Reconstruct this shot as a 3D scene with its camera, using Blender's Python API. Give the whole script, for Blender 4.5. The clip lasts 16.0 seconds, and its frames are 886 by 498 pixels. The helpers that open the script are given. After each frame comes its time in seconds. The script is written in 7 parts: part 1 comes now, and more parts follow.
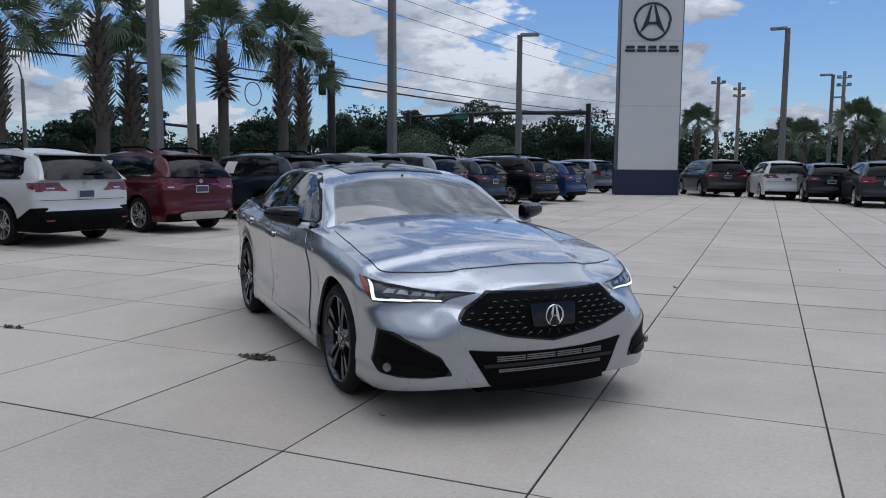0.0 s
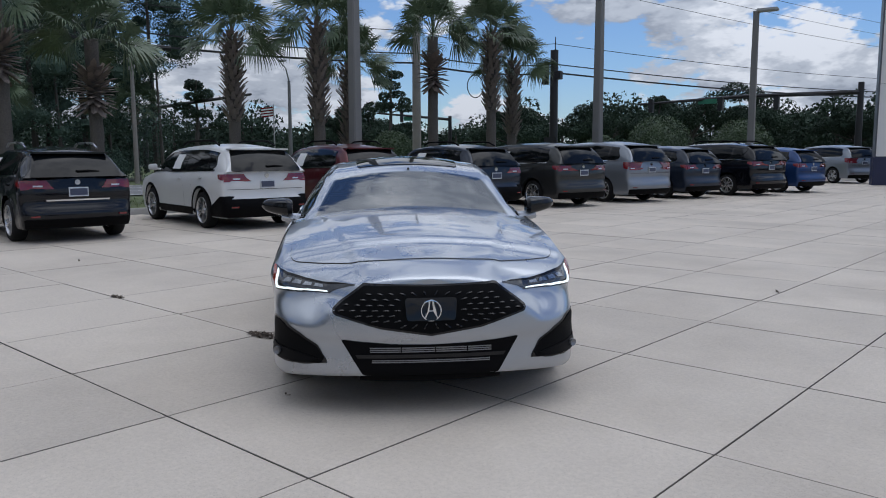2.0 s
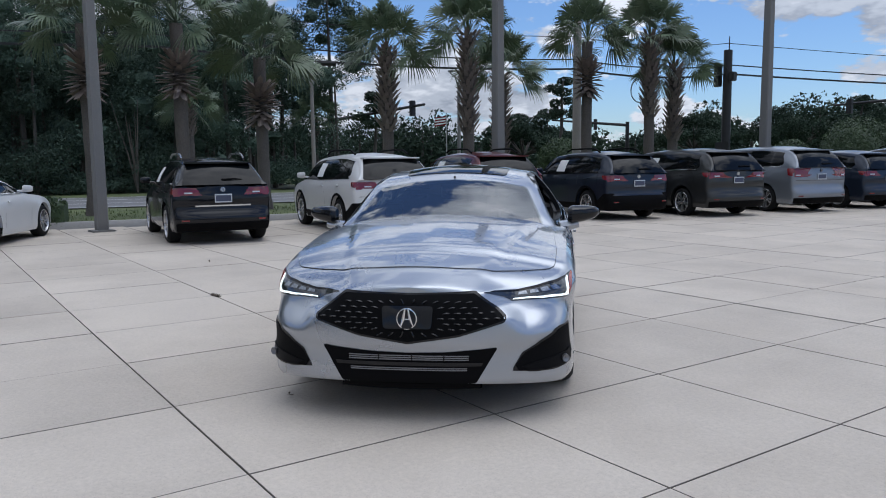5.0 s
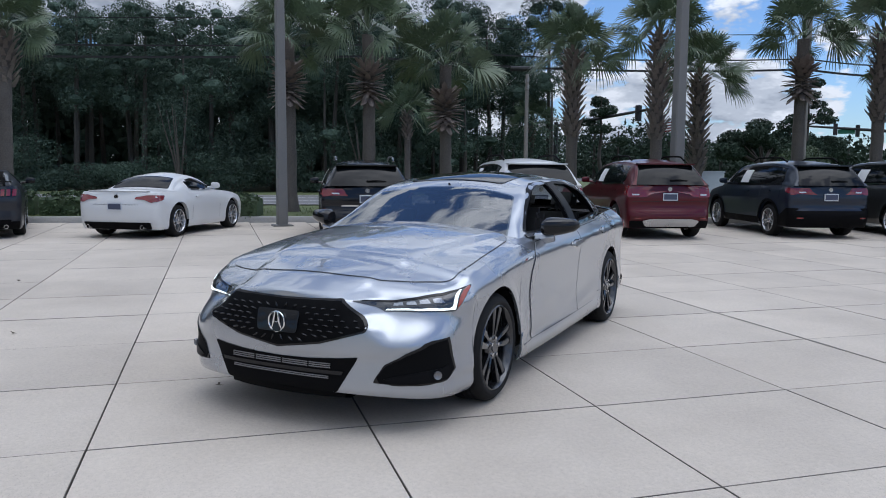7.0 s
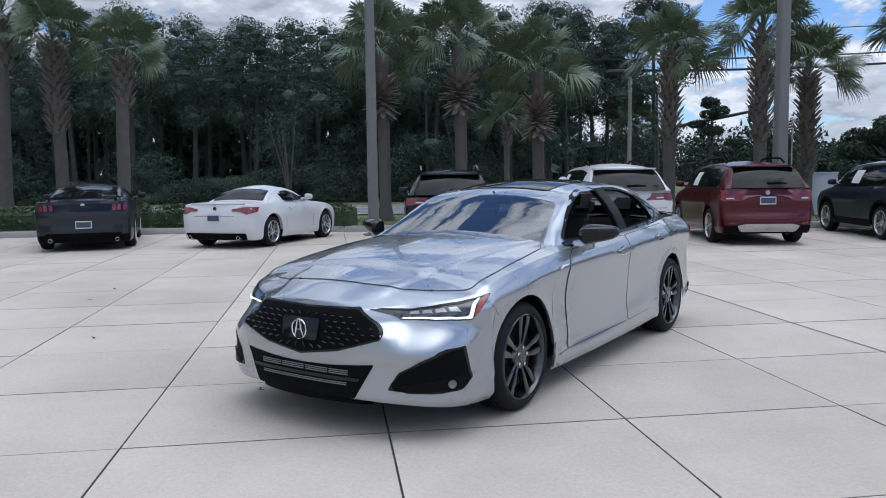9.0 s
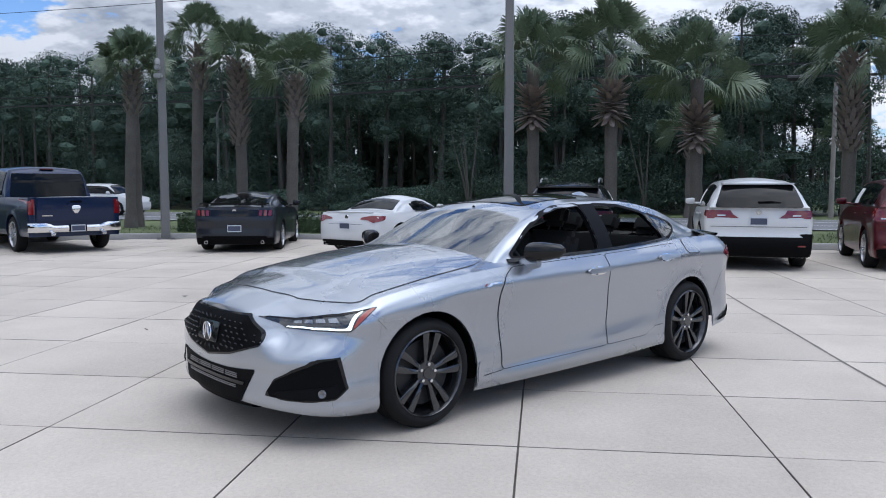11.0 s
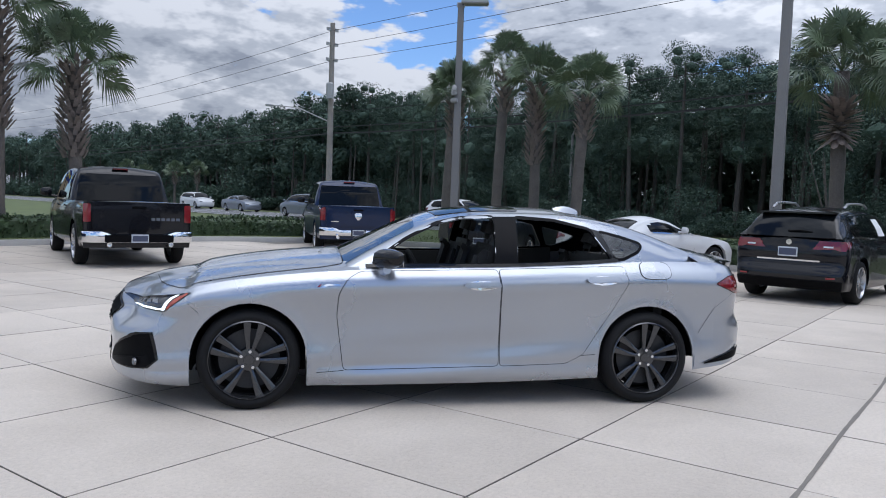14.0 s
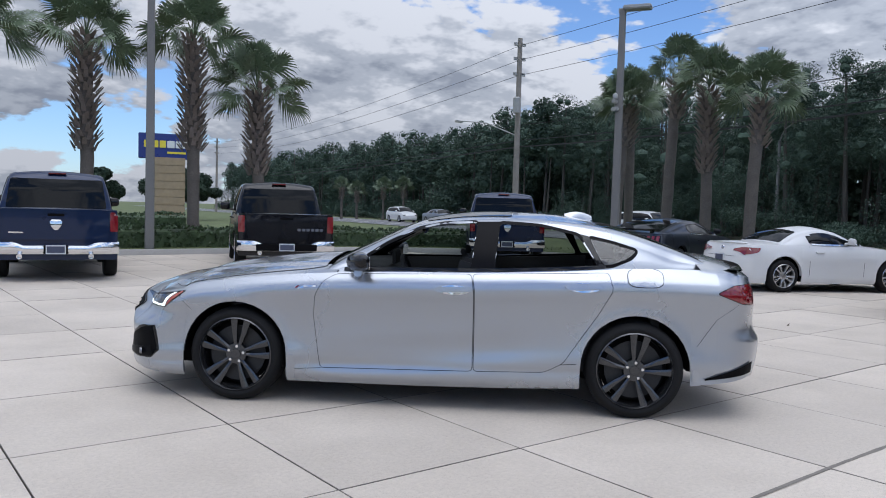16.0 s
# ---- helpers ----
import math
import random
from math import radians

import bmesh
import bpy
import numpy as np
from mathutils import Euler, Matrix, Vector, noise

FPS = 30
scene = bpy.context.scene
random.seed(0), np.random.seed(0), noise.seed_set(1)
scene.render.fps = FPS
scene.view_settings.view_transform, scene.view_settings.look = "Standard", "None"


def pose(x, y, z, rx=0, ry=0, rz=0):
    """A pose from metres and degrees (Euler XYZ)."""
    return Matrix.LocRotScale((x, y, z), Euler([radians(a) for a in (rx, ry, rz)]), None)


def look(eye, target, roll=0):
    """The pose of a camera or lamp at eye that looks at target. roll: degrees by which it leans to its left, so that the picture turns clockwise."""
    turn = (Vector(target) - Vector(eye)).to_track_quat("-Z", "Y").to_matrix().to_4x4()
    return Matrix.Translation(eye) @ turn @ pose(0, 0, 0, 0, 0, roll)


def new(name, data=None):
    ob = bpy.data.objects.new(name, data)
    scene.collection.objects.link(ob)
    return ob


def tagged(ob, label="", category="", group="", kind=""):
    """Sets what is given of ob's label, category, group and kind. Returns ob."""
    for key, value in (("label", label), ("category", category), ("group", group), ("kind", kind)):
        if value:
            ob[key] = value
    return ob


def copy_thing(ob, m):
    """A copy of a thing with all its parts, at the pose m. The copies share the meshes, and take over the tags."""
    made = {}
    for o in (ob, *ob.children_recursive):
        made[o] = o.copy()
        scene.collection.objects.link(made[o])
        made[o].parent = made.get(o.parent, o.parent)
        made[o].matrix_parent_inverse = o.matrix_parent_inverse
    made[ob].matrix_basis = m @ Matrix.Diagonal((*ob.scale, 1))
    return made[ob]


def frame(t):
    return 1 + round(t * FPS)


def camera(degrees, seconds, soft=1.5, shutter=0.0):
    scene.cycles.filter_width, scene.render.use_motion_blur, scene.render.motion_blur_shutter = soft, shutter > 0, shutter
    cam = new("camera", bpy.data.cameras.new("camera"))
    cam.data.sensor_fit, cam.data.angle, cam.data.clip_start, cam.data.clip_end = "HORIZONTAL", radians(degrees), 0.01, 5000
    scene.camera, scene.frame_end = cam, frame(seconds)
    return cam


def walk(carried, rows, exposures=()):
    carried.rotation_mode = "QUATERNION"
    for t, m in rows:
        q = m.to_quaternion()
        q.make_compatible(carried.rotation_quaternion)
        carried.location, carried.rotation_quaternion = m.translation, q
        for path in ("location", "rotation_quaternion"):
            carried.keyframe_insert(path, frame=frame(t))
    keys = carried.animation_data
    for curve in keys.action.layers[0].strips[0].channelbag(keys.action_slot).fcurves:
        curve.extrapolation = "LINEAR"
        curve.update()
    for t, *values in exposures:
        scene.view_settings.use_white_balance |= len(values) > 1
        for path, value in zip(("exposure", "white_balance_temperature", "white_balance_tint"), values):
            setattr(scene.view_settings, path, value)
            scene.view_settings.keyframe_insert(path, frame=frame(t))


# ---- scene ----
cam = camera(59.7, 16.0, soft=1.0)
PATH = [
    (0, (-0.019, 0.096, 1.421), (-0.781, 1.932, 1.204), 0.4),
    (0.5, (0.52, 0.298, 1.438), (-0.399, 2.059, 1.206), 0.2),
    (1, (1.034, 0.578, 1.448), (-0.042, 2.247, 1.207), -0.1),
    (1.5, (1.476, 0.862, 1.454), (0.26, 2.43, 1.208), -0.3),
    (2, (1.791, 1.134, 1.465), (0.464, 2.61, 1.218), -0.2),
    (2.5, (1.99, 1.292, 1.476), (0.588, 2.697, 1.229), -0.4),
    (3, (2.039, 1.354, 1.474), (0.592, 2.714, 1.232), -0.8),
    (3.2, (2.057, 1.372, 1.479), (0.597, 2.717, 1.238), -1.1),
    (5.3, (2.686, 2.219, 1.459), (1.001, 3.272, 1.236), -0.3),
    (5.5, (2.799, 2.399, 1.454), (1.08, 3.397, 1.232), -0.1),
    (6, (2.994, 2.942, 1.46), (1.196, 3.788, 1.239), 0.4),
    (6.5, (3.188, 3.45, 1.471), (1.325, 4.144, 1.254), 0.6),
    (7, (3.317, 3.89, 1.476), (1.409, 4.451, 1.264), 0.5),
    (7.5, (3.4, 4.116, 1.484), (1.466, 4.579, 1.273), 0.2),
    (8, (3.44, 4.173, 1.485), (1.491, 4.572, 1.278), -0.2),
    (8.2, (3.442, 4.183, 1.488), (1.489, 4.562, 1.282), -0.4),
    (10.3, (3.441, 5.397, 1.469), (1.449, 5.391, 1.302), -0.2),
    (10.5, (3.457, 5.613, 1.473), (1.465, 5.542, 1.306), -0.1),
    (11, (3.454, 6.249, 1.49), (1.476, 5.997, 1.33), 0.0),
    (11.5, (3.335, 6.867, 1.464), (1.389, 6.435, 1.313), 0.4),
    (12, (3.181, 7.503, 1.458), (1.279, 6.9, 1.321), 0.5),
    (12.5, (2.985, 8.095, 1.47), (1.139, 7.335, 1.34), 0.9),
    (13, (2.74, 8.645, 1.475), (0.96, 7.74, 1.352), 1.5),
    (13.5, (2.445, 9.145, 1.459), (0.744, 8.1, 1.335), 1.8),
    (14, (2.197, 9.631, 1.446), (0.586, 8.451, 1.326), 2.0),
    (14.5, (1.893, 10.036, 1.438), (0.387, 8.726, 1.319), 1.8),
    (15, (1.563, 10.39, 1.42), (0.164, 8.965, 1.305), 1.6),
    (15.5, (1.242, 10.647, 1.428), (-0.059, 9.132, 1.319), 1.5),
    (16, (1.08, 10.888, 1.437), (-0.151, 9.315, 1.335), 1.6),
]
walk(cam, [(t, look(eye, target, roll)) for t, eye, target, roll in PATH], exposures=[(0, -0.38, 6230, 12), (3, -0.24, 6290, 12), (6, -0.04, 6180, 12), (8, 0.08, 6150, 12), (12, 0.27, 6150, 12.5), (16, 0.20, 6280, 13)])

# ---- world, sun ----
CLOUD_SCALE = 2.1
SUN_AZ, SUN_EL = 15.0, 76.0          # degrees: azimuth from +y towards +x, elevation
world = bpy.data.worlds.new("sky")
scene.world = world
world.use_nodes = True
wn, wl = world.node_tree.nodes, world.node_tree.links
wn.clear()


def wnode(kind, **kw):
    n = wn.new(kind)
    for k, v in kw.items():
        n.inputs[k].default_value = v
    return n


sky = wn.new("ShaderNodeTexSky")
sky.sky_type = "NISHITA"
sky.sun_disc = False
sky.sun_elevation = radians(SUN_EL)
sky.sun_rotation = radians(SUN_AZ)
sky.air_density, sky.dust_density, sky.ozone_density = 1.0, 0.4, 2.0
tc = wn.new("ShaderNodeTexCoord")
sep = wn.new("ShaderNodeSeparateXYZ")
wl.new(tc.outputs["Generated"], sep.inputs[0])


def wmath(op, a, b=0.0, c=None):
    n = wn.new("ShaderNodeMath")
    n.operation = op
    for i, v in enumerate((a, b) if c is None else (a, b, c)):
        if isinstance(v, (int, float)):
            n.inputs[i].default_value = v
        else:
            wl.new(v, n.inputs[i])
    return n.outputs[0]


# cumulus: heaps on a layer seen in perspective, small and flat towards the horizon
zc = wmath("MAXIMUM", sep.outputs["Z"], 0.0)
flat = wmath("DIVIDE", 1.0, wmath("ADD", zc, 0.42))
comb = wn.new("ShaderNodeCombineXYZ")
wl.new(wmath("MULTIPLY", sep.outputs["X"], flat), comb.inputs[0])
wl.new(wmath("MULTIPLY", sep.outputs["Y"], flat), comb.inputs[1])
wl.new(wmath("MULTIPLY", sep.outputs["Z"], 2.2), comb.inputs[2])


def wramp(v, *stops):
    r = wn.new("ShaderNodeValToRGB")
    r.color_ramp.interpolation = "EASE"
    e = r.color_ramp.elements
    while len(e) < len(stops):
        e.new(0.5)
    for el, (p, c) in zip(e, stops):
        el.position, el.color = p, (*c, 1) if len(c) == 3 else c
    wl.new(v, r.inputs[0])
    return r.outputs[0]


def cloud(shift, detail):
    """Density of the heaps at a place moved by shift: broad masses with billows on them."""
    m = wn.new("ShaderNodeMapping")
    m.inputs["Location"].default_value = Vector((3.1, 1.7, 0.4)) + Vector(shift)
    wl.new(comb.outputs[0], m.inputs[0])
    n = wnode("ShaderNodeTexNoise", Scale=CLOUD_SCALE, Detail=detail, Roughness=0.56, Distortion=0.2)
    wl.new(m.outputs[0], n.inputs["Vector"])
    v = wn.new("ShaderNodeTexVoronoi")
    v.feature, v.inputs["Scale"].default_value = "F1", CLOUD_SCALE * 3.4
    v.inputs["Detail"].default_value, v.inputs["Roughness"].default_value, v.inputs["Lacunarity"].default_value = 3.0, 0.55, 2.3
    wl.new(m.outputs[0], v.inputs["Vector"])
    return wmath("MULTIPLY_ADD", v.outputs["Distance"], -0.13, wmath("ADD", n.outputs["Fac"], 0.055))


big = cloud((0, 0, 0), 9.0)
near_up, far_up = cloud((0.005, 0.012, 0.035), 5.0), cloud((0.02, 0.05, 0.15), 3.0)
# the south and west of the sky is closed, the north more open
lean = wmath("MULTIPLY", wmath("ADD", wmath("MULTIPLY", sep.outputs["Y"], 0.9), wmath("MULTIPLY", sep.outputs["X"], 0.35)), -0.042)
thick = wmath("ADD", wmath("ADD", big, lean), wmath("MULTIPLY_ADD", wmath("POWER", wmath("SUBTRACT", 1.0, zc), 6.0), 0.050, wmath("MULTIPLY", zc, 0.120)))
cover = wramp(thick, (0.412, (0, 0, 0)), (0.462, (1, 1, 1)))
# white where the cloud thins towards the sun, grey where it lies deep in its own shade
relief = wmath("ADD", wmath("MULTIPLY_ADD", wmath("SUBTRACT", big, near_up), 2.3, 0.62), wmath("MULTIPLY", wmath("SUBTRACT", big, far_up), 1.9))
relief = wmath("SUBTRACT", relief, wmath("MULTIPLY", wmath("SUBTRACT", thick, 0.46), 1.1))
shade = wramp(relief, (0.20, (0.50, 0.57, 0.69)), (0.50, (0.76, 0.84, 0.96)), (0.82, (1.18, 1.25, 1.35)))
deep = wn.new("ShaderNodeMixRGB")
deep.blend_type = "MULTIPLY"
deep.inputs[0].default_value = 1.0
wl.new(sky.outputs[0], deep.inputs[1])
deep.inputs[2].default_value = (0.70, 0.87, 1.10, 1)
sky_bg = wnode("ShaderNodeBackground", Strength=0.125)
wl.new(deep.outputs[0], sky_bg.inputs[0])
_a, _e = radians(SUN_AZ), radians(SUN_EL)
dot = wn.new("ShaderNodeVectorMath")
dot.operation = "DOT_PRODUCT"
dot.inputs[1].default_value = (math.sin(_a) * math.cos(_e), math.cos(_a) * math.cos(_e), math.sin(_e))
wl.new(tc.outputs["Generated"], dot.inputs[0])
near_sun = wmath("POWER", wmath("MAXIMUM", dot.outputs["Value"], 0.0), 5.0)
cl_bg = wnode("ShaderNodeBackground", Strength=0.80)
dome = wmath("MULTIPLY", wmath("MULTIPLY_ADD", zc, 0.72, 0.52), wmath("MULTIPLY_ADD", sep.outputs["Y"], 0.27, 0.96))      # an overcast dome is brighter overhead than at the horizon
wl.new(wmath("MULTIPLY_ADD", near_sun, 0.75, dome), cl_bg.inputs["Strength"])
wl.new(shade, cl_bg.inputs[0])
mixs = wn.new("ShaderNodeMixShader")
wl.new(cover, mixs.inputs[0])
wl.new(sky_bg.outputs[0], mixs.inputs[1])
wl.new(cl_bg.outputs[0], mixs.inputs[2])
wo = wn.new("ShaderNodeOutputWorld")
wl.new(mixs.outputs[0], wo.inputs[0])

sun = new("sun", bpy.data.lights.new("sun", "SUN"))
sun.data.energy, sun.data.angle, sun.data.color = 0.5, radians(50), (1.0, 0.945, 0.87)
_az, _el = radians(SUN_AZ), radians(SUN_EL)
sun.matrix_world = look((math.sin(_az) * math.cos(_el) * 60, math.cos(_az) * math.cos(_el) * 60, math.sin(_el) * 60), (0, 0, 0))


# ---- materials ----
def surf(name, base, rough=0.6, metal=0.0, var=0.12, scale=3.0, fine=60.0, bump=0.0, coat=0.0, rvar=0.08, obj=0.0, spec=0.5):
    """A surface with variation at two scales, grain relief and an optional clear coat."""
    m = bpy.data.materials.new(name)
    m.use_nodes = True
    nt = m.node_tree
    b = nt.nodes["Principled BSDF"]
    b.inputs["Roughness"].default_value = rough
    b.inputs["Metallic"].default_value = metal
    b.inputs["Specular IOR Level"].default_value = spec
    if coat:
        b.inputs["Coat Weight"].default_value = coat
        b.inputs["Coat Roughness"].default_value = 0.03
    tcn = nt.nodes.new("ShaderNodeTexCoord")
    n1, n2 = nt.nodes.new("ShaderNodeTexNoise"), nt.nodes.new("ShaderNodeTexNoise")
    n1.inputs["Scale"].default_value, n1.inputs["Detail"].default_value = scale, 5
    n2.inputs["Scale"].default_value, n2.inputs["Detail"].default_value = fine, 3
    for n in (n1, n2):
        nt.links.new(tcn.outputs["Object"], n.inputs["Vector"])
    add = nt.nodes.new("ShaderNodeMath")
    add.operation = "ADD"
    nt.links.new(n1.outputs["Fac"], add.inputs[0])
    nt.links.new(n2.outputs["Fac"], add.inputs[1])
    src = add.outputs[0]
    if obj:
        oi = nt.nodes.new("ShaderNodeObjectInfo")
        a2 = nt.nodes.new("ShaderNodeMath")
        a2.operation, a2.inputs[1].default_value = "MULTIPLY_ADD", obj
        nt.links.new(oi.outputs["Random"], a2.inputs[0])
        nt.links.new(src, a2.inputs[2])
        sub = nt.nodes.new("ShaderNodeMath")
        sub.operation, sub.inputs[1].default_value = "SUBTRACT", obj / 2
        nt.links.new(a2.outputs[0], sub.inputs[0])
        src = sub.outputs[0]
    mr = nt.nodes.new("ShaderNodeMapRange")
    mr.inputs["From Min"].default_value, mr.inputs["From Max"].default_value = 0.6, 1.4
    mr.inputs["To Min"].default_value, mr.inputs["To Max"].default_value = 1 - var, 1 + var
    nt.links.new(src, mr.inputs["Value"])
    mul = nt.nodes.new("ShaderNodeVectorMath")
    mul.operation = "SCALE"
    mul.inputs[0].default_value = base
    nt.links.new(mr.outputs[0], mul.inputs["Scale"])
    nt.links.new(mul.outputs[0], b.inputs["Base Color"])
    rr = nt.nodes.new("ShaderNodeMapRange")
    rr.inputs["From Min"].default_value, rr.inputs["From Max"].default_value = 0.3, 0.7
    rr.inputs["To Min"].default_value, rr.inputs["To Max"].default_value = max(rough - rvar, 0.01), min(rough + rvar, 1)
    nt.links.new(n1.outputs["Fac"], rr.inputs["Value"])
    nt.links.new(rr.outputs[0], b.inputs["Roughness"])
    if bump:
        bp = nt.nodes.new("ShaderNodeBump")
        bp.inputs["Strength"].default_value, bp.inputs["Distance"].default_value = min(bump, 1.0), 0.01 * max(bump, 1.0)
        nt.links.new(n2.outputs["Fac"], bp.inputs["Height"])
        nt.links.new(bp.outputs[0], b.inputs["Normal"])
    return m


def paint(name, base, metal=0.0, rough=0.35, coat=0.6):
    return surf(name, base, rough, metal, var=0.04, scale=1.5, fine=900.0, coat=coat, rvar=0.03, spec=0.15)


def glass(name, tint, through_amount, mirror=0.10):
    """Thin car glass: a mirror that grows towards grazing angles over a tinted see-through sheet, alike from both sides."""
    m = bpy.data.materials.new(name)
    m.use_nodes = True
    nt = m.node_tree
    nt.nodes.clear()
    tr, gl, lw, mx, out = (nt.nodes.new("ShaderNode" + k) for k in ("BsdfTransparent", "BsdfGlossy", "LayerWeight", "MixShader", "OutputMaterial"))
    tr.inputs[0].default_value = (*[c * through_amount for c in tint], 1)
    gl.inputs["Roughness"].default_value = 0.015
    pw, ma = nt.nodes.new("ShaderNodeMath"), nt.nodes.new("ShaderNodeMath")
    pw.operation, pw.inputs[1].default_value = "POWER", 4.0
    ma.operation, ma.inputs[1].default_value, ma.inputs[2].default_value = "MULTIPLY_ADD", 1 - mirror, mirror
    nt.links.new(lw.outputs["Facing"], pw.inputs[0])
    nt.links.new(pw.outputs[0], ma.inputs[0])
    nt.links.new(ma.outputs[0], mx.inputs[0])
    nt.links.new(tr.outputs[0], mx.inputs[1])
    nt.links.new(gl.outputs[0], mx.inputs[2])
    nt.links.new(mx.outputs[0], out.inputs[0])
    return m


def lamp_mat(name, col, strength):
    m = bpy.data.materials.new(name)
    m.use_nodes = True
    b = m.node_tree.nodes["Principled BSDF"]
    b.inputs["Base Color"].default_value = (*col, 1)
    b.inputs["Emission Color"].default_value = (*col, 1)
    b.inputs["Emission Strength"].default_value = strength
    return m


M = {}
M["slab"] = surf("pale_concrete", (0.526, 0.464, 0.392), 0.78, var=0.13, scale=0.55, fine=38.0, bump=0.25, obj=0.34)
_nt = M["slab"].node_tree          # weathering stains of the concrete
_b = _nt.nodes["Principled BSDF"]
_src = _b.inputs["Base Color"].links[0].from_socket
_g = _nt.nodes.new("ShaderNodeNewGeometry")
_n1, _n2 = _nt.nodes.new("ShaderNodeTexNoise"), _nt.nodes.new("ShaderNodeTexNoise")
_n1.inputs["Scale"].default_value, _n1.inputs["Detail"].default_value, _n1.inputs["Roughness"].default_value = 0.42, 7, 0.65
_n2.inputs["Scale"].default_value, _n2.inputs["Detail"].default_value = 130.0, 2
_nt.links.new(_g.outputs["Position"], _n1.inputs["Vector"])
_nt.links.new(_g.outputs["Position"], _n2.inputs["Vector"])
_r = _nt.nodes.new("ShaderNodeValToRGB")
_r.color_ramp.elements[0].position, _r.color_ramp.elements[0].color = 0.33, (0.84, 0.832, 0.825, 1)
_r.color_ramp.elements[1].position, _r.color_ramp.elements[1].color = 0.58, (1.04, 1.04, 1.04, 1)
_nt.links.new(_n1.outputs["Fac"], _r.inputs[0])
_r2 = _nt.nodes.new("ShaderNodeValToRGB")
_r2.color_ramp.elements[0].position, _r2.color_ramp.elements[0].color = 0.30, (0.80, 0.79, 0.78, 1)
_r2.color_ramp.elements[1].position, _r2.color_ramp.elements[1].color = 0.45, (1.0, 1.0, 1.0, 1)
_nt.links.new(_n2.outputs["Fac"], _r2.inputs[0])
for _ramp in (_r, _r2):
    _m = _nt.nodes.new("ShaderNodeMixRGB")
    _m.blend_type, _m.inputs[0].default_value = "MULTIPLY", 1.0
    _nt.links.new(_src, _m.inputs[1])
    _nt.links.new(_ramp.outputs[0], _m.inputs[2])
    _src = _m.outputs[0]
_nt.links.new(_src, _b.inputs["Base Color"])      # stained concrete
M["joint"] = surf("joint_dirt", (0.19, 0.17, 0.145), 0.95, var=0.3, scale=6, fine=80, bump=0.3)
M["kerb"] = surf("kerb_concrete", (0.36, 0.35, 0.33), 0.85, var=0.2, scale=1.2, fine=50, bump=0.3)
M["grass"] = surf("lawn", (0.100, 0.125, 0.048), 0.95, var=0.45, scale=0.5, fine=14, bump=2.0)
M["blade"] = surf("grass_blades", (0.115, 0.145, 0.052), 0.8, var=0.4, scale=0.6, fine=9)
M["road"] = surf("asphalt", (0.16, 0.16, 0.165), 0.9, var=0.15, scale=0.4, fine=40, bump=0.3)
M["roadline"] = surf("road_paint", (0.7, 0.7, 0.68), 0.7, var=0.15, scale=3)
M["hedge"] = surf("hedge_leaf", (0.045, 0.075, 0.03), 0.6, var=0.5, scale=4, fine=25)
M["palm"] = surf("palm_frond", (0.100, 0.140, 0.078), 0.45, var=0.45, scale=1.3, fine=12)
M["palm_dry"] = surf("dry_frond", (0.22, 0.175, 0.15), 0.85, var=0.35, scale=2, fine=20)
M["trunk"] = surf("palm_trunk", (0.115, 0.100, 0.088), 0.95, var=0.35, scale=2.5, fine=30, bump=1.5)
M["boot"] = surf("palm_boot", (0.200, 0.166, 0.144), 0.9, var=0.35, scale=4, fine=30, bump=0.8)
M["bark"] = surf("tree_bark", (0.065, 0.058, 0.050), 0.95, var=0.35, scale=1.5, fine=15, bump=1.0)
M["wood_leaf"] = surf("wood_foliage", (0.062, 0.094, 0.070), 0.7, var=0.55, scale=0.22, fine=1.1, spec=0.12)
M["oak_leaf"] = surf("oak_foliage", (0.036, 0.056, 0.038), 0.7, var=0.6, scale=0.2, fine=2.0, spec=0.12)
M["litter"] = surf("forest_floor", (0.05, 0.055, 0.03), 0.95, var=0.5, scale=0.3, fine=5, bump=1)
M["pole"] = surf("pole_concrete", (0.170, 0.168, 0.163), 0.85, var=0.14, scale=1.0, fine=40, bump=0.2)
M["wood_pole"] = surf("weathered_pole", (0.25, 0.225, 0.20), 0.9, var=0.25, scale=1.5, fine=25, bump=0.5)
M["lamp_head"] = surf("lamp_housing", (0.35, 0.35, 0.34), 0.5, 0.3, var=0.1)
M["black_steel"] = surf("dark_bronze_steel", (0.022, 0.021, 0.022), 0.45, 0.2, var=0.2)
M["wire"] = surf("cable", (0.02, 0.02, 0.02), 0.7, var=0.1)
M["tower"] = surf("white_panel", (0.66, 0.66, 0.66), 0.45, var=0.05, scale=0.5)
M["tower_edge"] = surf("grey_panel", (0.10, 0.11, 0.13), 0.45, var=0.08)
M["navy"] = surf("navy_panel", (0.012, 0.018, 0.06), 0.4, var=0.1)
M["logo"] = surf("dark_logo", (0.025, 0.03, 0.045), 0.4, var=0.05)
M["tyre"] = surf("rubber", (0.007, 0.007, 0.0075), 0.75, var=0.25, scale=8, fine=90, bump=0.2, spec=0.25)
M["rim_dark"] = surf("shark_grey_alloy", (0.065, 0.067, 0.072), 0.18, 0.85, var=0.08, coat=0.4)
M["rim"] = surf("silver_alloy", (0.5, 0.5, 0.51), 0.3, 0.9, var=0.1)
M["brake"] = surf("brake_steel", (0.035, 0.035, 0.036), 0.5, 0.6, var=0.2)
M["chrome"] = surf("chrome", (0.75, 0.75, 0.76), 0.08, 1.0, var=0.03, rvar=0.03)
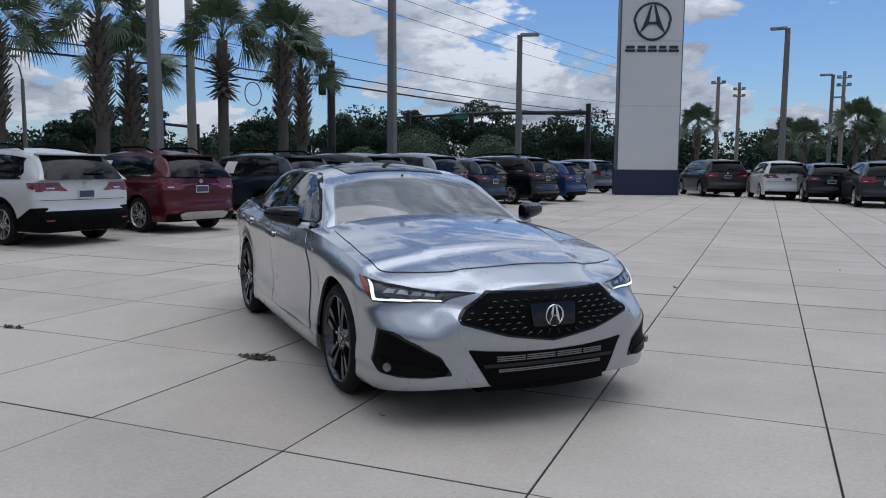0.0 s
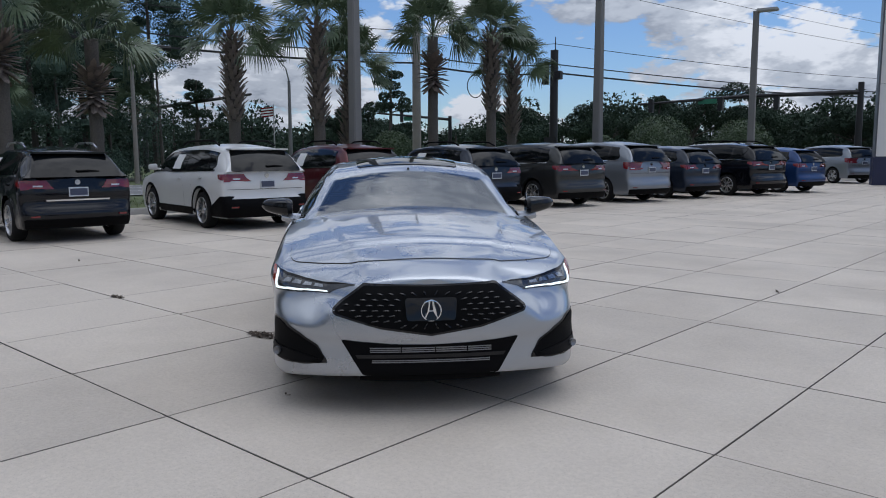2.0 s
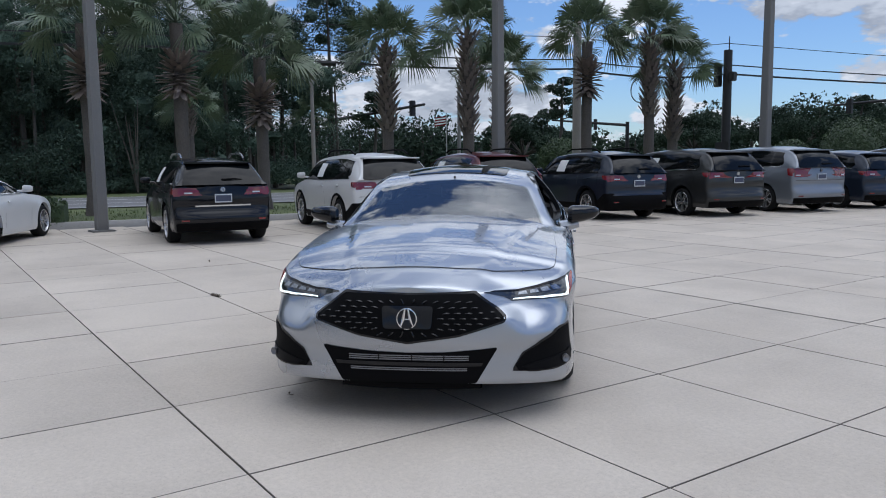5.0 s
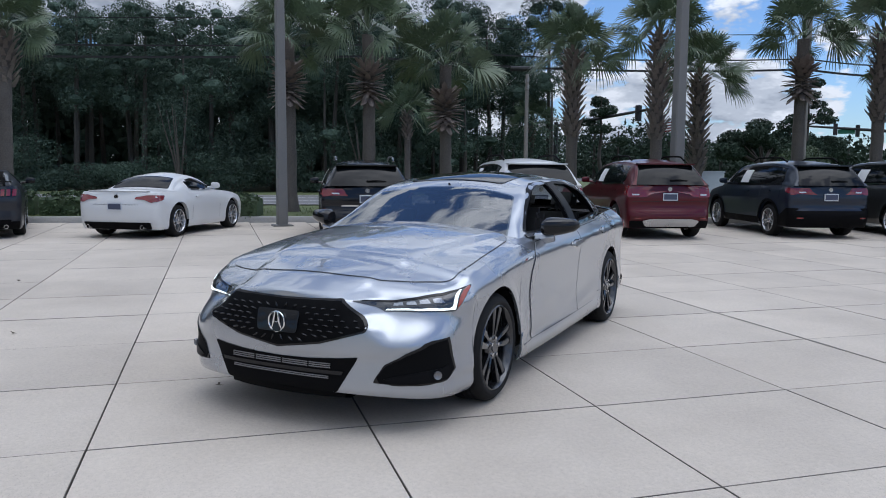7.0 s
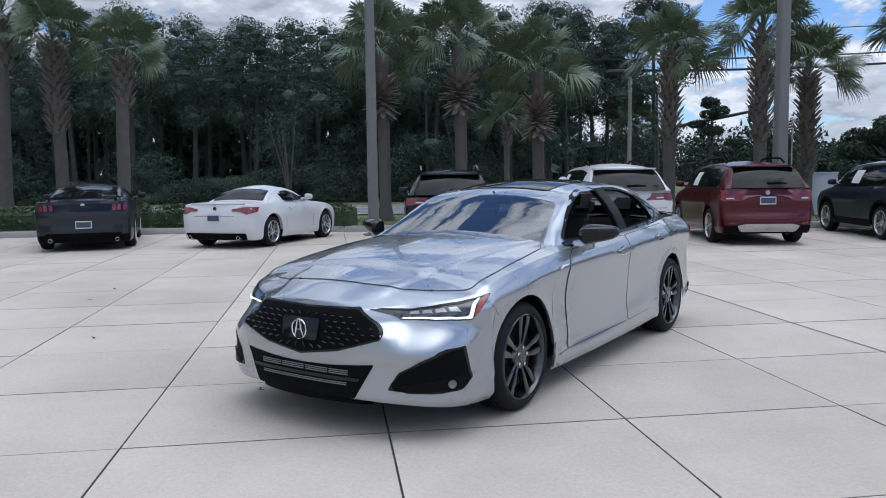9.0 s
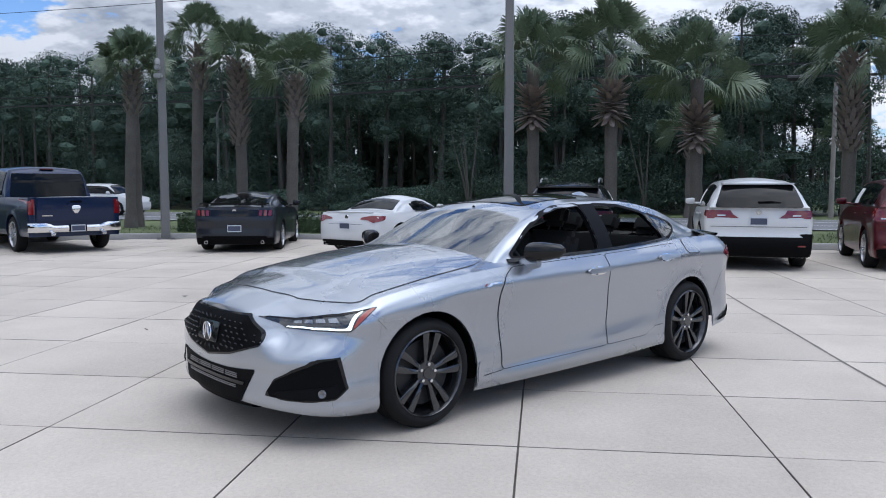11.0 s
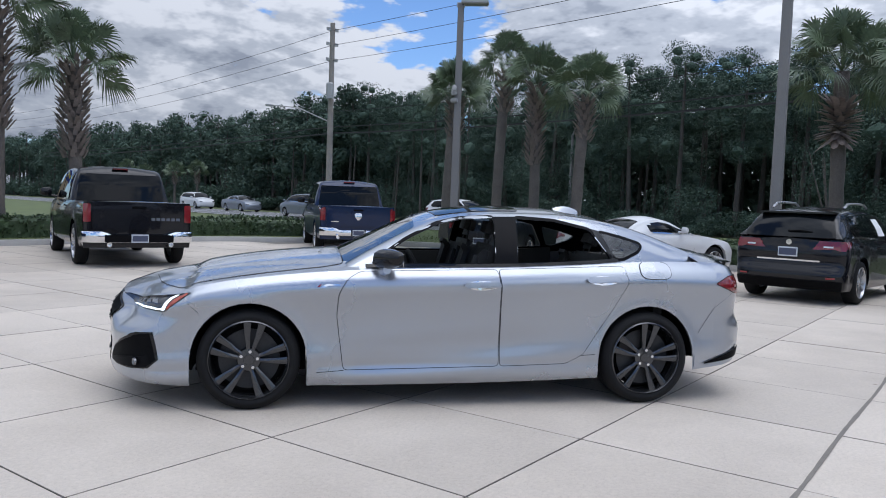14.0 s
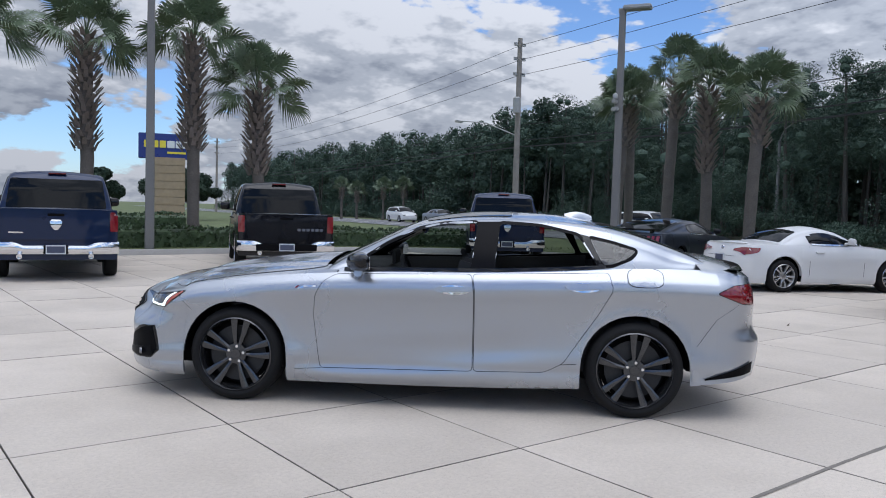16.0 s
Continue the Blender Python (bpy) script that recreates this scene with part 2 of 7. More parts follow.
M["black_gloss"] = surf("gloss_black_trim", (0.008, 0.008, 0.009), 0.06, var=0.1, rvar=0.03, spec=0.35)
M["black_satin"] = surf("satin_black_trim", (0.005, 0.005, 0.006), 0.4, var=0.1, spec=0.07)
M["black_plastic"] = surf("black_plastic", (0.004, 0.004, 0.0045), 0.6, var=0.15, scale=6, fine=120, bump=0.1, spec=0.06)
M["seam"] = surf("panel_gap", (0.006, 0.006, 0.007), 0.8, var=0.1)
M["lens_red"] = surf("red_lens", (0.17, 0.004, 0.008), 0.12, var=0.15, scale=9, coat=1.0)
M["lens_dark"] = surf("smoked_lens", (0.03, 0.032, 0.036), 0.08, 0.2, var=0.3, scale=14, coat=1.0)
M["lens_amber"] = surf("amber_marker", (0.32, 0.035, 0.015), 0.2, var=0.1, coat=1.0)
M["drl"] = lamp_mat("daytime_light", (0.92, 1.0, 0.97), 1.0)
M["plate"] = surf("licence_plate", (0.55, 0.57, 0.60), 0.4, var=0.06)
M["bar_dark"] = surf("dark_print", (0.05, 0.06, 0.10), 0.5, var=0.1)
M["sign_green"] = surf("sign_green", (0.02, 0.16, 0.09), 0.5)
M["paper"] = surf("white_paper", (0.75, 0.75, 0.74), 0.7, var=0.05)
M["cabin"] = surf("cabin_trim", (0.018, 0.017, 0.017), 0.75, var=0.2, scale=5)
M["seat"] = surf("seat_leather", (0.02, 0.019, 0.019), 0.5, var=0.2, scale=6, fine=150, bump=0.15)
M["glass_dark"] = surf("tinted_glass", (0.004, 0.005, 0.006), 0.03, var=0.2, rvar=0.015, spec=0.20)
M["glass_clear"] = glass("clear_glass", (0.80, 0.86, 0.84), 0.72)
M["glass_screen"] = glass("laminated_glass", (0.80, 0.86, 0.84), 0.48, 0.20)
M["glass_tint"] = glass("privacy_glass", (0.85, 0.9, 0.88), 0.55)
M["hero"] = paint("silver_metallic_paint", (0.378, 0.400, 0.436), 0.85, 0.28, 1.0)
M["radiator"] = surf("radiator_alloy", (0.22, 0.22, 0.23), 0.35, 0.7, var=0.15, scale=9)
M["lamp_cell"] = surf("lamp_cell_reflector", (0.30, 0.31, 0.33), 0.15, 0.9, var=0.2, scale=20)


# ---- tools ----
def part(name, bm, material, parent=None, label="", smooth=True):
    """Links a bmesh as one mesh object under a thing or a part."""
    me = bpy.data.meshes.new(name)
    if smooth:
        for f in bm.faces:
            f.smooth = True
    bm.to_mesh(me)
    bm.free()
    me.materials.append(material)
    ob = new(name, me)
    if smooth:
        me.set_sharp_from_angle(angle=radians(38))
    if parent is not None:
        ob.parent = parent
    if label:
        ob["label"] = label
    return ob


def share(ob, m, parent=None):
    """A further object on the same mesh."""
    o = ob.copy()
    scene.collection.objects.link(o)
    o.parent = parent
    o.matrix_basis = m
    return o


def thing(name, m, label, category, group=""):
    e = new(name)
    e.empty_display_size = 0.1
    e.matrix_world = m
    return tagged(e, label, category, group)


def box(bm, x0, x1, y0, y1, z0, z1, bevel=0.0, m=None):
    r = bmesh.ops.create_cube(bm, size=1)
    vs = r["verts"]
    for v in vs:
        v.co = Vector(((x0 + x1) / 2 + v.co.x * (x1 - x0), (y0 + y1) / 2 + v.co.y * (y1 - y0), (z0 + z1) / 2 + v.co.z * (z1 - z0)))
    if bevel:
        es = list({e for v in vs for e in v.link_edges})
        b = bmesh.ops.bevel(bm, geom=es, offset=bevel, segments=2, affect="EDGES", clamp_overlap=True)
        vs = list({v for f in b["faces"] for v in f.verts} | {v for v in vs if v.is_valid})
    if m is not None:
        for v in vs:
            v.co = m @ v.co
    return vs


def tube(bm, pts, radii, n=8, cap=True):
    """A tapered tube along points."""
    rings = []
    pts = [Vector(p) for p in pts]
    for i, p in enumerate(pts):
        d = (pts[min(i + 1, len(pts) - 1)] - pts[max(i - 1, 0)]).normalized()
        a = d.orthogonal().normalized() if i == 0 else (rings[-1][1] - d * rings[-1][1].dot(d)).normalized()
        b = d.cross(a)
        r = radii[i] if isinstance(radii, (list, tuple)) else radii
        rings.append(([bm.verts.new(p + (a * math.cos(2 * math.pi * k / n) + b * math.sin(2 * math.pi * k / n)) * r) for k in range(n)], a))
    for (u, _), (w, _) in zip(rings, rings[1:]):
        for k in range(n):
            bm.faces.new((u[k], u[(k + 1) % n], w[(k + 1) % n], w[k]))
    if cap:
        bm.faces.new(list(reversed(rings[0][0])))
        bm.faces.new(rings[-1][0])


def lathe(bm, prof, n=32, axis="y", m=None):
    """Turns a profile of (along, radius) round an axis."""
    rows = []
    for a, r in prof:
        row = []
        for k in range(n):
            c, s = math.cos(2 * math.pi * k / n) * r, math.sin(2 * math.pi * k / n) * r
            co = Vector((c, a, s)) if axis == "y" else Vector((c, s, a))
            row.append(bm.verts.new(m @ co if m is not None else co))
        rows.append(row)
    for u, w in zip(rows, rows[1:]):
        for k in range(n):
            bm.faces.new((u[k], u[(k + 1) % n], w[(k + 1) % n], w[k]))


def spline(*pts):
    """A smooth curve z(x) through the points, held flat outside."""
    pts = sorted(pts)
    xs, ys = [p[0] for p in pts], [p[1] for p in pts]
    n = len(xs)
    tang = []
    for i in range(n):
        if i in (0, n - 1):
            j = 0 if i == 0 else n - 2
            tang.append((ys[j + 1] - ys[j]) / (xs[j + 1] - xs[j]))
        else:
            d0, d1 = (ys[i] - ys[i - 1]) / (xs[i] - xs[i - 1]), (ys[i + 1] - ys[i]) / (xs[i + 1] - xs[i])
            h0, h1 = xs[i] - xs[i - 1], xs[i + 1] - xs[i]
            tang.append(0 if d0 * d1 < 0 else (d0 * h1 + d1 * h0) / (h0 + h1))

    def f(x):
        if x <= xs[0]:
            return ys[0]
        if x >= xs[-1]:
            return ys[-1]
        i = next(k for k in range(n - 1) if x <= xs[k + 1])
        h = xs[i + 1] - xs[i]
        t = (x - xs[i]) / h
        return ((2 * t**3 - 3 * t**2 + 1) * ys[i] + (t**3 - 2 * t**2 + t) * h * tang[i] + (-2 * t**3 + 3 * t**2) * ys[i + 1] + (t**3 - t**2) * h * tang[i + 1])
    return f


def grid_faces(bm, rows, closed=False):
    for a, b in zip(rows, rows[1:]):
        for k in range(len(a) - (0 if closed else 1)):
            q = (a[k], a[(k + 1) % len(a)], b[(k + 1) % len(a)], b[k])
            q = [v for i, v in enumerate(q) if v not in q[:i]]
            if len(q) > 2:
                try:
                    bm.faces.new(q)
                except ValueError:
                    pass


from mathutils.bvhtree import BVHTree


def rounded(poly, r=0.03, n=4):
    """The polygon with rounded corners."""
    out = []
    for i, p in enumerate(poly):
        a, b, c = Vector(poly[i - 1]), Vector(p), Vector(poly[(i + 1) % len(poly)])
        u, w = (a - b), (c - b)
        q = min(r, u.length * 0.45, w.length * 0.45)
        s, e = b + u.normalized() * q, b + w.normalized() * q
        for k in range(n + 1):
            t = k / n
            out.append(tuple(s * (1 - t) ** 2 + b * 2 * t * (1 - t) + e * t**2))
    return out


def grow(poly, d):
    """The polygon moved outwards by d."""
    area = sum(poly[i - 1][0] * p[1] - p[0] * poly[i - 1][1] for i, p in enumerate(poly))
    sgn = 1 if area > 0 else -1
    out = []
    n = len(poly)
    for i in range(n):
        a, b, c = Vector(poly[i - 1]), Vector(poly[i]), Vector(poly[(i + 1) % n])
        u, w = (b - a), (c - b)
        if u.length < 1e-6 or w.length < 1e-6:
            out.append(tuple(b))
            continue
        u.normalize()
        w.normalize()
        nrm = Vector((u.y + w.y, -u.x - w.x))
        if nrm.length < 1e-6:
            nrm = Vector((u.y, -u.x))
        nrm.normalize()
        k = max(nrm.dot(Vector((u.y, -u.x))), 0.4)
        out.append(tuple(b + nrm * (sgn * d / k)))
    return out


AXES = {"left": ((0, 2), Vector((0, -1, 0))), "right": ((0, 2), Vector((0, 1, 0))), "front": ((1, 2), Vector((-1, 0, 0))),
        "rear": ((1, 2), Vector((1, 0, 0))), "top": ((0, 1), Vector((0, 0, -1)))}


def panel(poly, side, bvh, off, thick=0.012, res=0.06, bm=None, flat=0.0):
    """A sheet of the outline poly laid on a body from one side, off metres proud, with a turned-in rim."""
    (i, j), d = AXES[side]
    own = bm is None
    bm = bm or bmesh.new()
    t = bmesh.new()
    vs = []
    for p in poly:
        c = Vector((0, 0, 0))
        c[i], c[j] = p
        vs.append(t.verts.new(c))
    f = t.faces.new(vs)
    bmesh.ops.triangulate(t, faces=[f], ngon_method="EAR_CLIP")
    for ax in (i, j):
        lo, hi = min(p[0 if ax == i else 1] for p in poly), max(p[0 if ax == i else 1] for p in poly)
        n = max(int((hi - lo) / res), 1)
        no = Vector((0, 0, 0))
        no[ax] = 1
        for k in range(1, n):
            bmesh.ops.bisect_plane(t, geom=t.verts[:] + t.edges[:] + t.faces[:], plane_co=no * (lo + (hi - lo) * k / n), plane_no=no, dist=1e-6)
    nrm = {}
    for v in t.verts:
        o = v.co - d * 6
        hit = bvh.ray_cast(o, d)
        if hit[0] is None:
            near = bvh.find_nearest(v.co - d * 0.9)
            hit = (near[0], near[1])
        n = hit[1] if hit[1].dot(d) < 0 else -hit[1]
        n = (n - d * 0.6).normalized()
        nrm[v] = n
        v.co = hit[0] + n * off
    t.normal_update()
    for f in t.faces:
        if f.normal.dot(d) > 0:
            f.normal_flip()
    if thick:
        be = [e for e in t.edges if len(e.link_faces) == 1]
        r = bmesh.ops.extrude_edge_only(t, edges=be)
        for v in r["geom"]:
            if isinstance(v, bmesh.types.BMVert):
                src = min((e.other_vert(v) for e in v.link_edges if e.other_vert(v) in nrm), key=lambda q: (q.co - v.co).length)
                v.co = v.co - nrm[src] * thick
    me = bpy.data.meshes.new("t")
    t.to_mesh(me)
    t.free()
    bm.from_mesh(me)
    bpy.data.meshes.remove(me)
    return bm


# ---- cars: x forward, y to the car's left, z up, origin on the ground midway between the axles ----
def skirt_stations(P):
    """Half plan outline from the rear centre along the left side to the front centre, with the height of its lower edge."""
    w, xf, xr, Lf, Lr, nf, nr = P["w"], P["xf"], P["xr"], P["Lf"], P["Lr"], P.get("nf", 2.4), P.get("nr", 3.0)
    st = []
    for k in range(13):
        a = math.pi / 2 * (1 - k / 12)
        st.append((xr + Lr - Lr * math.sin(a) ** (2 / nr), w * math.cos(a) ** (2 / nr) if k else 0.0, None))
    xs = set(np.round(np.linspace(xr + Lr, xf - Lf, int((xf - Lf - xr - Lr) / (0.035 if P.get('nv', 0) > 20 else 0.07))), 4))
    for xa, R in P["arches"]:
        xs = {x for x in xs if abs(x - xa) > R + 0.012}
    xs = [(float(x), None) for x in sorted(xs)]
    for xa, R in P["arches"]:
        xs.append((xa - R - 0.001, None))
        xs.append((xa + R + 0.001, None))
        for k in range(19):
            c = -math.cos(math.pi * k / 18)
            xs.append((xa + R * c, P["zw"] + R * math.sqrt(max(1 - c * c, 0))))
    for x, zb in sorted(xs, key=lambda q: q[0]):
        st.append((x, w, zb))
    N = P.get("nose_n", 16)
    for k in range(1, N + 1):
        a = math.pi / 2 * k / N
        st.append((xf - Lf + Lf * math.sin(a) ** (2 / nf), w * math.cos(a) ** (2 / nf) if k < N else 0.0, None))
    return st


def lower_body(P):
    """The body below the belt: sides, nose and tail in one skin with open wheel arches, bonnet and rear deck."""
    st = skirt_stations(P)
    NV = P.get("nv", 16)
    z0, top, taper = P["z0"], P["top"], P["taper"]
    pts = [Vector((x, y * taper(x), 0)) for x, y, _ in st]
    left = []
    for i, (x, y, zb) in enumerate(st):
        t = pts[min(i + 1, len(pts) - 1)] - pts[max(i - 1, 0)]
        n = Vector((-t.y, t.x, 0)).normalized()
        if i == 0:
            n = Vector((-1, 0, 0))
        elif i == len(st) - 1:
            n = Vector((1, 0, 0))
        fw, rw = max(n.x, 0) ** 2, max(-n.x, 0) ** 2
        lo, zt = zb if zb is not None else P["sill"](x), top(x)
        col = []
        for j in range(NV + 1):
            z = lo + (zt - lo) * j / NV
            f = (z - z0) / (zt - z0)
            d = P["side"](f, x) * (1 - fw - rw) + P["front"](f) * fw + P["rear"](f) * rw
            if zb is not None or P.get("flare", 0):
                for xa, R in P["arches"]:
                    rr = math.hypot(x - xa, z - P["zw"])
                    d -= P.get("flare", 0.012) * math.exp(-((rr - R) / 0.06) ** 2)
            px, py = pts[i].x - n.x * d, max(pts[i].y - n.y * d, 0) if 0 < i < len(st) - 1 else 0.0
            col.append((px - (P["sweep"](px, py, z) if "sweep" in P else 0), py, z))
        left.append(col)
    bm = bmesh.new()
    for s in (1, -1):
        rows = [[bm.verts.new((x, y * s, z)) for x, y, z in col] for col in left]
        grid_faces(bm, rows)
    K = 26 if P.get('nv', 0) > 20 else 8
    hood, deck = [], []
    edge = {}
    for s in (1, -1):
        for lst, ok in ((hood, lambda x: x >= P["cowl"] - 0.1), (deck, lambda x: x <= P["tail"] + 0.1)):
            rows = []
            for col in left:
                x, y, z = col[-1]
                if ok(x):
                    fade = min(max((P["xf"] - x) / P.get("crown_run", 0.5), 0), 1) if lst is hood else min(max((x - P["xr"]) / 0.3, 0), 1)
                    row = []
                    for k in range(K + 1):
                        q = 1 - k / K
                        zz = z + P["crown"] * fade ** 0.7 * (1 - q**2.2) + (P["ridge"](x, y * q) if lst is hood and 0 < k and "ridge" in P else 0)
                        row.append(bm.verts.new((x, y * q * s, zz)))
                    rows.append(row)
            grid_faces(bm, rows)
    bmesh.ops.remove_doubles(bm, verts=bm.verts[:], dist=0.0008)
    # turned-in lip of the wheel arches
    arch = [e for e in bm.edges if len(e.link_faces) == 1 and all(any(abs(math.hypot(v.co.x - xa, v.co.z - P["zw"]) - R) < 0.012 for xa, R in P["arches"]) for v in e.verts)]
    r = bmesh.ops.extrude_edge_only(bm, edges=arch)
    for v in r["geom"]:
        if isinstance(v, bmesh.types.BMVert):
            v.co.y -= math.copysign(P.get("lip", 0.07), v.co.y)
    bmesh.ops.recalc_face_normals(bm, faces=bm.faces[:])
    P["left"] = left
    return bm


def greenhouse(P):
    """Roof, pillars and glass line over the belt as one skin."""
    G, top, x0, x3 = P["roof"], P["top"], P["x_ws"], P["x_bl"]
    H = max(G(x) - top(x) for x in np.linspace(x3, x0, 40))
    bm = bmesh.new()
    xs = np.linspace(x3, x0, 56)
    for s in (1, -1):
        rows = []
        for x in xs:
            h = max(G(x) - top(x), 0.004)
            yb = P["belt_y"](x)
            rc = min(P.get("rc", 0.11), h * 0.6)
            tum = P["tumble"] * h / H
            pts = []
            for q in range(8):
                f = q / 7
                pts.append((yb - tum * (0.35 * f + 0.65 * f * f), top(x) - 0.02 + (h - rc + 0.02) * f))
            ys, zs = pts[-1]
            cr = P.get("roof_crown", 0.05) * h / H
            for q in range(1, 6):
                a = math.pi / 2 * q / 5
                pts.append((ys - rc * 1.25 * (1 - math.cos(a)) - 0.02 * q / 5, zs + (rc - cr) * math.sin(a)))
            yt, zt = pts[-1]
            for q in range(1, 8):
                g = 1 - q / 7
                pts.append((yt * g, zt + cr * (1 - g * g)))
            row = []
            for y, z in pts:
                k = max(1 - (y / max(yb, 0.1)) ** 2, 0)
                wf = min(max((x - P["x_wst"]) / max(x0 - P["x_wst"], 0.01), 0), 1)
                wb = min(max((P["x_blt"] - x) / max(P["x_blt"] - x3, 0.01), 0), 1)
                row.append(bm.verts.new((x + P.get("bow", 0.12) * k * wf - P.get("bow_r", 0.06) * k * wb, y * s, z)))
            rows.append(row)
        grid_faces(bm, rows)
    bmesh.ops.remove_doubles(bm, verts=bm.verts[:], dist=0.0008)
    bmesh.ops.recalc_face_normals(bm, faces=bm.faces[:])
    return bm


def make_wheel(R, width, rim_r, spokes, twin, dark, hero=False):
    """Tyre with a spoked rim; the outer face looks along +y."""
    bm = bmesh.new()
    hw = width / 2
    n = 56 if hero else 28
    prof = [(-hw + 0.01, rim_r), (-hw, rim_r + 0.02), (-hw, R - 0.045), (-hw + 0.02, R - 0.012), (-hw + 0.045, R)]
    if hero:
        for g in (-0.055, -0.018, 0.018, 0.055):
            prof += [(g - 0.006, R), (g - 0.004, R - 0.007), (g + 0.004, R - 0.007), (g + 0.006, R)]
    prof += [(hw - 0.045, R), (hw - 0.02, R - 0.012), (hw + 0.004, R - 0.04), (hw + 0.006, rim_r + 0.03), (hw, rim_r + 0.012), (hw - 0.012, rim_r)]
    lathe(bm, prof, n)
    tyre = part("wheel", bm, M["tyre"])
    bm = bmesh.new()
    lathe(bm, [(hw - 0.002, rim_r + 0.008), (hw + 0.004, rim_r), (hw - 0.004, rim_r - 0.006), (hw - 0.035, rim_r - 0.014), (hw - 0.06, rim_r - 0.022), (-hw + 0.02, rim_r - 0.03)], n)
    face = hw - 0.022
    for k in range(spokes):
        a = 2 * math.pi * k / spokes + (math.pi / 2) + (0.49 if hero else 0.0)
        for side in ((-1, 1) if twin else (0,)):
            sp = []
            for r, wd, y, off in ((0.045, 0.011, face - 0.012, 0.012), (0.10, 0.0130, face - 0.004, 0.022), (rim_r * 0.6, 0.0175, face, 0.035), (rim_r - 0.006, 0.026, face + 0.006, 0.050)):
                wd = wd if twin else wd * 1.5
                o = off * side
                ring = [Vector((r, y, o - wd)), Vector((r, y + 0.006, o)), Vector((r, y, o + wd)), Vector((r, y - 0.035, o + wd * 0.8)), Vector((r, y - 0.035, o - wd * 0.8))]
                rot = Matrix.Rotation(a, 3, "Y")
                sp.append([bm.verts.new(rot @ p) for p in ring])
            for u, w in zip(sp, sp[1:]):
                for i in range(5):
                    bm.faces.new((u[i], u[(i + 1) % 5], w[(i + 1) % 5], w[i]))
    lathe(bm, [(face - 0.03, 0.085), (face - 0.006, 0.075), (face - 0.002, 0.036), (face + 0.004, 0.033), (face + 0.004, 0.001)], 20)
    bmesh.ops.recalc_face_normals(bm, faces=bm.faces[:])
    rim = part("rim", bm, dark, tyre, "dark grey twin-spoke alloy rim" if hero else "")
    for k in range(5 if hero else 0):
        a = 2 * math.pi * (k + 0.5) / 5 + math.pi / 2 - 0.49
        c = Vector((math.cos(a) * 0.057, 0, math.sin(a) * 0.057))
        bm = bmesh.new()
        lathe(bm, [(face - 0.012, 0.012), (face + 0.008, 0.011), (face + 0.008, 0.001)], 6, m=Matrix.Translation(c))
        part("wheel_nut", bm, M["chrome"], tyre)
    bm = bmesh.new()
    lathe(bm, [(hw - 0.085, rim_r * 0.78), (hw - 0.075, rim_r * 0.78), (hw - 0.075, 0.05)], 24)
    part("brake_disc", bm, M["brake"], tyre)
    bm = bmesh.new()
    lathe(bm, [(hw - 0.12, 0.001), (hw - 0.12, rim_r - 0.03)], n)
    part("hub_back", bm, M["black_plastic"], tyre)
    return tyre


def add_wheels(P, car, master):
    out = []
    for i, (xa, s) in enumerate(((P["arches"][0][0], 1), (P["arches"][0][0], -1), (P["arches"][1][0], 1), (P["arches"][1][0], -1))):
        m = Matrix.Translation((xa, s * P["wheel_y"], P["R"])) @ (Matrix.Rotation(math.pi, 4, "Z") if s < 0 else Matrix())
        w = master if i == 0 else copy_thing(master, m)
        w.parent = car
        w.matrix_basis = m
        out.append(w)
    return out


def under_tub(P, car):
    """Dark floor and wheel housings, so that no light passes under the skin."""
    bm = bmesh.new()
    w = P["w"] - 0.1
    (xa, Ra), (xb, Rb) = sorted(P["arches"])
    for a, b, k in ((P["xr"] + 0.33, xa - Ra - 0.02, 0.84), (xa + Ra + 0.02, xb - Rb - 0.02, 1.0), (xb + Rb + 0.02, P["xf"] - 0.40, 0.70)):
        z = max(P["sill"](a), P["sill"](b)) + 0.03
        box(bm, a, b, -w * k, w * k, z, z + 0.22)
    z = P["z0"] + 0.03
    for x, r in P["arches"]:
        box(bm, x - r, x + r, -(w - 0.30), w - 0.30, z, z + 0.3)
        for s in (1, -1):
            rows = []
            for k in range(13):
                c, sn = math.cos(math.pi * k / 12), math.sin(math.pi * k / 12)
                rows.append([bm.verts.new((x + c * (r + 0.006), s * yy, P["zw"] + sn * (r + 0.006))) for yy in (w + 0.05, w - 0.3)])
            grid_faces(bm, rows)
    part("underbody", bm, M["black_plastic"], car, smooth=False)


def mirrors(car, x, z, y, mat, big=1.0):
    for s in (1, -1):
        bm = bmesh.new()
        rows = []
        for k in range(6):
            f = k / 5
            e = 0.75 if k in (0, 5) else 1
            hy, dz = (y + 0.04 + 0.19 * f * (0.6 + 0.4 * big)), 0.075 * big * (1 - 0.2 * f) * e
            dx = 0.07 * big * (1 - 0.4 * f) * e
            rows.append([bm.verts.new((x - 0.02 * f + (dx if c > 0 else dx * 0.5) * c, s * hy, z + 0.085 * big + dz * math.copysign(abs(q) ** 0.6, q))) for c, q in ((math.cos(2 * math.pi * m / 10), math.sin(2 * math.pi * m / 10)) for m in range(10))])
        grid_faces(bm, rows, True)
        bm.faces.new(rows[0])
        bm.faces.new(rows[-1][::-1])
        tube(bm, [(x, s * (y - 0.06), z + 0.03), (x, s * (y + 0.07), z + 0.05)], [0.03, 0.02], 6)
        bmesh.ops.recalc_face_normals(bm, faces=bm.faces[:])
        part("door_mirror", bm, mat, car)


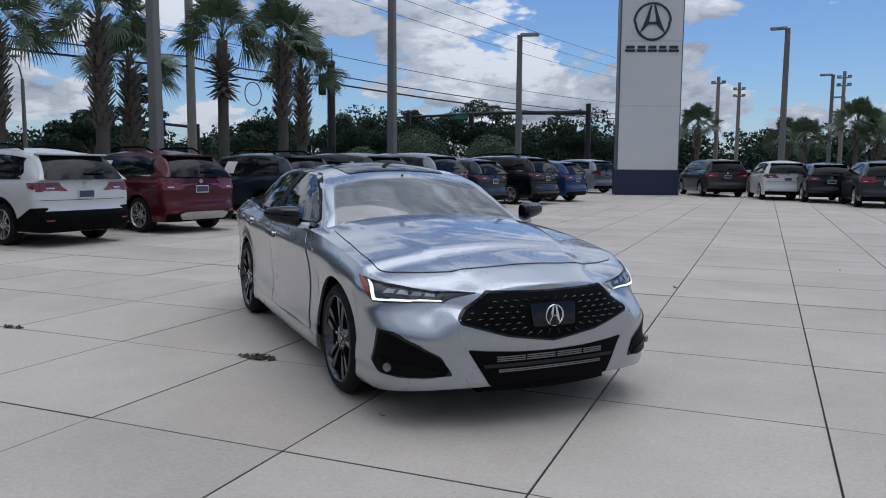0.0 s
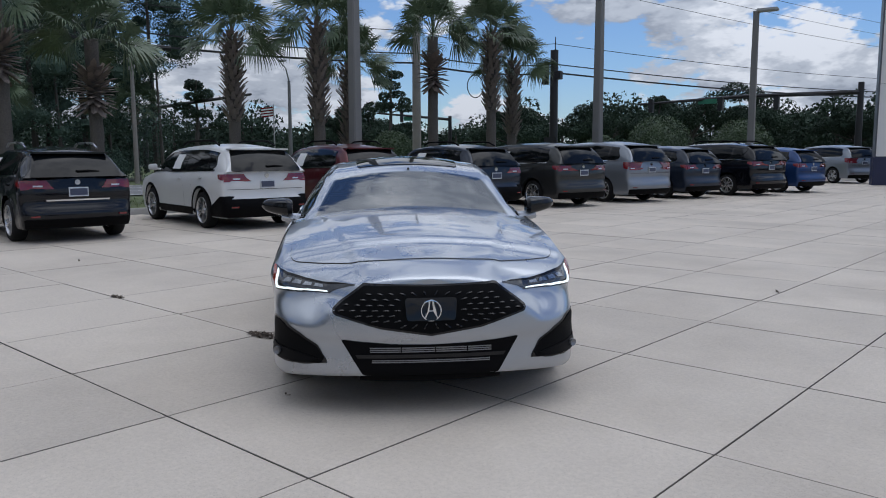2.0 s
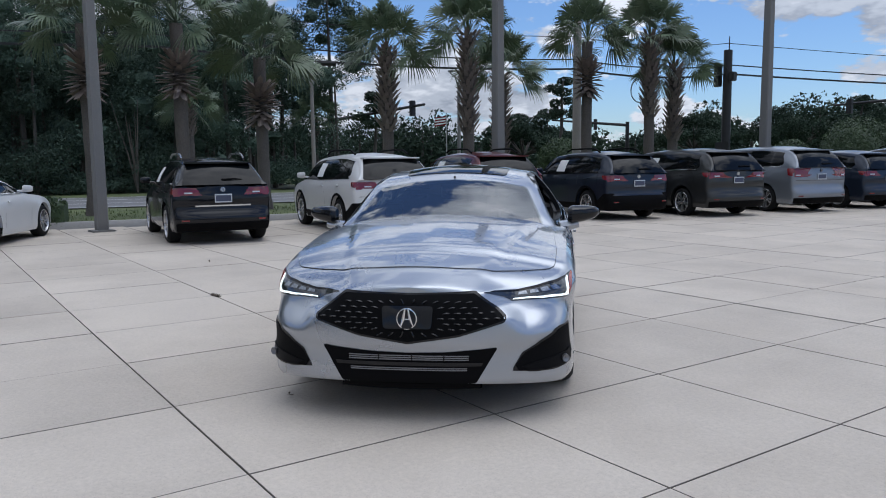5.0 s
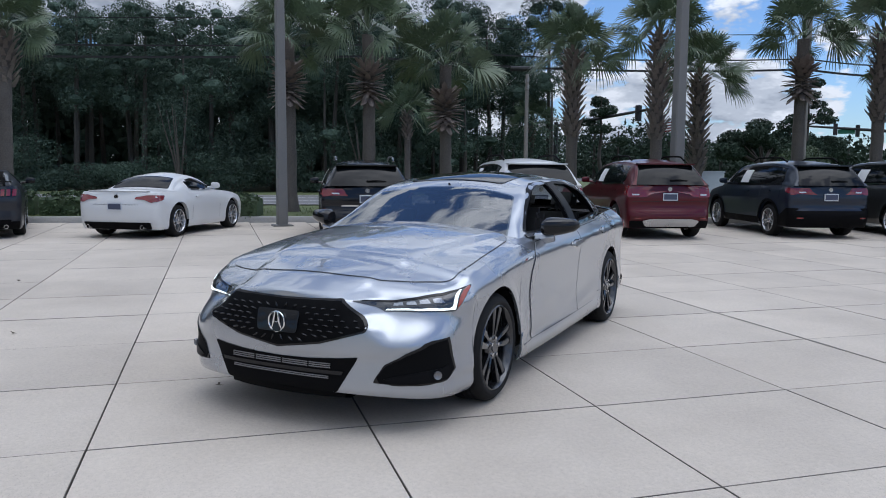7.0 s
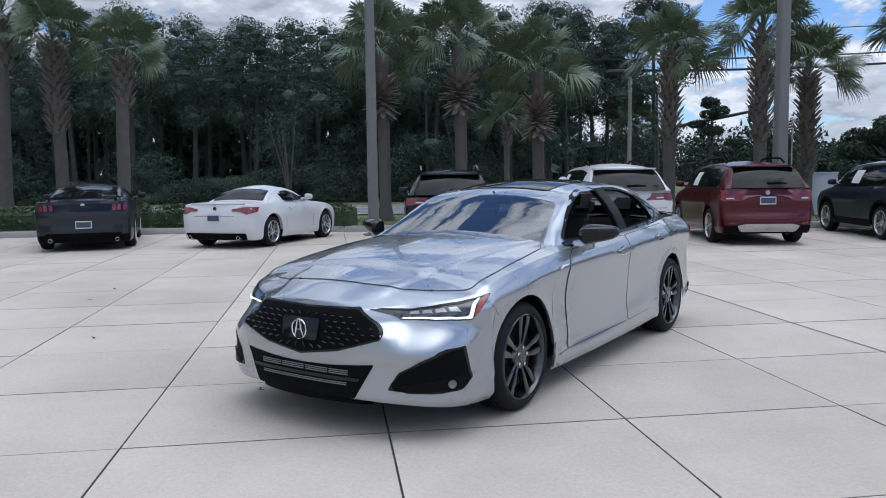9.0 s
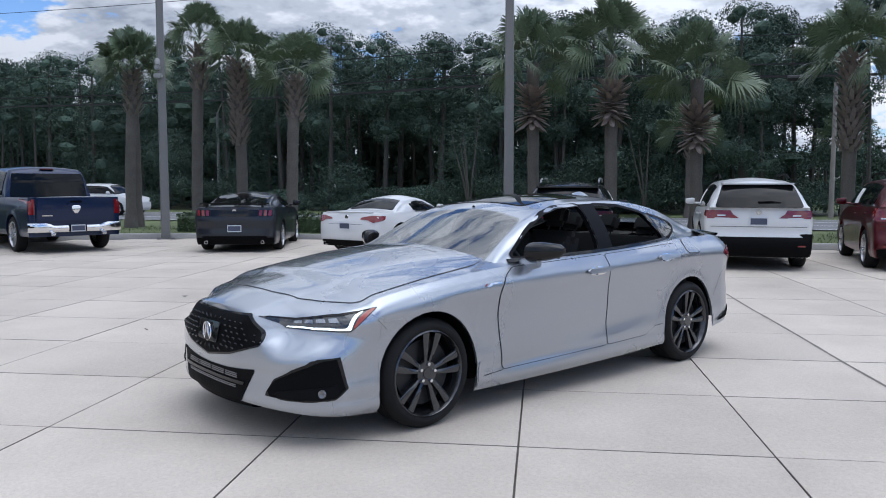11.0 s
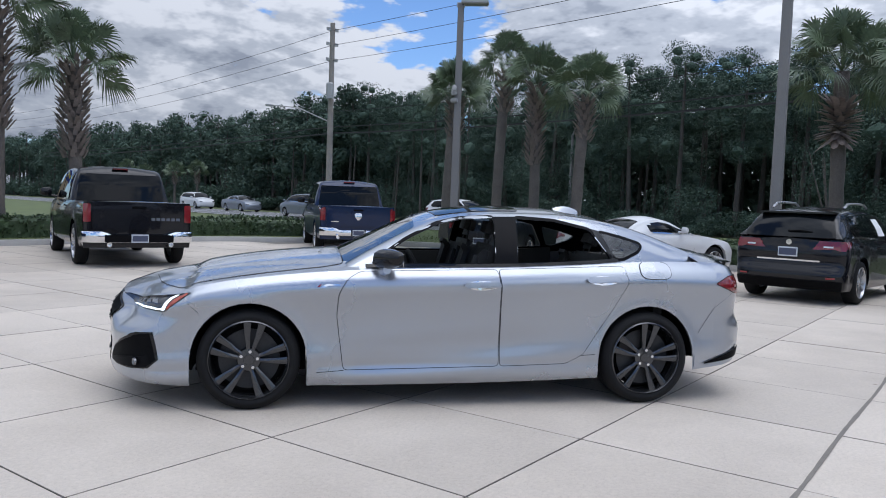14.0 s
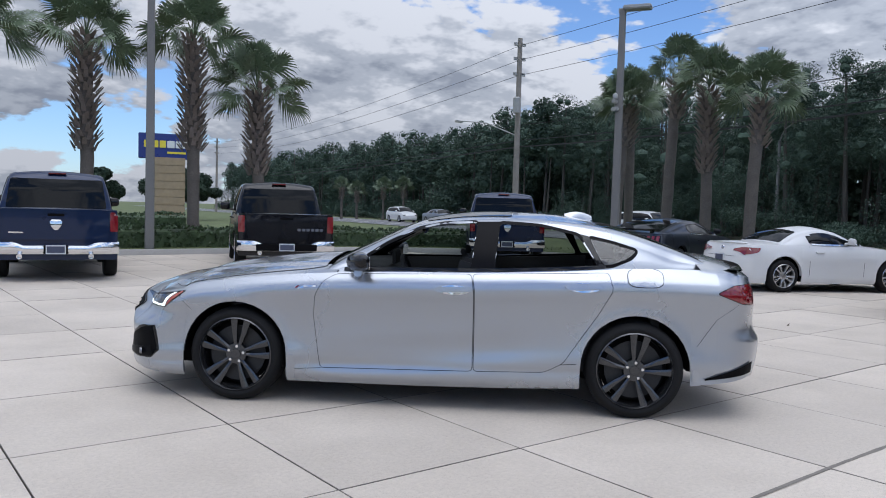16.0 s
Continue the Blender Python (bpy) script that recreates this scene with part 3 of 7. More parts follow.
def plate(car, x, z, y=0.0, front=False):
    bm = bmesh.new()
    box(bm, x - 0.012, x + 0.008, y - 0.155, y + 0.155, z - 0.078, z + 0.078, 0.004)
    p = part("licence_plate", bm, M["plate"], car)
    bm = bmesh.new()
    box(bm, x - 0.015, x - 0.010, y - 0.138, y + 0.138, z - 0.056, z + 0.056)
    part("plate_insert", bm, M["bar_dark"], p)


def flat_prof(*p):
    f = spline(*p)
    return lambda v: f(v)


SIDE = spline((0, 0.055), (0.08, 0.03), (0.22, 0.022), (0.45, 0.012), (0.68, 0.0), (0.82, 0.012), (0.93, 0.035), (1.0, 0.06))


def road_car(name, kind, m, colour, label, length, width, height, wheelbase, R=0.36, clad=False, group="parked cars", rails=False, paper=False, spoke=5, rear_red="wide", badge=True, plate_z=None, two_tone=None, roof_mat=None, mark="badge", step_w=0.2, lower=None, strip_bar=False, horns=False):
    """A parked car of one of the common shapes, rear end and glass in full."""
    hl = length / 2
    sh = {"suv": 0.10, "pickup": -0.15, "coupe": 0.0, "roadster": 0.05, "van": 0.05, "sedan": 0.05}[kind]
    xf, xr = hl - sh * 0.3, -hl - sh * 0.3
    w, h = width / 2, height
    z0 = 0.24 if kind in ("suv", "van") else (0.38 if kind == "pickup" else 0.18)
    P = dict(w=w, xf=xf, xr=xr, Lf=0.42, Lr=0.30, z0=z0, zw=R + 0.01, R=R, nf=2.6, nr=3.6)
    if kind == "pickup":
        P["Lr"], P["nr"] = 0.08, 6
    P["arches"] = [(wheelbase / 2, R + 0.055), (-wheelbase / 2, R + 0.055)]
    P["wheel_y"] = w - 0.125
    P["sill"] = lambda x: z0
    P["side"] = lambda f, x: SIDE(f)
    P["front"] = flat_prof((0, 0.10), (0.2, 0.01), (0.55, 0.0), (0.8, 0.03), (1.0, 0.14))
    P["nv"] = 12
    P["crown"], P["flare"] = 0.05, 0.015
    if kind in ("suv", "van"):
        zb = h * 0.645
        P["rear"] = flat_prof((0, 0.10), (0.14, 0.02), (0.36, 0.0), (0.42, 0.055), (0.7, 0.075), (1.0, 0.12))
        P["top"] = spline((xf, zb - 0.24), (xf - 0.5, zb - 0.12), (xf - 1.15, zb - 0.02), (0, zb), (xr + 0.7, zb + 0.045), (xr, zb + 0.05))
        x_ws, x_wst, x_blt, x_bl = xf - (1.05 if kind == "suv" else 0.7), xf - 1.75, xr + (0.46 if kind == "suv" else 0.38), xr + 0.10
        P["roof"] = spline((x_ws, P["top"](x_ws)), (x_wst + 0.1, h - 0.10), (x_wst - 0.35, h - 0.02), (0, h), (x_blt + 0.3, h - 0.045), (x_blt, h - 0.10), (x_bl + 0.13, h - 0.33), (x_bl, P["top"](x_bl)))
    elif kind == "pickup":
        zb = h * 0.635
        P["rear"] = flat_prof((0, 0.0), (1.0, 0.0))
        P["top"] = spline((xf, zb - 0.14), (xf - 0.5, zb - 0.05), (xf - 1.3, zb), (0, zb + 0.01), (xr, zb + 0.02))
        x_ws, x_wst, x_blt, x_bl = xf - 1.15, xf - 1.85, xr + 1.95, xr + 1.80
        P["roof"] = spline((x_ws, P["top"](x_ws)), (x_wst, h - 0.06), (x_wst - 0.3, h), (x_blt + 0.3, h), (x_blt, h - 0.05), (x_blt - 0.08, h - 0.2), (x_bl, P["top"](x_bl)))
    elif kind == "coupe":
        zb = h * 0.70
        P["rear"] = flat_prof((0, 0.12), (0.2, 0.02), (0.5, 0.03), (0.6, 0.0), (1.0, 0.05))
        P["top"] = spline((xf, zb - 0.24), (xf - 0.5, zb - 0.10), (xf - 1.4, zb - 0.01), (-0.2, zb), (xr + 0.8, zb + 0.06), (xr, zb + 0.06))
        x_ws, x_wst, x_blt, x_bl = xf - 1.45, xf - 2.15, xr + 1.55, xr + 0.45
        P["roof"] = spline((x_ws, P["top"](x_ws)), (x_wst, h - 0.06), (x_wst - 0.35, h), (x_blt + 0.2, h - 0.03), (x_blt - 0.3, h - 0.10), (x_bl, P["top"](x_bl) + 0.02))
    else:
        zb = h * 0.70
        P["rear"] = flat_prof((0, 0.12), (0.2, 0.02), (0.5, 0.0), (0.75, 0.03), (1.0, 0.10))
        P["top"] = spline((xf, zb - 0.26), (xf - 0.5, zb - 0.12), (xf - 1.4, zb - 0.01), (-0.2, zb), (xr + 0.6, zb + 0.02), (xr, zb + 0.0))
        x_ws, x_wst, x_blt, x_bl = xf - 1.45, xf - 2.0, xr + 1.35, xr + 0.85
        P["roof"] = spline((x_ws, P["top"](x_ws)), (x_wst, h - 0.05), (x_wst - 0.3, h), (x_blt + 0.15, h - 0.04), (x_blt - 0.15, h - 0.13), (x_bl, P["top"](x_bl)))
    P["taper"] = spline((xr, 0.97), (xr + 1.0, 1.0), (xf - 1.2, 1.0), (xf, 0.94))
    P["belt_y"] = lambda x: (w - 0.07) * P["taper"](x) * (1 if kind != "roadster" else 0.97) - (0.12 * min(max((x_blt - x) / 1.2, 0), 1) if kind in ("coupe", "roadster") else 0)
    P["tumble"] = 0.235 if kind != "pickup" else 0.16
    P["cowl"], P["tail"] = x_ws, x_bl
    P["x_ws"], P["x_wst"], P["x_blt"], P["x_bl"] = x_ws, x_wst, x_blt, x_bl
    car = thing(name, m, label, "pickup truck" if kind == "pickup" else "car", group)
    body = lower_body(P)
    gh = greenhouse(P)
    if kind == "pickup":
        # load bed cut into the rear deck
        for v in body.verts:
            if xr + 0.1 < v.co.x < x_bl - 0.06 and abs(v.co.y) < w - 0.16 and v.co.z > zb - 0.05:
                v.co.z -= 0.45
    bv, gv = BVHTree.FromBMesh(body), BVHTree.FromBMesh(gh)
    part("body", body, colour, car)
    part("cabin", gh, roof_mat or colour, car)
    under_tub(P, car)
    add_wheels(P, car, make_wheel(R, 0.235, R * 0.70, spoke, spoke > 4, M["rim"]))
    zt = lambda x: P["roof"](x)
    tp = P["top"]
    # side glass
    xa, xm, xe = x_wst + 0.28, (x_wst + x_blt) / 2 + 0.15, x_blt + (0.05 if kind in ("suv", "van") else 0.25)
    up = lambda x: P["roof"](x) - 0.135
    cuts = {"suv": [(xa + 0.2, xm + 0.05), (xm - 0.04, xm - 0.95), (xm - 1.03, xe + 0.03)], "van": [(xa + 0.2, xm + 0.05), (xm - 0.04, xm - 1.1), (xm - 1.18, xe)],
            "pickup": [(xa + 0.12, xm + 0.02), (xm - 0.07, x_blt + 0.12)], "coupe": [(xa + 0.1, xm - 0.35), (xm - 0.42, xe - 0.2)], "roadster": [(xa + 0.12, xe - 0.15)], "sedan": [(xa + 0.15, xm), (xm - 0.07, xe - 0.1)]}[kind]
    for side in ("left", "right"):
        xb, xt = cuts[0][0] - 0.02, cuts[-1][1] + 0.12
        run = np.linspace(xb, xt, 12)
        part("pillar_trim", panel([(x, tp(x) + 0.04) for x in run] + [(x, max(up(x), tp(x) + 0.12) + 0.01) for x in run[::-1] if x < xb - 0.2], side, gv, 0.007, 0.007, 0.07), M["black_gloss"], car)
        for i, (b, a) in enumerate(cuts):
            lo_b, lo_a = tp(b) + 0.045, tp(a) + 0.05
            if i == 0:
                poly = [(b + 0.22, tp(b + 0.22) + 0.045), (b - 0.25, max(up(b - 0.25), lo_b + 0.1)), (a, up(a)), (a, lo_a)]
            elif i == len(cuts) - 1 and kind != "pickup":
                poly = [(b, lo_b), (b, up(b)), (a + 0.16, up(a + 0.16)), (a, max(lo_a + 0.09, up(a) - 0.28)), (a + 0.04, lo_a + 0.03)]
            else:
                poly = [(b, lo_b), (b, up(b)), (a, up(a)), (a, lo_a)]
            g = part("side_window", panel(rounded(poly, 0.03), side, gv, 0.012, 0.012, 0.07), M["glass_dark"], car)
        # belt trim and sill trim
        xs_ = np.linspace(cuts[0][0] + 0.2, cuts[-1][1] + 0.05, 10)
        part("belt_trim", panel([(x, tp(x) + 0.02) for x in xs_] + [(x, tp(x) + 0.045) for x in xs_[::-1]], side, gv, 0.016, 0.016, 0.12), M["black_gloss"] if clad else M["chrome"], car)
        # door seams and handles
        for x in (cuts[0][0] + 0.1, cuts[0][1] - 0.04) + ((cuts[1][1] - 0.05,) if kind in ("suv", "van", "pickup", "sedan") else ()):
            x = max(x, -wheelbase / 2 + R + 0.1) if x < 0 else x
            part("door_gap", panel([(x, z0 + 0.14), (x + 0.008, z0 + 0.14), (x + 0.008, tp(x) - 0.01), (x, tp(x) - 0.01)], side, bv, 0.002, 0.0, 0.2), M["seam"], car)
        for x in [c[1] + 0.08 for c in cuts[:2 if kind in ("suv", "van", "pickup", "sedan") else 1]]:
            zz = tp(x) - 0.13
            part("door_handle", panel(rounded([(x, zz), (x + 0.19, zz), (x + 0.19, zz + 0.032), (x, zz + 0.032)], 0.012, 2), side, bv, 0.035, 0.03, 0.3), colour, car)
        if clad:
            for xw, Rr in P["arches"]:
                ring = [(xw + (Rr + 0.055) * math.cos(a), P["zw"] + (Rr + 0.055) * math.sin(a)) for a in np.linspace(-0.15, math.pi + 0.15, 15)]
                ring += [(xw + (Rr + 0.004) * math.cos(a), P["zw"] + (Rr + 0.004) * math.sin(a)) for a in np.linspace(math.pi + 0.15, -0.15, 15)]
                part("arch_trim", panel(ring, side, bv, 0.014, 0.014, 0.1), M["black_plastic"], car)
            part("sill_trim", panel([(-wheelbase / 2 + R + 0.12, z0 + 0.01), (wheelbase / 2 - R - 0.12, z0 + 0.01), (wheelbase / 2 - R - 0.12, z0 + 0.16), (-wheelbase / 2 + R + 0.12, z0 + 0.16)], side, bv, 0.014, 0.014, 0.12), M["black_plastic"], car)
    # windscreen and rear glass
    wy, ry = P["belt_y"](x_ws) - 0.06, P["belt_y"](x_wst) - P["tumble"] - 0.03
    part("windscreen", panel(rounded([(x_ws - 0.02, -wy), (x_ws - 0.02, wy), (x_wst + 0.05, ry), (x_wst + 0.05, -ry)], 0.05), "top", gv, 0.012, 0.012, 0.08), M["glass_dark"], car)
    if kind in ("suv", "van", "pickup"):
        bw, tw = P["belt_y"](x_bl) - 0.10, P["belt_y"](x_blt) - P["tumble"] - 0.02
        zl, zu = tp(x_bl) + 0.005, h - 0.135
        part("rear_window", panel(rounded([(-bw, zl), (bw, zl), (tw, zu), (-tw, zu)], 0.05), "rear", gv, 0.014, 0.014, 0.06), M["glass_dark"], car)
    else:
        bw, tw = P["belt_y"](x_bl) - 0.12, P["belt_y"](x_blt) - P["tumble"] - 0.06
        part("rear_window", panel(rounded([(x_bl + 0.05, -bw), (x_bl + 0.05, bw), (x_blt - 0.02, tw), (x_blt - 0.02, -tw)], 0.05), "top", gv, 0.012, 0.012, 0.08), M["glass_dark"], car)
    # tail lamps
    zt_ = tp(xr)
    lens = M["lens_red"]
    for s in (1, -1):
        if kind == "pickup":
            poly = [(s * (w - 0.17), zb - 0.36), (s * (w - 0.045), zb - 0.36), (s * (w - 0.045), zb - 0.02), (s * (w - 0.17), zb - 0.02)]
        elif rear_red == "tall":
            poly = [(s * (w - 0.30), zt_ - 0.26), (s * (w - 0.13), zt_ - 0.22), (s * (w - 0.14), zt_ - 0.01), (s * (w - 0.24), zt_ - 0.03)]
        elif rear_red == "bars":
            poly = [(s * (w - 0.41), zt_ - 0.20), (s * (w - 0.10), zt_ - 0.20), (s * (w - 0.10), zt_ - 0.05), (s * (w - 0.41), zt_ - 0.05)]
            lens = M["black_gloss"]
        else:
            poly = [(s * (w - 0.50), zt_ - 0.125), (s * (w - 0.30), zt_ - 0.135), (s * (w - 0.14), zt_ - 0.20), (s * (w - 0.13), zt_ - 0.04), (s * (w - 0.30), zt_ - 0.055), (s * (w - 0.48), zt_ - 0.085)]
        tl = part("tail_lamp", panel(rounded(poly, 0.02, 2), "rear", bv, 0.016, 0.02, 0.05), lens, car)
        for q in range(3 if rear_red == "bars" else 0):
            yb = w - 0.195 - q * 0.10
            part("lamp_bar", panel(rounded([(s * yb, zt_ - 0.19), (s * (yb + 0.065), zt_ - 0.19), (s * (yb + 0.075), zt_ - 0.06), (s * (yb + 0.01), zt_ - 0.06)], 0.012, 2), "rear", bv, 0.024, 0.01, 0.05), M["lens_red"], tl)
        if kind in ("suv", "van", "roadster"):
            zs = [q[1] for q in poly]
            part("lamp_wing", panel(rounded([(xr + 0.07, min(zs) + 0.01), (xr + 0.30, min(zs) + 0.07), (xr + 0.36, max(zs) - 0.01), (xr + 0.10, max(zs) - 0.005)], 0.02, 2), "left" if s > 0 else "right", bv, 0.016, 0.02, 0.05), lens, tl)
        if kind in ("suv", "van"):
            ym = [q[0] for q in poly]
            mid = sum(ym) / len(ym)
            part("reversing_lamp", panel([(mid - 0.07, min(zs) + 0.05), (mid + 0.07, min(zs) + 0.05), (mid + 0.07, min(zs) + 0.075), (mid - 0.07, min(zs) + 0.075)], "rear", bv, 0.018, 0.006, 0.08), M["plate"], tl)
    # bumper, plate, badge
    if kind == "pickup":
        rows = []
        bm = bmesh.new()
        for y in np.linspace(-w + 0.02, w - 0.02, 25):
            dip = 0.06 * min(max((0.62 - abs(y)) / 0.1, 0), 1)
            bk = 0.16 * (abs(y) / w) ** 8
            rows.append([bm.verts.new((xr + dx + bk, y, z)) for dx, z in ((0.06, 0.47), (-0.11, 0.485), (-0.135, 0.53), (-0.135, 0.66 - dip), (-0.12, 0.69 - dip), (0.06, 0.69 - dip))])
        grid_faces(bm, rows)
        bmesh.ops.recalc_face_normals(bm, faces=bm.faces[:])
        part("rear_bumper", bm, M["chrome"], car)
        bm = bmesh.new()
        box(bm, xr - 0.145, xr - 0.10, -step_w, step_w, 0.49, 0.635, 0.012)
        part("bumper_step", bm, M["black_plastic"], car)
        plate(car, xr - 0.150, 0.565)
        bm = bmesh.new()
        box(bm, xr - 0.045, xr - 0.006, -w + 0.19, w - 0.19, 0.72, zb + 0.02, 0.015)
        tg = part("tailgate", bm, colour, car)
        bm = bmesh.new()
        box(bm, xr - 0.058, xr - 0.044, -0.13, 0.13, zb - 0.10, zb - 0.055, 0.008)
        part("tailgate_handle", bm, M["black_plastic"], tg)
        if mark == "letters":
            for q in range(6):
                bm = bmesh.new()
                y = -0.22 - q * 0.092
                box(bm, xr - 0.052, xr - 0.045, y - 0.072, y, 0.90, 0.955, 0.004)
                part("letter_bar", bm, M["tower_edge"], tg)
        else:
            bm = bmesh.new()
            rows = [[bm.verts.new((xr - d, y * sx, 0.90 + z)) for sx in (-1, -0.35, 0.35, 1)] for z, y, d in ((0.18, 0.065, 0.05), (0.15, 0.095, 0.058), (0.08, 0.085, 0.06), (0.03, 0.05, 0.058), (0.0, 0.03, 0.05))]
            grid_faces(bm, rows)
            part("badge", bm, M["chrome"], tg)
            bm = bmesh.new()
            box(bm, xr - 0.05, xr - 0.044, 0.50, 0.72, 0.84, 0.865, 0.003)
            part("letter_bar", bm, M["chrome"], tg)
        bm = bmesh.new()
        box(bm, x_blt - 0.05, x_blt + 0.02, -0.16, 0.16, h - 0.035, h - 0.01, 0.008)
        part("brake_lamp", bm, M["lens_red"], car)
        for s in (1, -1):
            bm = bmesh.new()
            lathe(bm, [(0, 0.045), (0.2, 0.045), (0.2, 0.036), (0.02, 0.034), (0.02, 0.001)], 14, m=Matrix.Translation((xr - 0.02, s * 0.55, 0.45)) @ Matrix.Rotation(math.pi / 2, 4, "Z"))
            part("exhaust_tip", bm, M["chrome"], car)
        mirrors(car, x_wst + 0.62, zb + 0.03, w - 0.03, M["black_gloss"], 1.5)
    else:
        wb_ = w - (0.20 if kind == "roadster" else 0.10)
        zb1 = z0 + (0.36 if clad else 0.15 if kind == "roadster" else 0.16)
        part("rear_valance", panel(rounded([(-wb_, z0 + 0.01), (wb_, z0 + 0.01), (wb_ + 0.02, zb1), (-wb_ - 0.02, zb1)], 0.02, 2), "rear", bv, 0.016, 0.025, 0.06), M["black_plastic"], car)
        pz = plate_z or (zt_ - 0.24 if kind in ("suv", "van") else zt_ - 0.30)
        hit = bv.ray_cast(Vector((xr - 3, 0, pz)), Vector((1, 0, 0)))
        plate(car, (hit[0].x if hit[0] else xr) - 0.012, pz)
        if kind in ("suv", "van"):
            part("tailgate_gap", panel([(-w * 0.86, tp(xr) - 0.34), (w * 0.86, tp(xr) - 0.34), (w * 0.86, tp(xr) - 0.332), (-w * 0.86, tp(xr) - 0.332)], "rear", bv, 0.003, 0.0, 0.12), M["seam"], car)
            bm = bmesh.new()
            vs = box(bm, x_blt - 0.14, x_blt + 0.12, -tw - 0.02, tw + 0.02, h - 0.125, h - 0.095, 0.012)
            part("roof_spoiler", bm, roof_mat or colour, car)
        if kind == "coupe":
            bm = bmesh.new()
            box(bm, xr + 0.02, xr + 0.24, -w + 0.18, w - 0.18, zt_ + 0.075, zt_ + 0.10, 0.012)
            box(bm, xr + 0.08, xr + 0.2, w - 0.35, w - 0.3, zt_ - 0.05, zt_ + 0.09)
            box(bm, xr + 0.08, xr + 0.2, -w + 0.3, -w + 0.35, zt_ - 0.05, zt_ + 0.09)
            part("rear_spoiler", bm, M["black_gloss"], car)
            part("rear_panel", panel(rounded([(-w + 0.42, zt_ - 0.20), (w - 0.42, zt_ - 0.20), (w - 0.42, zt_ - 0.05), (-w + 0.42, zt_ - 0.05)], 0.02, 2), "rear", bv, 0.012, 0.012, 0.05), M["black_gloss"], car)
            part("diffuser", panel(rounded([(-w + 0.30, z0 + 0.02), (w - 0.30, z0 + 0.02), (w - 0.22, z0 + 0.20), (-w + 0.22, z0 + 0.20)], 0.03, 2), "rear", bv, 0.024, 0.02, 0.05), M["black_plastic"], car)
        if kind == "roadster":
            part("boot_gap", panel([(-w + 0.42, zt_ - 0.235), (w - 0.42, zt_ - 0.235), (w - 0.42, zt_ - 0.229), (-w + 0.42, zt_ - 0.229)], "rear", bv, 0.003, 0.0, 0.06), M["seam"], car)
            bm = bmesh.new()
            rows = [[bm.verts.new((xr + 0.10 + 0.10 * (y / w) ** 2 + dx, y, zt_ + 0.005 + dz)) for dx, dz in ((0.12, 0.0), (0.0, 0.035), (-0.02, 0.03), (0.02, -0.01))] for y in np.linspace(-w + 0.25, w - 0.25, 13)]
            grid_faces(bm, rows)
            bmesh.ops.recalc_face_normals(bm, faces=bm.faces[:])
            part("lip_spoiler", bm, colour, car)
        if badge:
            bm = bmesh.new()
            lathe(bm, [(0, 0.05), (0.012, 0.045), (0.012, 0.001)], 20, m=Matrix.Translation((0, 0, 0)))
            hit = bv.ray_cast(Vector((xr - 3, 0, zt_ - 0.08)), Vector((1, 0, 0)))
            o = part("badge", bm, M["chrome"], car)
            o.matrix_basis = Matrix.Translation(((hit[0].x if hit[0] else xr), 0, zt_ - 0.08)) @ Matrix.Rotation(math.pi / 2, 4, "Z")
        mirrors(car, x_ws - 0.42, tp(x_ws - 0.4) + 0.03, w - 0.04, colour if kind != "coupe" else M["black_gloss"], 1.0)
        for s in (1, -1) if kind in ("coupe", "roadster") else ():
            bm = bmesh.new()
            lathe(bm, [(0, 0.04), (0.14, 0.04), (0.14, 0.033), (0.02, 0.03), (0.02, 0.001)], 12, m=Matrix.Translation((xr + 0.12, s * (w - 0.32), z0 + 0.06)) @ Matrix.Rotation(math.pi / 2, 4, "Z"))
            part("exhaust_tip", bm, M["chrome"], car)
    if strip_bar:
        part("chrome_strip", panel([(-0.50, tp(xr) - 0.385), (0.50, tp(xr) - 0.385), (0.50, tp(xr) - 0.36), (-0.50, tp(xr) - 0.36)], "rear", bv, 0.016, 0.014, 0.08), M["chrome"], car, "bright chrome strip")
    if lower:
        part("skid_plate", panel(rounded([(-0.52, z0 + 0.05), (0.52, z0 + 0.05), (0.60, z0 + 0.16), (0.45, z0 + 0.20), (-0.45, z0 + 0.20), (-0.60, z0 + 0.16)], 0.03, 2), "rear", bv, 0.036, 0.02, 0.06), lower, car, "pale grey lower bumper plate")
    if kind in ("suv", "van"):
        for s in (1, -1):
            part("reflector", panel(rounded([(s * (w - 0.30), z0 + 0.20), (s * (w - 0.17), z0 + 0.20), (s * (w - 0.17), z0 + 0.225), (s * (w - 0.30), z0 + 0.225)], 0.008, 2), "rear", bv, 0.030, 0.01, 0.05), M["lens_red"], car)
        hit = gv.ray_cast(Vector((xr - 3, 0, tp(x_bl) + 0.10)), Vector((1, 0, 0)))
        if hit[0]:
            bm = bmesh.new()
            tube(bm, [hit[0] + Vector((-0.03, 0.0, 0.0)), hit[0] + Vector((-0.03, -0.18, 0.015)), hit[0] + Vector((-0.02, -0.36, 0.0))], [0.016, 0.013, 0.006], 6)
            lathe(bm, [(-0.04, 0.022), (0.03, 0.022), (0.03, 0.001)], 10, m=Matrix.Translation(hit[0]) @ Matrix.Rotation(math.pi / 2, 4, "Z"))
            part("rear_wiper", bm, M["black_plastic"], car)
    if clad:
        for side in ("left", "right"):
            part("bumper_corner", panel(rounded([(xr + 0.10, z0 + 0.02), (-wheelbase / 2 - R - 0.05, z0 + 0.02), (-wheelbase / 2 - R - 0.05, z0 + 0.20), (xr + 0.24, z0 + 0.42), (xr + 0.10, z0 + 0.42)], 0.03, 2), side, bv, 0.018, 0.02, 0.05), M["black_plastic"], car)
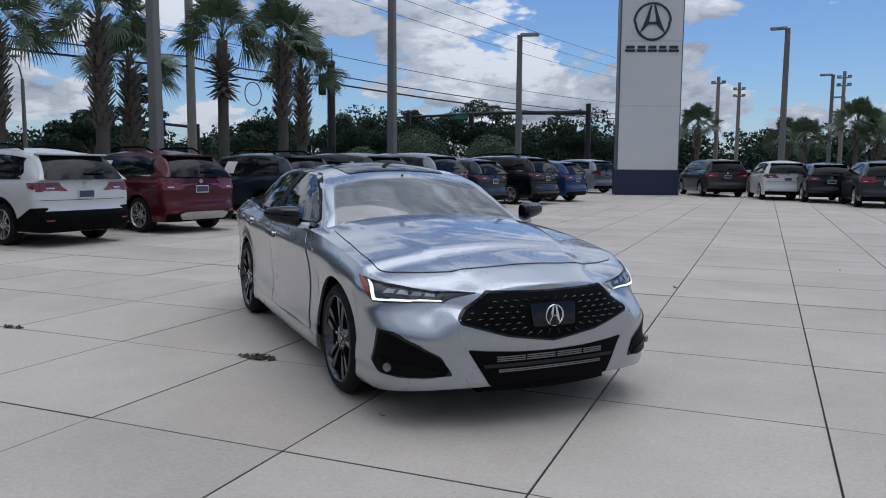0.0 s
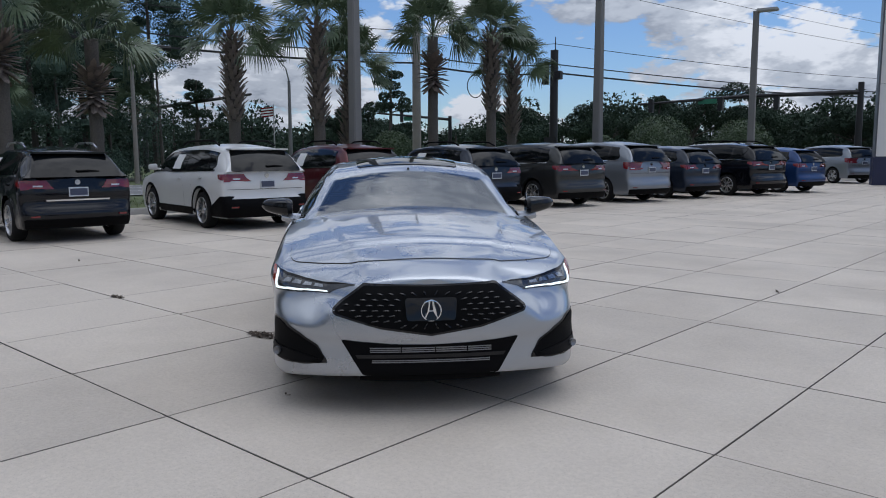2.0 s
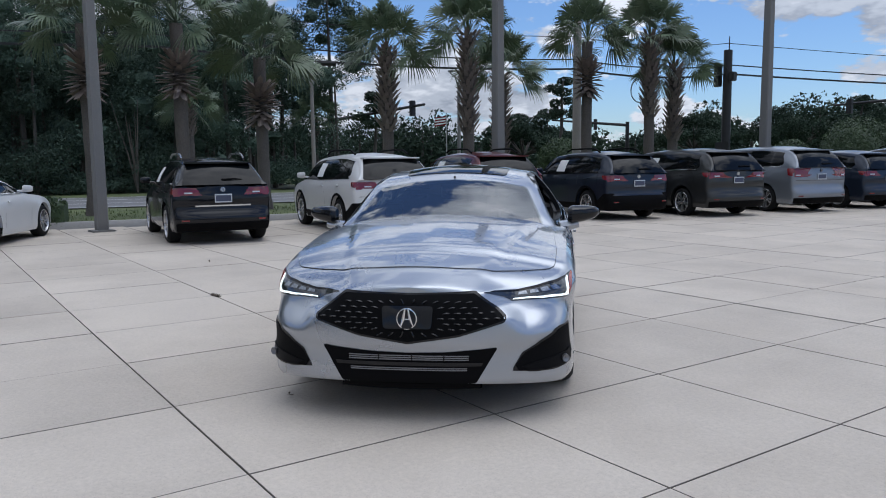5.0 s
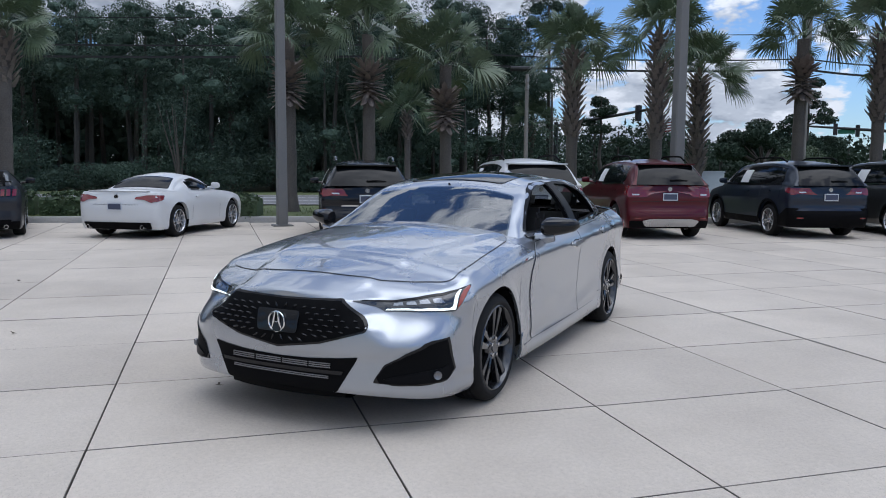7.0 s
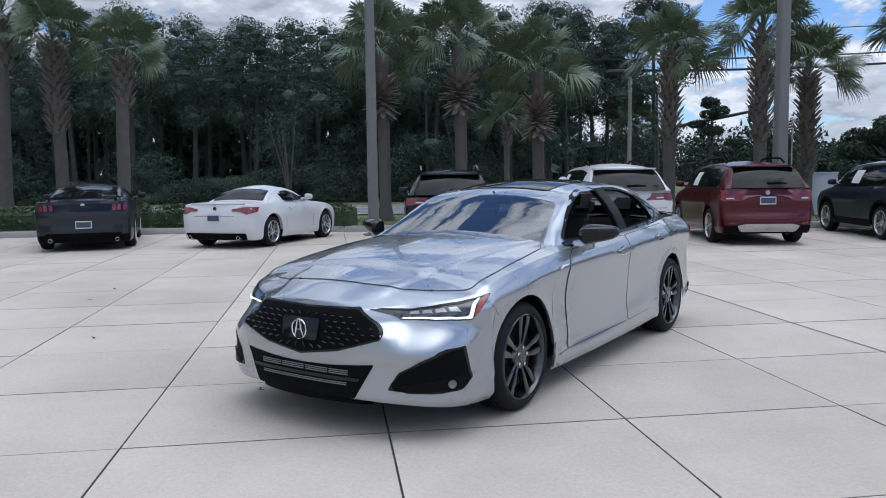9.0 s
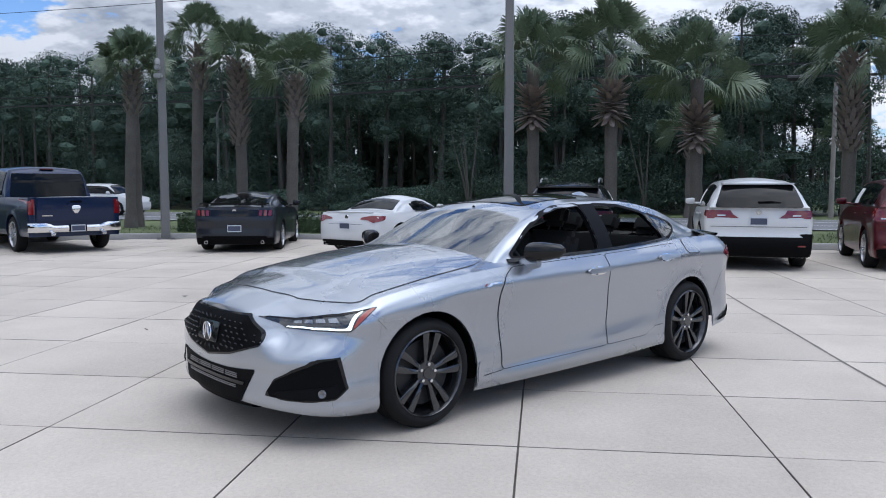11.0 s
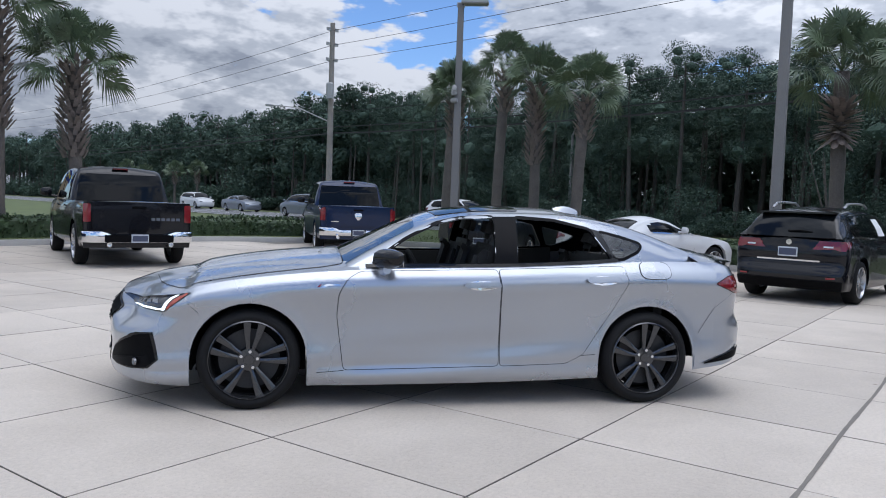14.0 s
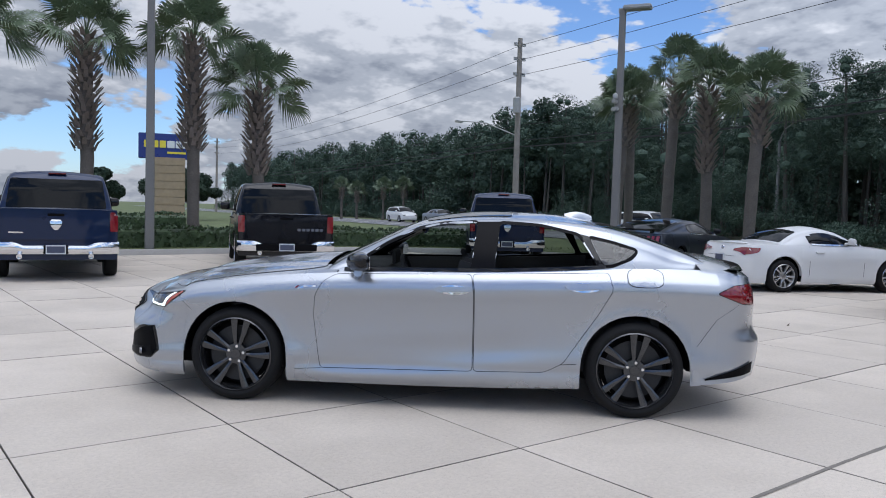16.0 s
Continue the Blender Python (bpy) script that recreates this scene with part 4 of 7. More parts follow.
    if rails:
        for s in (1, -1):
            bm = bmesh.new()
            yy = P["belt_y"](0) - P["tumble"] - 0.05
            pts = [(x, s * yy, P["roof"](x) + (0.0 if k in (0, 7) else 0.060)) for k, x in enumerate(np.linspace(x_wst - 0.45, x_blt + 0.42, 8))]
            tube(bm, pts, 0.021, 6)
            part("roof_rail", bm, rails, car)
    if paper:
        x = cuts[0][1] + 0.25
        for side in ("left", "right"):
            part("window_sheet", panel([(x, tp(x) + 0.08), (x + 0.40, tp(x) + 0.08), (x + 0.36, tp(x) + 0.37), (x - 0.02, tp(x) + 0.37)], side, gv, 0.018, 0.003, 0.1), M["paper"], car, "white paper sheet in the window")
    # front lamps and grille, seen on few
    for s in (1, -1):
        zf = tp(xf)
        part("head_lamp", panel(rounded([(s * (w - 0.45), zf - 0.16), (s * (w - 0.12), zf - 0.14), (s * (w - 0.12), zf - 0.03), (s * (w - 0.42), zf - 0.06)], 0.02, 2), "front", bv, 0.006, 0.01, 0.1), M["lens_dark"], car)
    return car


def at(x, y, heading):
    """Ground pose of a car whose rear axle's middle is at x, y."""
    return Matrix.Translation((x, y, 0)) @ Matrix.Rotation(radians(heading), 4, "Z")


# ---- ground ----
def resample(pts, step):
    pts = [Vector(p) for p in pts]
    out = [pts[0]]
    for a, b in zip(pts, pts[1:]):
        n = max(int((b - a).length / step), 1)
        out += [a.lerp(b, k / n) for k in range(1, n + 1)]
    return out


KERB = [(0.6, -10.4), (-3.0, -10.1), (-7.0, -10.3), (-11.0, -10.6), (-14.0, -9.9), (-16.6, -7.9), (-17.9, -4.6), (-18.0, -1.0), (-17.7, 2.5), (-17.2, 5.5), (-16.6, 8.5), (-16.0, 12.5), (-14.6, 18.0), (-13.2, 24.0), (-11.8, 30.0), (-11.0, 36.0), (-11.5, 44.0), (-14.0, 60.0)]
_sm = [Vector(p) for p in KERB]
for _ in range(3):
    _sm = [_sm[0]] + [q for a, b in zip(_sm, _sm[1:]) for q in (a.lerp(b, 0.25), a.lerp(b, 0.75))] + [_sm[-1]]
KERB = resample(_sm, 0.8)

bm = bmesh.new()
bmesh.ops.create_grid(bm, x_segments=60, y_segments=60, size=1500)
for v in bm.verts:
    v.co.z = -0.06
tagged(part("ground", bm, M["grass"]), "mown lawn and verge reaching to the horizon", "ground", kind="structure")

# bed under the concrete slabs
bm = bmesh.new()
left = [bm.verts.new((p.x, p.y, -0.022)) for p in KERB]
right = [bm.verts.new((70, p.y, -0.022)) for p in KERB]
for i in range(len(KERB) - 1):
    bm.faces.new((left[i], right[i], right[i + 1], left[i + 1]))
pav = tagged(part("pavement", bm, M["joint"], smooth=False), "pale concrete slabs with dark sawn joints", "pavement", kind="structure")


def sweep(name, line, prof, mat, label, category):
    """Carries a cross-section (outwards, up) along a plan line."""
    bm = bmesh.new()
    rows = []
    for i, p in enumerate(line):
        d = (line[min(i + 1, len(line) - 1)] - line[max(i - 1, 0)]).normalized()
        n = Vector((-d.y, d.x))
        rows.append([bm.verts.new((p.x + n.x * o, p.y + n.y * o, z)) for o, z in prof])
    grid_faces(bm, rows)
    bmesh.ops.recalc_face_normals(bm, faces=bm.faces[:])
    return tagged(part(name, bm, mat), label, category, kind="structure")


sweep("kerb", KERB, [(-0.01, -0.05), (0.0, 0.10), (0.025, 0.145), (0.14, 0.15), (0.16, 0.14), (0.16, -0.05)], M["kerb"], "worn concrete kerb round the lot", "kerb")
sweep("grass_verge", KERB, [(0.155, 0.135), (1.0, 0.15), (4.0, 0.10), (7.0, 0.02), (9.0, -0.05)], M["grass"], "mown grass verge behind the kerb", "grass")

# highway behind the verge: a straight line from the north-west round to the south-west
def strip(name, a, b, w0, w1, z, mat, label, category, n=40):
    a, b = Vector(a), Vector(b)
    d = (b - a).normalized()
    nn = Vector((-d.y, d.x))
    bm = bmesh.new()
    rows = []
    for k in range(n + 1):
        p = a.lerp(b, k / n)
        rows.append([bm.verts.new((p.x + nn.x * q, p.y + nn.y * q, z)) for q in (w0, w1)])
    grid_faces(bm, rows)
    bmesh.ops.recalc_face_normals(bm, faces=bm.faces[:])
    return tagged(part(name, bm, mat), label, category, kind="structure")


def road_x(y):
    """Lot-side edge of the highway at this y."""
    return -26.6 + (y - 8.0) * 0.186


RA, RB = (road_x(130), 130.0), (road_x(-260), -260.0)
strip("road", RA, RB, -9.5, 0.0, -0.02, M["road"], "grey asphalt highway beside the lot", "road")
for q in (0.35, 3.2, 6.3, 9.1):
    strip("trim_line", RA, RB, -q - 0.07, -q + 0.07, -0.012, M["roadline"], "white painted lane line", "road marking")
strip("cross_street", (-140, 50), (90, 50), -5.5, 5.5, -0.035, M["road"], "asphalt cross street beyond the tower sign", "road")


# ---- parked cars, rear ends towards the lot ----
def park(rx, ry, heading, wheelbase):
    h = radians(heading)
    return at(rx + math.cos(h) * wheelbase / 2, ry + math.sin(h) * wheelbase / 2, heading)


white = paint("white_paint", (0.62, 0.62, 0.615), 0.0, 0.35)
red = paint("dark_red_paint", (0.075, 0.003, 0.008), 0.35, 0.32)
navy = paint("dark_blue_grey_paint", (0.014, 0.021, 0.036), 0.3, 0.32)
grey = paint("warm_grey_paint", (0.032, 0.033, 0.033), 0.4, 0.33)
silver = paint("silver_paint", (0.22, 0.24, 0.27), 0.55, 0.32)
black = paint("black_paint", (0.003, 0.0035, 0.006), 0.0, 0.22)
blue = paint("blue_paint", (0.012, 0.04, 0.13), 0.4, 0.32)
ram_blue = paint("deep_blue_paint", (0.006, 0.016, 0.05), 0.3, 0.3)
steel = paint("steel_grey_paint", (0.022, 0.025, 0.033), 0.4, 0.33)

road_car("suv_car", "suv", park(-12.25, 6.8, 173, 2.65), black, "black compact SUV with red tail lamps and chrome strip", 4.38, 1.84, 1.60, 2.65, rails=M["rim"], paper=True, strip_bar=True)
road_car("wagon_car", "suv", park(-11.85, 10.22, 172, 2.75), white, "white wagon with black cladding and roof rails", 4.86, 1.87, 1.66, 2.75, clad=True, rails=M["black_plastic"], paper=True)
road_car("suv_car", "suv", park(-11.58, 13.1, 168, 2.69), red, "dark red SUV with grey lower bumper", 4.52, 1.84, 1.68, 2.69, rails=M["black_plastic"], paper=True, rear_red="tall", lower=M["rim"])
road_car("suv_car", "suv", park(-11.1, 16.7, 168, 2.69), navy, "dark blue-grey SUV with black wheel arches", 4.60, 1.86, 1.68, 2.69, clad=True, rails=M["black_plastic"], paper=True)
road_car("suv_car", "suv", park(-10.3, 19.4, 167, 2.79), grey, "warm grey three-row SUV", 4.89, 1.92, 1.73, 2.79, paper=True)
road_car("suv_car", "suv", park(-9.85, 22.4, 167, 2.82), silver, "silver three-row SUV with tall red lamps", 4.94, 1.98, 1.78, 2.82, rear_red="tall")
road_car("suv_car", "suv", park(-9.3, 25.1, 166, 2.66), navy, "dark blue SUV with high plate", 4.6, 1.87, 1.66, 2.66)
road_car("suv_car", "suv", park(-8.35, 28.0, 165, 2.86), black, "black SUV with wide red lamps", 5.0, 1.98, 1.77, 2.86, rails=M["black_plastic"], paper=True)
road_car("suv_car", "suv", park(-7.7, 30.9, 165, 2.6), blue, "blue compact SUV in the row", 4.35, 1.82, 1.62, 2.6)
road_car("suv_car", "suv", park(-8.4, 41.0, 150, 2.9), silver, "silver boxy SUV beside the tower sign", 4.8, 1.93, 1.76, 2.9, rear_red="tall")
road_car("sports_car", "roadster", park(-13.85, 2.36, 153, 2.43), white, "small white two-seat coupe", 4.13, 1.81, 1.30, 2.43, R=0.325, rear_red="wide", plate_z=0.64)
road_car("muscle_car", "coupe", park(-14.3, -0.85, 191, 2.72), steel, "dark grey fastback coupe with black spoiler", 4.79, 1.90, 1.38, 2.72, R=0.345, rear_red="bars", plate_z=0.55)
road_car("pickup_truck", "pickup", park(-13.65, -5.15, 231, 3.57), ram_blue, "dark blue crew-cab pickup with chrome bumper", 5.9, 2.06, 1.95, 3.57, R=0.41)
road_car("pickup_truck", "pickup", park(-6.6, -4.7, 249, 3.70), black, "black crew-cab pickup with chrome bumper corners", 5.8, 2.03, 1.93, 3.70, R=0.41, mark="letters", step_w=0.62)
road_car("pickup_truck", "pickup", park(-2.1, -4.85, 258, 3.57), ram_blue, "dark blue crew-cab pickup with four-wheel drive", 5.9, 2.06, 1.95, 3.57, R=0.41)
road_car("minivan", "van", park(-2.0, 39.5, 112, 3.0), grey, "grey minivan by the tower sign", 5.1, 1.98, 1.78, 3.0, rear_red="tall", group="cars beyond the tower")
road_car("suv_car", "suv", park(0.7, 37.0, 100, 2.8), white, "white crossover by the row's end", 4.9, 1.95, 1.70, 2.8, group="cars beyond the tower")
road_car("suv_car", "suv", park(2.3, 35.2, 98, 2.7), black, "dark crossover in the far row", 4.6, 1.88, 1.62, 2.7, group="cars beyond the tower")
road_car("suv_car", "suv", park(3.9, 31.9, 95, 2.66), steel, "grey crossover in the far row", 4.6, 1.86, 1.68, 2.66, rear_red="tall", group="cars beyond the tower")

# vehicles on the far lanes of the highway
for nm, kd, x, y, hd, mat, lab, ln, wd_, ht, wb_ in (
        ("minivan", "van", -38.4, -32.9, 259.5, silver, "silver minivan on the far lane", 5.1, 1.98, 1.75, 3.0),
        ("suv_car", "suv", -36.3, -17.3, 79.5, white, "white SUV waiting on the highway", 4.7, 1.88, 1.68, 2.7),
        ("suv_car", "suv", -46.3, -57.0, 79.5, white, "white crossover far down the highway", 4.6, 1.86, 1.64, 2.68),
        ("sedan_car", "sedan", -44.6, -48.0, 79.5, silver, "silver sedan far down the highway", 4.8, 1.84, 1.46, 2.8)):
    road_car(nm, kd, at(x, y, hd), mat, lab, ln, wd_, ht, wb_, R=0.34, group="cars on the highway", rear_red="tall" if kd != "sedan" else "wide")


# ---- the silver sedan in the middle of the lot ----
def evaluated(ob):
    """The mesh of an object with its modifiers, as a bmesh; the object is removed."""
    dg = bpy.context.evaluated_depsgraph_get()
    me = bpy.data.meshes.new_from_object(ob.evaluated_get(dg))
    bm = bmesh.new()
    bm.from_mesh(me)
    bpy.data.objects.remove(ob)
    bpy.data.meshes.remove(me)
    return bm


def prism(bm, poly, side, lo, hi):
    """A solid of the outline between two depths along a side's axis."""
    (i, j), _ = AXES[side]
    k = 3 - i - j
    rows = []
    for d in (lo, hi):
        row = []
        for p in poly:
            c = Vector((0, 0, 0))
            c[i], c[j], c[k] = p[0], p[1], d
            row.append(bm.verts.new(c))
        rows.append(row)
    n = len(poly)
    fs = [bm.faces.new(rows[0]), bm.faces.new(rows[1])]
    for q in range(n):
        fs.append(bm.faces.new((rows[0][q], rows[0][(q + 1) % n], rows[1][(q + 1) % n], rows[1][q])))
    bmesh.ops.recalc_face_normals(bm, faces=fs)


def cut_out(shell, cutters, thick):
    """The shell, given thickness, with the solids cut out of it."""
    me = bpy.data.meshes.new("shell")
    shell.to_mesh(me)
    a = new("shell", me)
    s = a.modifiers.new("s", "SOLIDIFY")
    s.thickness, s.offset = thick, -1
    tmp = []
    for cb in cutters:
        cm = bpy.data.meshes.new("cutter")
        cb.to_mesh(cm)
        cb.free()
        c = new("cutter", cm)
        b = a.modifiers.new("b", "BOOLEAN")
        b.operation, b.solver, b.object = "DIFFERENCE", "EXACT", c
        tmp.append(c)
    bpy.context.view_layer.update()
    out = evaluated(a)
    for c in tmp:
        bpy.data.objects.remove(c)
    return out


def hero_sedan(m):
    car = thing("sport_sedan", m, "silver metallic sport sedan with dark grille and open side windows", "car")
    paint_m = M["hero"]
    P = dict(w=0.955, xf=2.445, xr=-2.45, Lf=0.60, Lr=0.45, z0=0.17, zw=0.35, R=0.343, nf=2.6, nr=2.5, nv=44, nose_n=34, crown=0.090, crown_run=0.27, flare=0.010, lip=0.02)
    P["arches"] = [(1.435, 0.383), (-1.435, 0.383)]
    P["wheel_y"] = 0.805
    P["sill"] = spline((2.44, 0.235), (2.36, 0.222), (2.2, 0.195), (1.9, 0.172), (1.0, 0.165), (-1.0, 0.20), (-1.9, 0.26), (-2.45, 0.33))
    def step(v, a, b):
        t = min(max((v - a) / (b - a), 0), 1)
        return t * t * (3 - 2 * t)

    S_ = spline((0, 0.05), (0.06, 0.020), (0.13, 0.018), (0.17, 0.022), (0.225, 0.016), (0.27, 0.017), (0.36, 0.024), (0.5, 0.027), (0.62, 0.023), (0.74, 0.013), (0.83, 0.002), (0.875, 0.003), (0.92, 0.016), (1.0, 0.060))
    
    def groove(f, x):
        """Hollow along the lower doors, rising to the rear."""
        e = 0.17 + f * (P["top"](x) - 0.17) - (0.305 + 0.115 * (0.8 - x) / 1.1)
        return 0.017 * step(e, -0.14, 0.0) * step(-e, -0.20, 0.0) * step(x, -1.0, -0.2) * step(-x, -1.0, -0.7)
    P["side"] = lambda f, x: S_(f) + groove(f, x) + 0.055 * min(max((-x - 0.7) / 1.1, 0), 1) * (max(f - 0.78, 0) / 0.22) ** 2
    P["front"] = flat_prof((0, 0.07), (0.07, 0.025), (0.16, 0.004), (0.42, 0.010), (0.53, 0.0), (0.75, 0.012), (0.90, 0.035), (1.0, 0.075))
    P["rear"] = flat_prof((0, 0.09), (0.15, 0.04), (0.45, 0.0), (0.55, 0.04), (0.8, 0.05), (1.0, 0.09))
    P["top"] = spline((2.44, 0.728), (2.36, 0.740), (2.2, 0.766), (1.9, 0.815), (1.6, 0.872), (1.2, 0.925), (0.85, 0.955), (0.44, 0.975), (-0.33, 0.995), (-1.0, 1.028), (-1.4, 1.055), (-1.8, 1.06), (-2.1, 1.045), (-2.45, 0.99))
    P["taper"] = spline((-2.45, 0.93), (-1.6, 0.985), (-1.0, 1.0), (1.2, 1.0), (1.8, 0.99), (2.4, 0.985))

    def ridge(x, y):
        """Raised middle of the bonnet between two creases, with a faint centre fold."""
        yr = 0.36 + (2.3 - x) * 0.215
        return (0.011 * step(yr + 0.04 - abs(y), 0, 0.05) + 0.006 * max(1 - abs(y) / 0.3, 0)) * step(2.40 - x, 0, 0.3)

    # the head lamps lie swept back above the bumper
    P["sweep"] = lambda x, y, z: 0.135 * step(y, 0.36, 0.60) * step(z, 0.59 - 0.10 * step(y, 0.54, 0.66), 0.668) * step(x, 1.75, 2.05)
    P["ridge"] = ridge
    P["cowl"], P["tail"] = 0.80, -1.98
    P["x_ws"], P["x_wst"], P["x_blt"], P["x_bl"] = 0.80, 0.17, -1.15, -2.0
    P["roof"] = spline((0.80, 0.965), (0.45, 1.185), (0.17, 1.345), (-0.1, 1.405), (-0.5, 1.432), (-0.94, 1.42), (-1.355, 1.34), (-1.68, 1.22), (-2.0, 1.075))
    P["belt_y"] = spline((0.85, 0.83), (0.4, 0.872), (-0.4, 0.885), (-1.0, 0.865), (-1.5, 0.78), (-2.0, 0.66))
    P["tumble"], P["bow"], P["bow_r"], P["rc"], P["roof_crown"] = 0.235, 0.17, 0.10, 0.09, 0.05
    body = lower_body(P)
    gh = greenhouse(P)
    bv, gv = BVHTree.FromBMesh(body), BVHTree.FromBMesh(gh)
    tp = P["top"]
    # no bonnet skin under the windscreen
    cowl_x = lambda y: 0.93 - 0.15 * (abs(y) / 0.735) ** 2.4
    bmesh.ops.delete(body, geom=[f for f in body.faces if f.calc_center_median().z > 0.90 and 0.3 < f.calc_center_median().x < cowl_x(f.calc_center_median().y) and abs(f.calc_center_median().y) < 0.8], context="FACES")

    # openings of the cabin
    win_f = rounded([(0.60, 1.008), (0.36, 1.17), (0.13, 1.285), (-0.05, 1.325), (-0.295, 1.342), (-0.262, 1.018)], 0.03)
    win_r = rounded([(-0.432, 1.024), (-0.462, 1.343), (-0.76, 1.33), (-1.03, 1.272), (-1.165, 1.068)], 0.03)
    win_q = rounded([(-1.115, 1.255), (-1.30, 1.215), (-1.445, 1.172), (-1.40, 1.13), (-1.27, 1.078), (-1.205, 1.075)], 0.02)
    screen = rounded([(0.93, 0.0), (0.915, 0.35), (0.83, 0.735), (0.30, 0.585), (0.265, 0.3), (0.26, 0.0), (0.265, -0.3), (0.30, -0.585), (0.83, -0.735), (0.915, -0.35)], 0.04)
    back = rounded([(-1.24, 0.0), (-1.22, 0.35), (-1.20, 0.50), (-1.92, 0.50), (-2.0, 0.3), (-2.02, 0.0), (-2.0, -0.3), (-1.92, -0.50), (-1.20, -0.50), (-1.22, -0.35)], 0.04)
    cutters = []
    for poly in (win_f, win_r, win_q):
        for lo, hi in ((0.4, 1.2), (-1.2, -0.4)):
            c = bmesh.new()
            prism(c, poly, "left", lo, hi)
            cutters.append(c)
    for poly in (screen, back):
        c = bmesh.new()
        prism(c, poly, "top", 0.985 if poly is screen else 1.07, 1.6)
        cutters.append(c)
    shell = cut_out(gh, cutters, 0.03)
    part("body", body, paint_m, car)
    for f in shell.faces:
        near_f = gv.find_nearest(f.calc_center_median())
        if near_f[3] > 0.0025 or abs(f.normal.dot(near_f[1])) < 0.6:
            f.material_index = 1
    part("roof_shell", shell, paint_m, car).data.materials.append(M["black_satin"])
    gh.free()
    under_tub(P, car)

    # wheels
    add_wheels(P, car, make_wheel(0.343, 0.255, 0.262, 5, True, M["rim_dark"], hero=True))

    # glass
    part("windscreen", panel(grow(screen, 0.012), "top", gv, 0.003, 0.0, 0.05), M["glass_screen"], car)
    part("rear_window", panel(grow(back, 0.012), "top", gv, 0.003, 0.0, 0.06), M["glass_tint"], car)
    for side in ("left", "right"):
        part("quarter_glass", panel(grow(win_q, 0.006), side, gv, 0.003, 0.0, 0.08), M["glass_tint"], car)
    for poly, nm in ((win_f, "front"), (win_r, "rear")):
        part("side_window", panel(grow(poly, 0.006), "right", gv, 0.002, 0.0, 0.08), M["glass_clear"] if nm == "front" else M["glass_tint"], car)

    for side in ("left", "right"):
        # black window frames and pillar
        for poly in (win_f, win_r, win_q):
            outer = grow(poly, 0.022)
            bm = bmesh.new()
            n = len(poly)
            for q in range(n):
                quad = [poly[q], poly[(q + 1) % n], outer[(q + 1) % n], outer[q]]
                if (Vector(quad[0]) - Vector(quad[1])).length > 1e-4:
                    panel(quad, side, gv, 0.004, 0.0, 0.10, bm)
            bmesh.ops.remove_doubles(bm, verts=bm.verts[:], dist=0.0005)
            part("window_frame", bm, M["black_satin"], car)
        part("b_pillar", panel([(-0.266, 1.0), (-0.300, 1.352), (-0.459, 1.356), (-0.428, 1.005)], side, gv, 0.006, 0.01, 0.06), M["black_satin"], car)
        part("c_strip", panel([(-1.178, 1.06), (-1.04, 1.285), (-1.105, 1.27), (-1.205, 1.062)], side, gv, 0.005, 0.008, 0.06), M["black_gloss"], car)
        xs = np.linspace(0.66, -1.22, 24)
        lowz = lambda x: tp(x) + 0.006
        part("belt_trim", panel([(x, lowz(x)) for x in xs] + [(x, lowz(x) + 0.022) for x in xs[::-1]], side, gv, 0.010, 0.02, 0.10), M["black_gloss"], car)
        # doors
        fd = rounded([(0.70, 0.952), (0.79, 0.90), (0.845, 0.80), (0.855, 0.65), (0.803, 0.276), (-0.292, 0.298), (-0.29, 0.85), (-0.268, 0.982)], 0.03)
        rd = rounded([(-0.28, 0.982), (-0.302, 0.85), (-0.304, 0.298), (-0.80, 0.312), (-0.93, 0.38), (-1.165, 0.73), (-1.262, 0.905), (-1.235, 1.02)], 0.03)
        for nm, dp in (("front_door", fd), ("rear_door", rd)):
            part("panel_gap", panel(grow(dp, 0.0045), side, bv, 0.0025, 0.0, 0.018), M["seam"], car)
            door = part(nm, panel(dp, side, bv, 0.0055, 0.0035, 0.018), paint_m, car)
            hx, hz = (-0.02, 0.872) if nm == "front_door" else (-0.93, 0.918)
            cup = [(hx - 0.13 + 0.115 * math.cos(a), hz + 0.033 * math.sin(a)) for a in np.linspace(0, 2 * math.pi, 18)[:-1]]
            # chrome stands in for the shaded body paint of the cup, for contrast
            part("handle_cup", panel(cup, side, bv, 0.0075, 0.002, 0.05), M["chrome"], door)
            bar = rounded([(hx - 0.27, hz - 0.006), (hx - 0.02, hz - 0.016), (hx + 0.01, hz + 0.004), (hx - 0.02, hz + 0.020), (hx - 0.25, hz + 0.026)], 0.013, 3)
            part("door_handle", panel(bar, side, bv, 0.040, 0.022, 0.05), paint_m, door, "body-coloured pull handle")
        # fuel flap on the car's left, marker badge, sill line, tail lamp
        if side == "left":
            cap = [(-1.488 + 0.122 * math.copysign(abs(math.cos(a)) ** 0.6, math.cos(a)), 0.995 + 0.060 * math.copysign(abs(math.sin(a)) ** 0.6, math.sin(a))) for a in np.linspace(0, 2 * math.pi, 29)[:-1]]
            part("panel_gap", panel(grow(cap, 0.005), side, bv, 0.002, 0.0, 0.03), M["seam"], car)
            part("fuel_flap", panel(cap, side, bv, 0.0042, 0.003, 0.03), paint_m, car)
        part("sill_gap", panel([(1.03, 0.256), (1.03, 0.260), (0.80, 0.2735), (0.80, 0.2695)], side, bv, 0.002, 0.0, 0.05), M["seam"], car)
        part("sill_gap", panel([(-0.905, 0.366), (-0.905, 0.370), (-1.075, 0.382), (-1.075, 0.378)], side, bv, 0.002, 0.0, 0.05), M["seam"], car)
